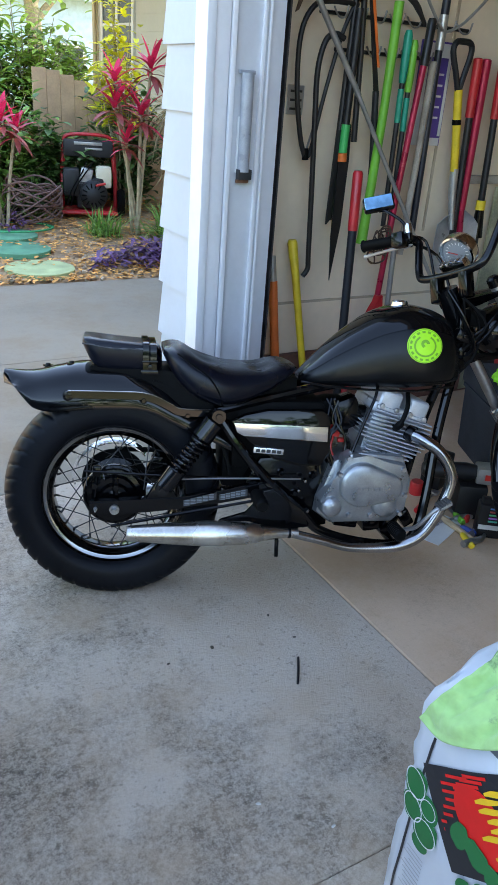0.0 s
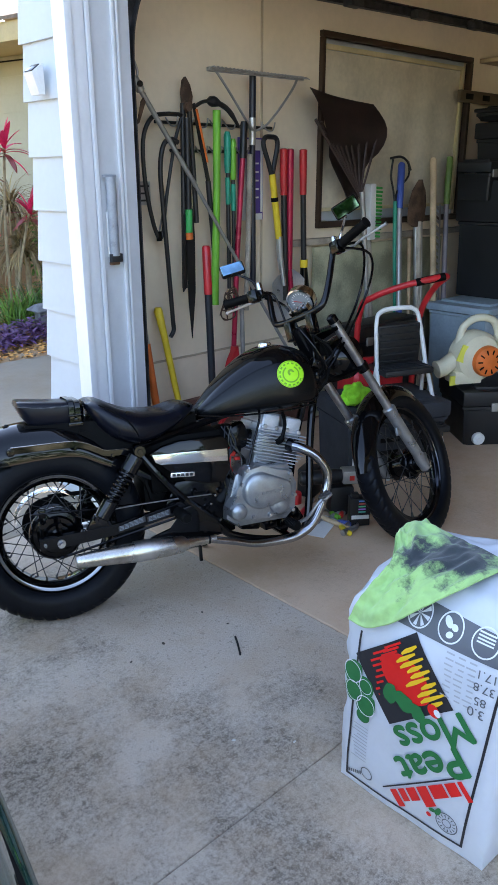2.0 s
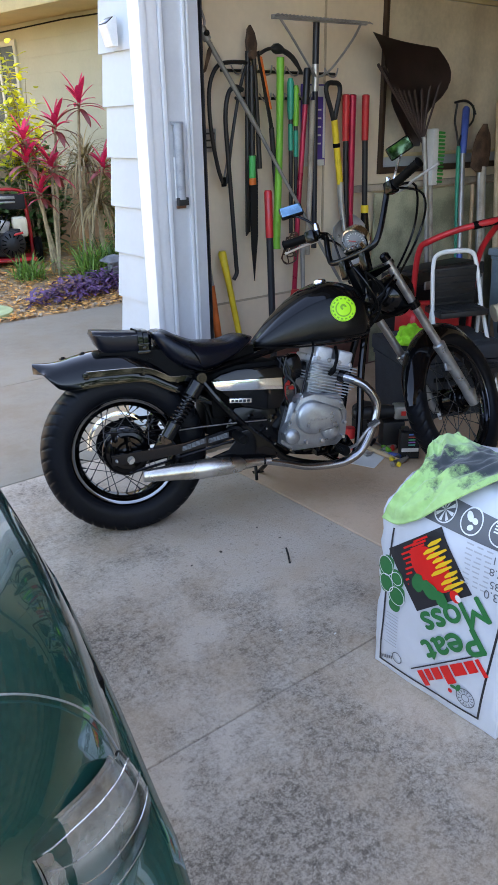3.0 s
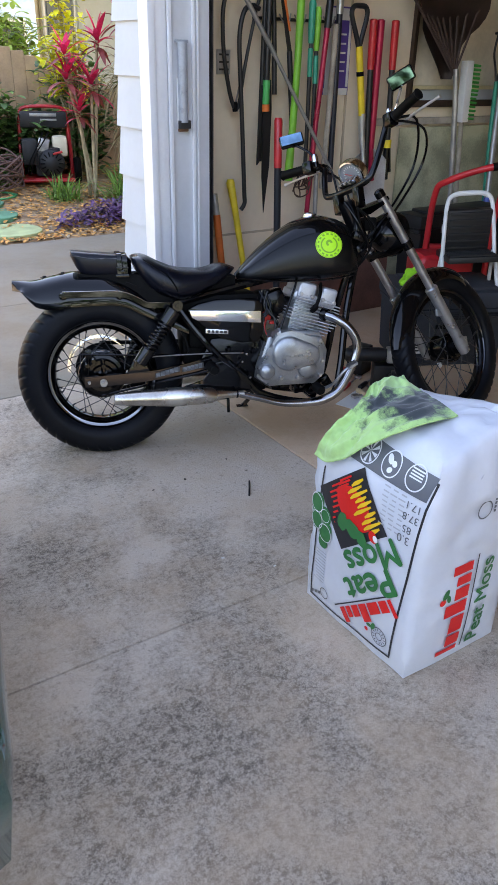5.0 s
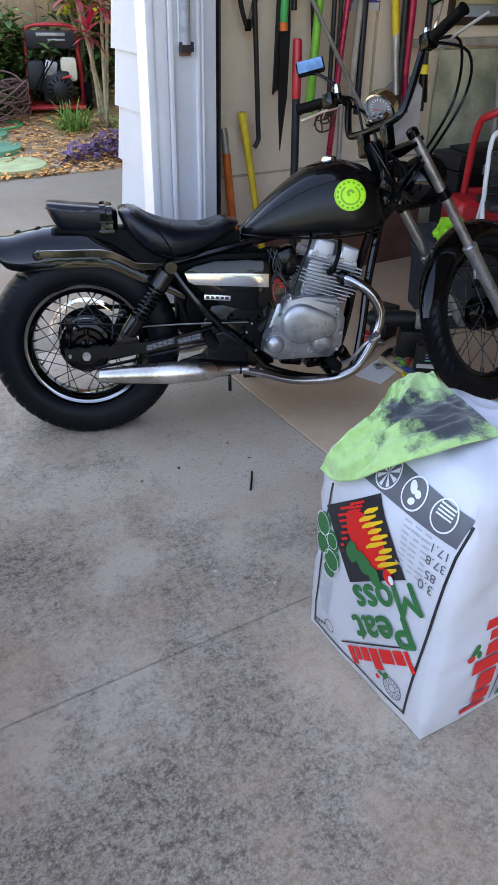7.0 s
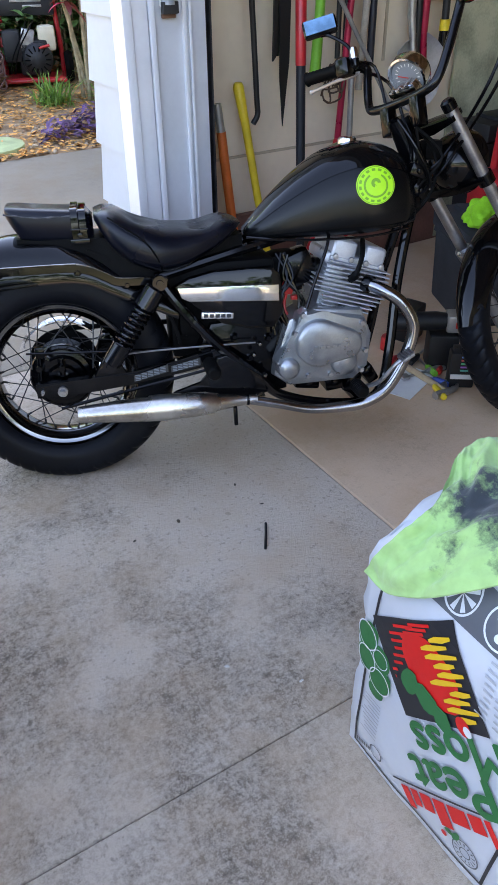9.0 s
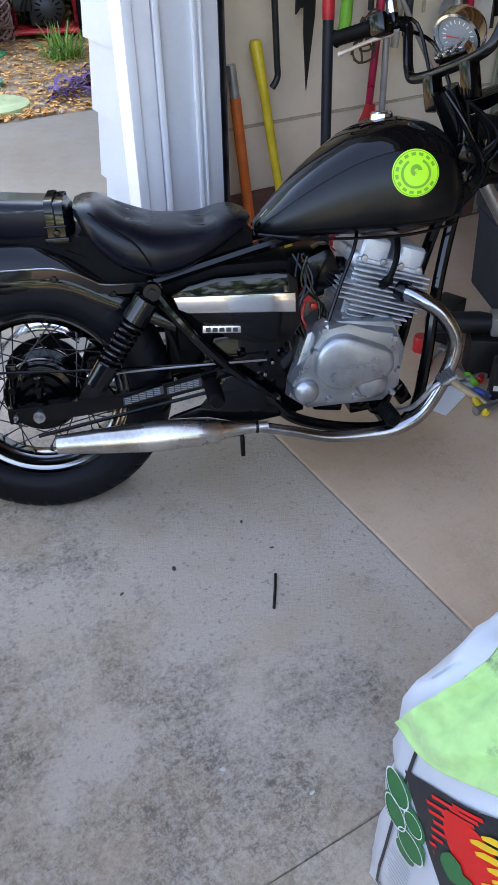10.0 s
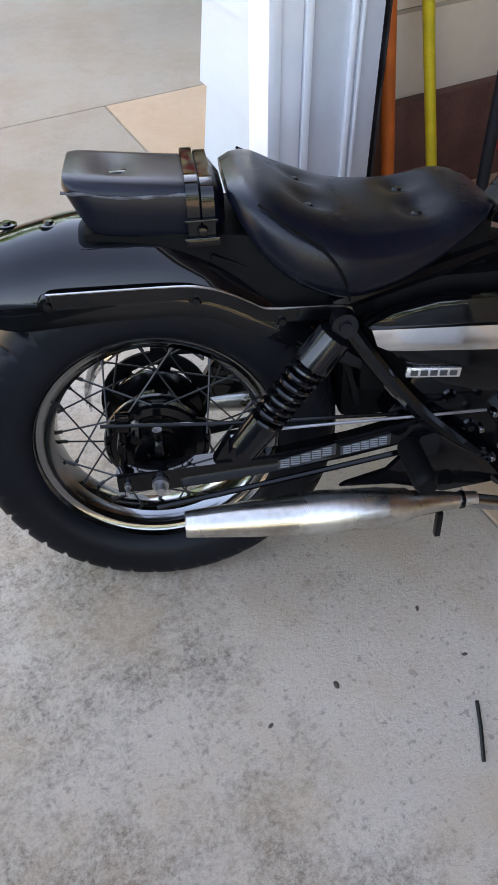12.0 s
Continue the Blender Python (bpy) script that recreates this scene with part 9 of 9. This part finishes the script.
# house wing beyond the garden
WING = pose(5.73, 12.83, 0, 0, 0, 9.5)
house = thing("house", WING, "beige lap-sided house wing with a broad tan eave", "house")
# the unseen run towards the garage is lengthened to keep sun off the walk
W0, W1 = -7.45, 1.12
bm = fresh()
box(bm, (4.0, W1 - W0, 2.76), (2.02, (W0 + W1) / 2, 1.38))
part("wall", bm, HOUSE, house)
for k in range(13):
    bm = fresh()
    z = 0.06 + 0.205 * k
    prism(bm, [(0.0, z), (-0.009, z), (-0.003, z + 0.208), (0.0, z + 0.208)], W1 - W0, Matrix.Translation((0, (W0 + W1) / 2, 0)))
    part("siding_board", bm, HOUSE, house)
bm = fresh()
box(bm, (0.03, 0.09, 2.72), (-0.016, W1 - 0.045, 1.36), bevel=0.004)
part("corner_board", bm, EAVE, house)
bm = fresh()
loft(bm, [[Vector((x, y, z)) for x, z in ((-0.84, 2.915), (-0.84, 2.95), (2.0, 3.85), (4.8, 2.95), (4.8, 2.915), (2.0, 3.8))] for y in (W0 - 0.3, W1 + 0.26)])
roof = part("roof", bm, ROOF, house)
bm = fresh()
box(bm, (0.03, W1 - W0 + 0.3, 0.19), (-0.785, (W0 + W1) / 2 - 0.05, 2.815), bevel=0.004)
box(bm, (0.8, 0.03, 0.19), (-0.385, W1 + 0.115, 2.815), bevel=0.004)
part("fascia", bm, EAVE, house, "tan painted fascia board")
bm = fresh()
box(bm, (0.77, W1 - W0 + 0.2, 0.015), (-0.385, (W0 + W1) / 2, 2.755))
part("soffit", bm, EAVE, house)
bm = fresh()
tube(bm, bend([(-0.42, W1 + 0.06, 2.75), (-0.4, W1 + 0.04, 2.68), (-0.2, W1 - 0.02, 2.56), (-0.06, W1 - 0.06, 2.46)], 4) + [Vector((-0.06, W1 - 0.06, 1.5)), Vector((-0.06, W1 - 0.06, 0.05))], 0.026, 8)
part("downpipe", bm, EAVE, house, "tan rain downpipe")
bm = fresh()
box(bm, (0.04, 0.9, 0.07), (-0.02, 0.47, 2.525), bevel=0.004)
box(bm, (0.04, 0.9, 0.07), (-0.02, 0.47, 1.42), bevel=0.004)
for y in (0.05, 0.47, 0.89):
    box(bm, (0.038, 0.06, 1.04), (-0.02, y, 1.97), bevel=0.004)
box(bm, (0.034, 0.78, 0.04), (-0.02, 0.47, 1.99), bevel=0.003)
win = part("window", bm, PALE_FRAME, house, "pale framed sash window")
for y in (0.26, 0.68):
    for z in (1.73, 2.25):
        bm = fresh()
        box(bm, (0.008, 0.36, 0.48), (-0.018, y, z))
        part("pane", bm, DIM_GLASS, win, "dim window glass")
bm = fresh()
tube(bm, [(-0.04, W1 - 0.1, 2.66), (-0.05, -1.2, 2.69), (-0.05, -3.5, 2.66), (-0.05, -6.0, 2.69)], 0.009, 6)
part("cable", bm, BLACK_DULL, house)

# garage outside: roof over the shop
groof = fresh()
loft(groof, [[Vector((x, y, z)) for x, z in ((2.5, 2.82), (2.5, 2.95), (5.6, 4.1), (9.1, 2.95), (9.1, 2.82))] for y in (SIDE_Y - 0.5, 5.25)])
tagged(part("garage_roof", groof, ROOF), "brown shingled garage roof", "roof", kind="structure")

# far neighbour and trees
far = thing("far_house", pose(6.0, 27.0, 0, 0, 0, 8), "distant pale house beyond the garden", "house")
bm = fresh()
box(bm, (14, 6, 3.4), (0, 3, 1.7))
part("wall", bm, mat("pale_blue_wall", (0.5, 0.62, 0.72), 0.7), far)
bm = fresh()
loft(bm, [[Vector((x, y, z)) for y, z in ((-0.6, 3.35), (-0.6, 3.47), (3, 4.35), (6.6, 3.47))] for x in (-7.6, 7.6)])
part("roof", bm, PALE_ROOF, far)
for x in (-5, -2.2, 0.6, 3.4):
    bm = fresh()
    box(bm, (1.0, 0.06, 1.2), (x, -0.02, 1.6), bevel=0.01)
    w_ = part("window", bm, PALE_FRAME, far)
    bm = fresh()
    box(bm, (0.8, 0.02, 1.0), (x, -0.055, 1.6))
    part("pane", bm, DIM_GLASS, w_)


def tree(x, y, h, crown, seed, leaf=0.28):
    random.seed(seed)
    t = thing("tree", pose(x, y, 0), "broad leafy green tree in the distance", "tree", "distant trees")
    bm = fresh()
    tips = []
    tube(bm, bend([(0, 0, -0.1), (0.1, 0, h * 0.3), (0, 0.1, h * 0.55)], 4), [0.22, 0.21, 0.2, 0.19, 0.18, 0.17, 0.16, 0.15, 0.13], 8)
    for k in range(11):
        a, el = random.uniform(0, 6.28), random.uniform(0.2, 1.2)
        tip = Vector((math.cos(a) * math.cos(el) * crown, math.sin(a) * math.cos(el) * crown, h * 0.55 + math.sin(el) * h * 0.45))
        tube(bm, bend([(0, 0.05, h * random.uniform(0.35, 0.55)), tip * 0.5 + Vector((0, 0, h * 0.28)), tip], 3), [0.1, 0.085, 0.07, 0.055, 0.045, 0.03, 0.015], 6)
        tips.append(tip)
    part("trunk", bm, STEM, t)
    bm = fresh()
    for k in range(2400):
        tip = random.choice(tips)
        p = tip + Vector((random.gauss(0, crown * 0.24), random.gauss(0, crown * 0.24), random.gauss(0, crown * 0.2)))
        a = random.uniform(0, 6.28)
        strap(bm, p, Vector((math.cos(a), math.sin(a), random.uniform(-0.5, 0.6))), leaf * random.uniform(0.7, 1.3), leaf * 0.5, 0.6, n=3)
    part("crown", bm, LEAF, t, "", 60)


tree(1.0, 19.0, 6.0, 2.6, 51)
tree(-4.5, 17.0, 6.5, 3.0, 52)
tree(6.5, 21.0, 5.5, 2.2, 53)
tree(-7.0, 9.0, 6.0, 2.8, 54)


# unseen ring of leaves, added to darken the horizon in reflections
random.seed(91)
bm = fresh()
for k in range(5200):
    a = random.uniform(0, 2 * math.pi)
    if -0.4 < a < 1.9:
        continue
    r = random.uniform(30, 38)
    h = 7.5 + 2.5 * noise.noise(Vector((math.cos(a) * 7, math.sin(a) * 7, 0))) + 1.5 * noise.noise(Vector((math.cos(a) * 25, math.sin(a) * 25, 3)))
    z = h * random.random() ** 0.7
    b = random.uniform(0, 6.28)
    strap(bm, (r * math.cos(a), r * math.sin(a), z), Vector((math.cos(b), math.sin(b), random.uniform(-0.6, 0.6))), random.uniform(1.2, 2.2), random.uniform(1.0, 1.8), 0.8, n=3)
tagged(part("far_woods", bm, LEAF_DARK, None, "", 0), "unseen ring of dark green leaves added to darken the horizon", "trees", kind="stuff")
# ---- parked car ----
CAR_GREEN = mat("dark_green_metallic", (0.003, 0.065, 0.05), 0.16, 0.3, var=0.15, scale=3, rvar=0.03, coat=1.0, spec=0.8)
CAR_GREEN.node_tree.nodes["Principled BSDF"].inputs["Coat IOR"].default_value = 1.95
CAR_GREEN.node_tree.nodes["Principled BSDF"].inputs["Coat Roughness"].default_value = 0.02
HEADLAMP = mat("headlamp_reflector", (0.72, 0.72, 0.69), 0.26, 0.9, var=0.45, scale=9)
car = thing("car", pose(1.295, 2.95, 0, 0, 0, -9), "dark green metallic saloon car parked on the driveway", "car")


def car_section(x):
    """Half outline of the body across the car at x metres behind its nose."""
    hood = curve1([(0, 0.615), (0.02, 0.672), (0.05, 0.705), (0.12, 0.74), (0.35, 0.80), (0.9, 0.87), (1.25, 0.92), (3.3, 0.95), (3.9, 0.93), (4.3, 0.80)], x)
    half = curve1([(0, 0.635), (0.05, 0.69), (0.13, 0.765), (0.3, 0.82), (0.6, 0.85), (3.6, 0.85), (4.1, 0.8), (4.3, 0.66)], x)
    return hood, half


rows = []
for k in range(44):
    x = 4.3 * (k / 43) ** 1.7
    hood, half = car_section(x)
    low = curve1([(0, 0.42), (0.06, 0.3), (0.3, 0.2), (4.0, 0.2), (4.3, 0.4)], x)
    row = []
    pts = [(0.0, hood), (0.35, hood - 0.004), (0.62, hood - 0.018), (0.8, hood - 0.05), (0.9, hood - 0.09), (0.965, hood - 0.15), (1.0, hood - 0.25), (0.995, (hood + low) / 2 - 0.1), (0.96, low + 0.06), (0.85, low), (0.4, low)]
    shift = lambda f: (0.098 - 0.02 * f * f) * max(0.0, 1 - x / 0.9)
    for s in (1, -1):
        seq = pts if s > 0 else list(reversed(pts))
        for q in bend([(f, z, 0) for f, z in seq], 4):
            row.append(Vector((-x + shift(q.x), s * q.x * half, q.y)))
    rows.append(row)
bm = fresh()
loft(bm, rows)
bmesh.ops.remove_doubles(bm, verts=bm.verts[:], dist=1e-5)
body = part("body", bm, CAR_GREEN, car, "", 50)
bm = fresh()
rows = []
for x, z, hw in ((1.15, 0.90, 0.66), (1.85, 1.34, 0.57), (2.2, 1.40, 0.56), (3.0, 1.38, 0.56), (3.75, 0.95, 0.64)):
    rows.append([Vector((-x, s * hw * f, z - dz)) for s, f, dz in ((-1, 1, 0.02), (-1, 0.8, 0.0), (1, 0.8, 0.0), (1, 1, 0.02))])
low_ = [[Vector((p.x, p.y * 1.15, 0.88)) for p in r] for r in rows]
loft(bm, rows, False, False)
loft(bm, [[a[0], b[0]] for a, b in zip(rows, low_)], False, False)
loft(bm, [[a[-1], b[-1]] for a, b in zip(rows, low_)], False, False)
part("cabin_glass", bm, mat("tinted_glass", (0.02, 0.025, 0.025), 0.06, var=0.1, coat=0.5), car, "tinted glass cabin")
for x in (0.78, 3.45):
    for s in (-1, 1):
        bm = fresh()
        lathe(bm, [(0, -0.02), (0.17, -0.03), (0.19, -0.06), (0.24, -0.09), (0.305, -0.085), (0.315, 0.0), (0.305, 0.085), (0.2, 0.09), (0, 0.02)], Matrix.Translation((-x, s * 0.745, 0.315)) @ (Matrix() if s < 0 else pose(0, 0, 0, 0, 0, 180)), 36)
        w = part("wheel", bm, RUBBER, car)
        bm = fresh()
        lathe(bm, [(0, -0.062), (0.05, -0.06), (0.15, -0.045), (0.185, -0.064), (0.19, -0.05)], Matrix.Translation((-x, s * 0.745, 0.315)) @ (Matrix() if s < 0 else pose(0, 0, 0, 0, 0, 180)), 30)
        part("rim", bm, GREY_TUBE, w)
LENS = plain("clear_lens", (0.9, 0.93, 0.93), 0.03)
LENS.node_tree.nodes["Principled BSDF"].inputs["Transmission Weight"].default_value = 1.0
LENS.node_tree.nodes["Principled BSDF"].inputs["IOR"].default_value = 1.12
LENS.node_tree.nodes["Principled BSDF"].inputs["Specular IOR Level"].default_value = 0.25
CORNER = [(-0.075, 0.75), (-0.055, 0.744), (-0.03, 0.73), (0.015, 0.705), (0.052, 0.672), (0.075, 0.632), (0.088, 0.585)]


def corner_band(s, off, top, low):
    """Rows of a band that wraps the front corner, off metres proud of it."""
    out = []
    line = bend([(x, y, 0) for x, y in CORNER], 4)
    for k, p in enumerate(line):
        f = k / (len(line) - 1)
        d = line[min(k + 1, len(line) - 1)] - line[max(k - 1, 0)]
        nrm = Vector((-d.y, d.x, 0)).normalized()
        nrm = nrm if nrm.x + nrm.y > 0 else -nrm
        zt = top + 0.018 * math.sin(math.pi * f * 0.9) - 0.03 * f - 0.09 * max(0.0, (f - 0.72) / 0.28) ** 2.2
        foot = low + (zt - low) * 0.8 * max(0.0, 1 - f / 0.42) ** 1.4
        row = []
        for j in range(6):
            g = j / 5
            q = p + nrm * (off - 0.034 * (1 - g) ** 2.4)
            row.append(Vector((q.x, s * q.y, zt + (foot - zt) * g)))
        out.append(row)
    return out


for s in (-1, 1):
    bm = fresh()
    loft(bm, corner_band(s, 0.006, 0.618, 0.46), False, False)
    lamp = part("headlight", bm, HEADLAMP, car, "wraparound ribbed clear headlight", 60)
    outer = corner_band(s, 0.020, 0.625, 0.452)
    inner = corner_band(s, 0.0165, 0.625, 0.452)
    bm = fresh()
    loft(bm, [a + list(reversed(b)) for a, b in zip(outer, inner)])
    lens = part("lens", bm, LENS, lamp, "clear plastic lens", 60)
    lens.visible_shadow = False
    for j in range(1, 6):
        bm = fresh()
        rib = corner_band(s, 0.0215, 0.625, 0.452)
        tube(bm, [r[j - 1].lerp(r[j], 0.5) for r in rib[2:22]], 0.0009, 5)
        part("lens_rib", bm, SILVER, lamp)
bm = fresh()
rows = []
for k in range(25):
    a = -1 + 2 * k / 24
    y = 0.83 * a
    x = curve1([(0, 0.15), (0.4, 0.137), (0.55, 0.129), (0.75, 0.115), (0.88, 0.107), (0.95, 0.08), (1.0, -0.03)], abs(a))
    rows.append([Vector((x + dx, y, z)) for dx, z in ((-0.1, 0.50), (-0.03, 0.505), (-0.006, 0.485), (0.0, 0.42), (-0.015, 0.30), (-0.1, 0.25))])
loft(bm, rows)
part("bumper", bm, CAR_GREEN, car, "body-coloured front bumper", 50)
PROFILE = [(0.0, 0.0), (0.35, -0.004), (0.62, -0.018), (0.8, -0.05), (0.9, -0.09), (0.965, -0.15), (1.0, -0.25)]
for s in (-1, 1):
    pts = []
    for X, y in ((-0.95, 0.66), (-0.6, 0.63), (-0.3, 0.602), (-0.09, 0.585), (0.0, 0.583), (0.05, 0.588), (0.075, 0.6)):
        x = max(0.0, 0.085 - X)
        hood, half = car_section(x)
        pts.append(Vector((X, s * y, hood + curve1(PROFILE, y / half) + 0.0015)))
    bm = fresh()
    tube(bm, bend(pts, 6), 0.0015, 6)
    part("bonnet_gap", bm, GREY_TUBE, car, "fine pale shut line beside the bonnet")
bm = fresh()
box(bm, (0.02, 0.9, 0.05), (0.09, 0, 0.545), bevel=0.008)
part("grille", bm, BLACK_DULL, car, "narrow black grille slot")
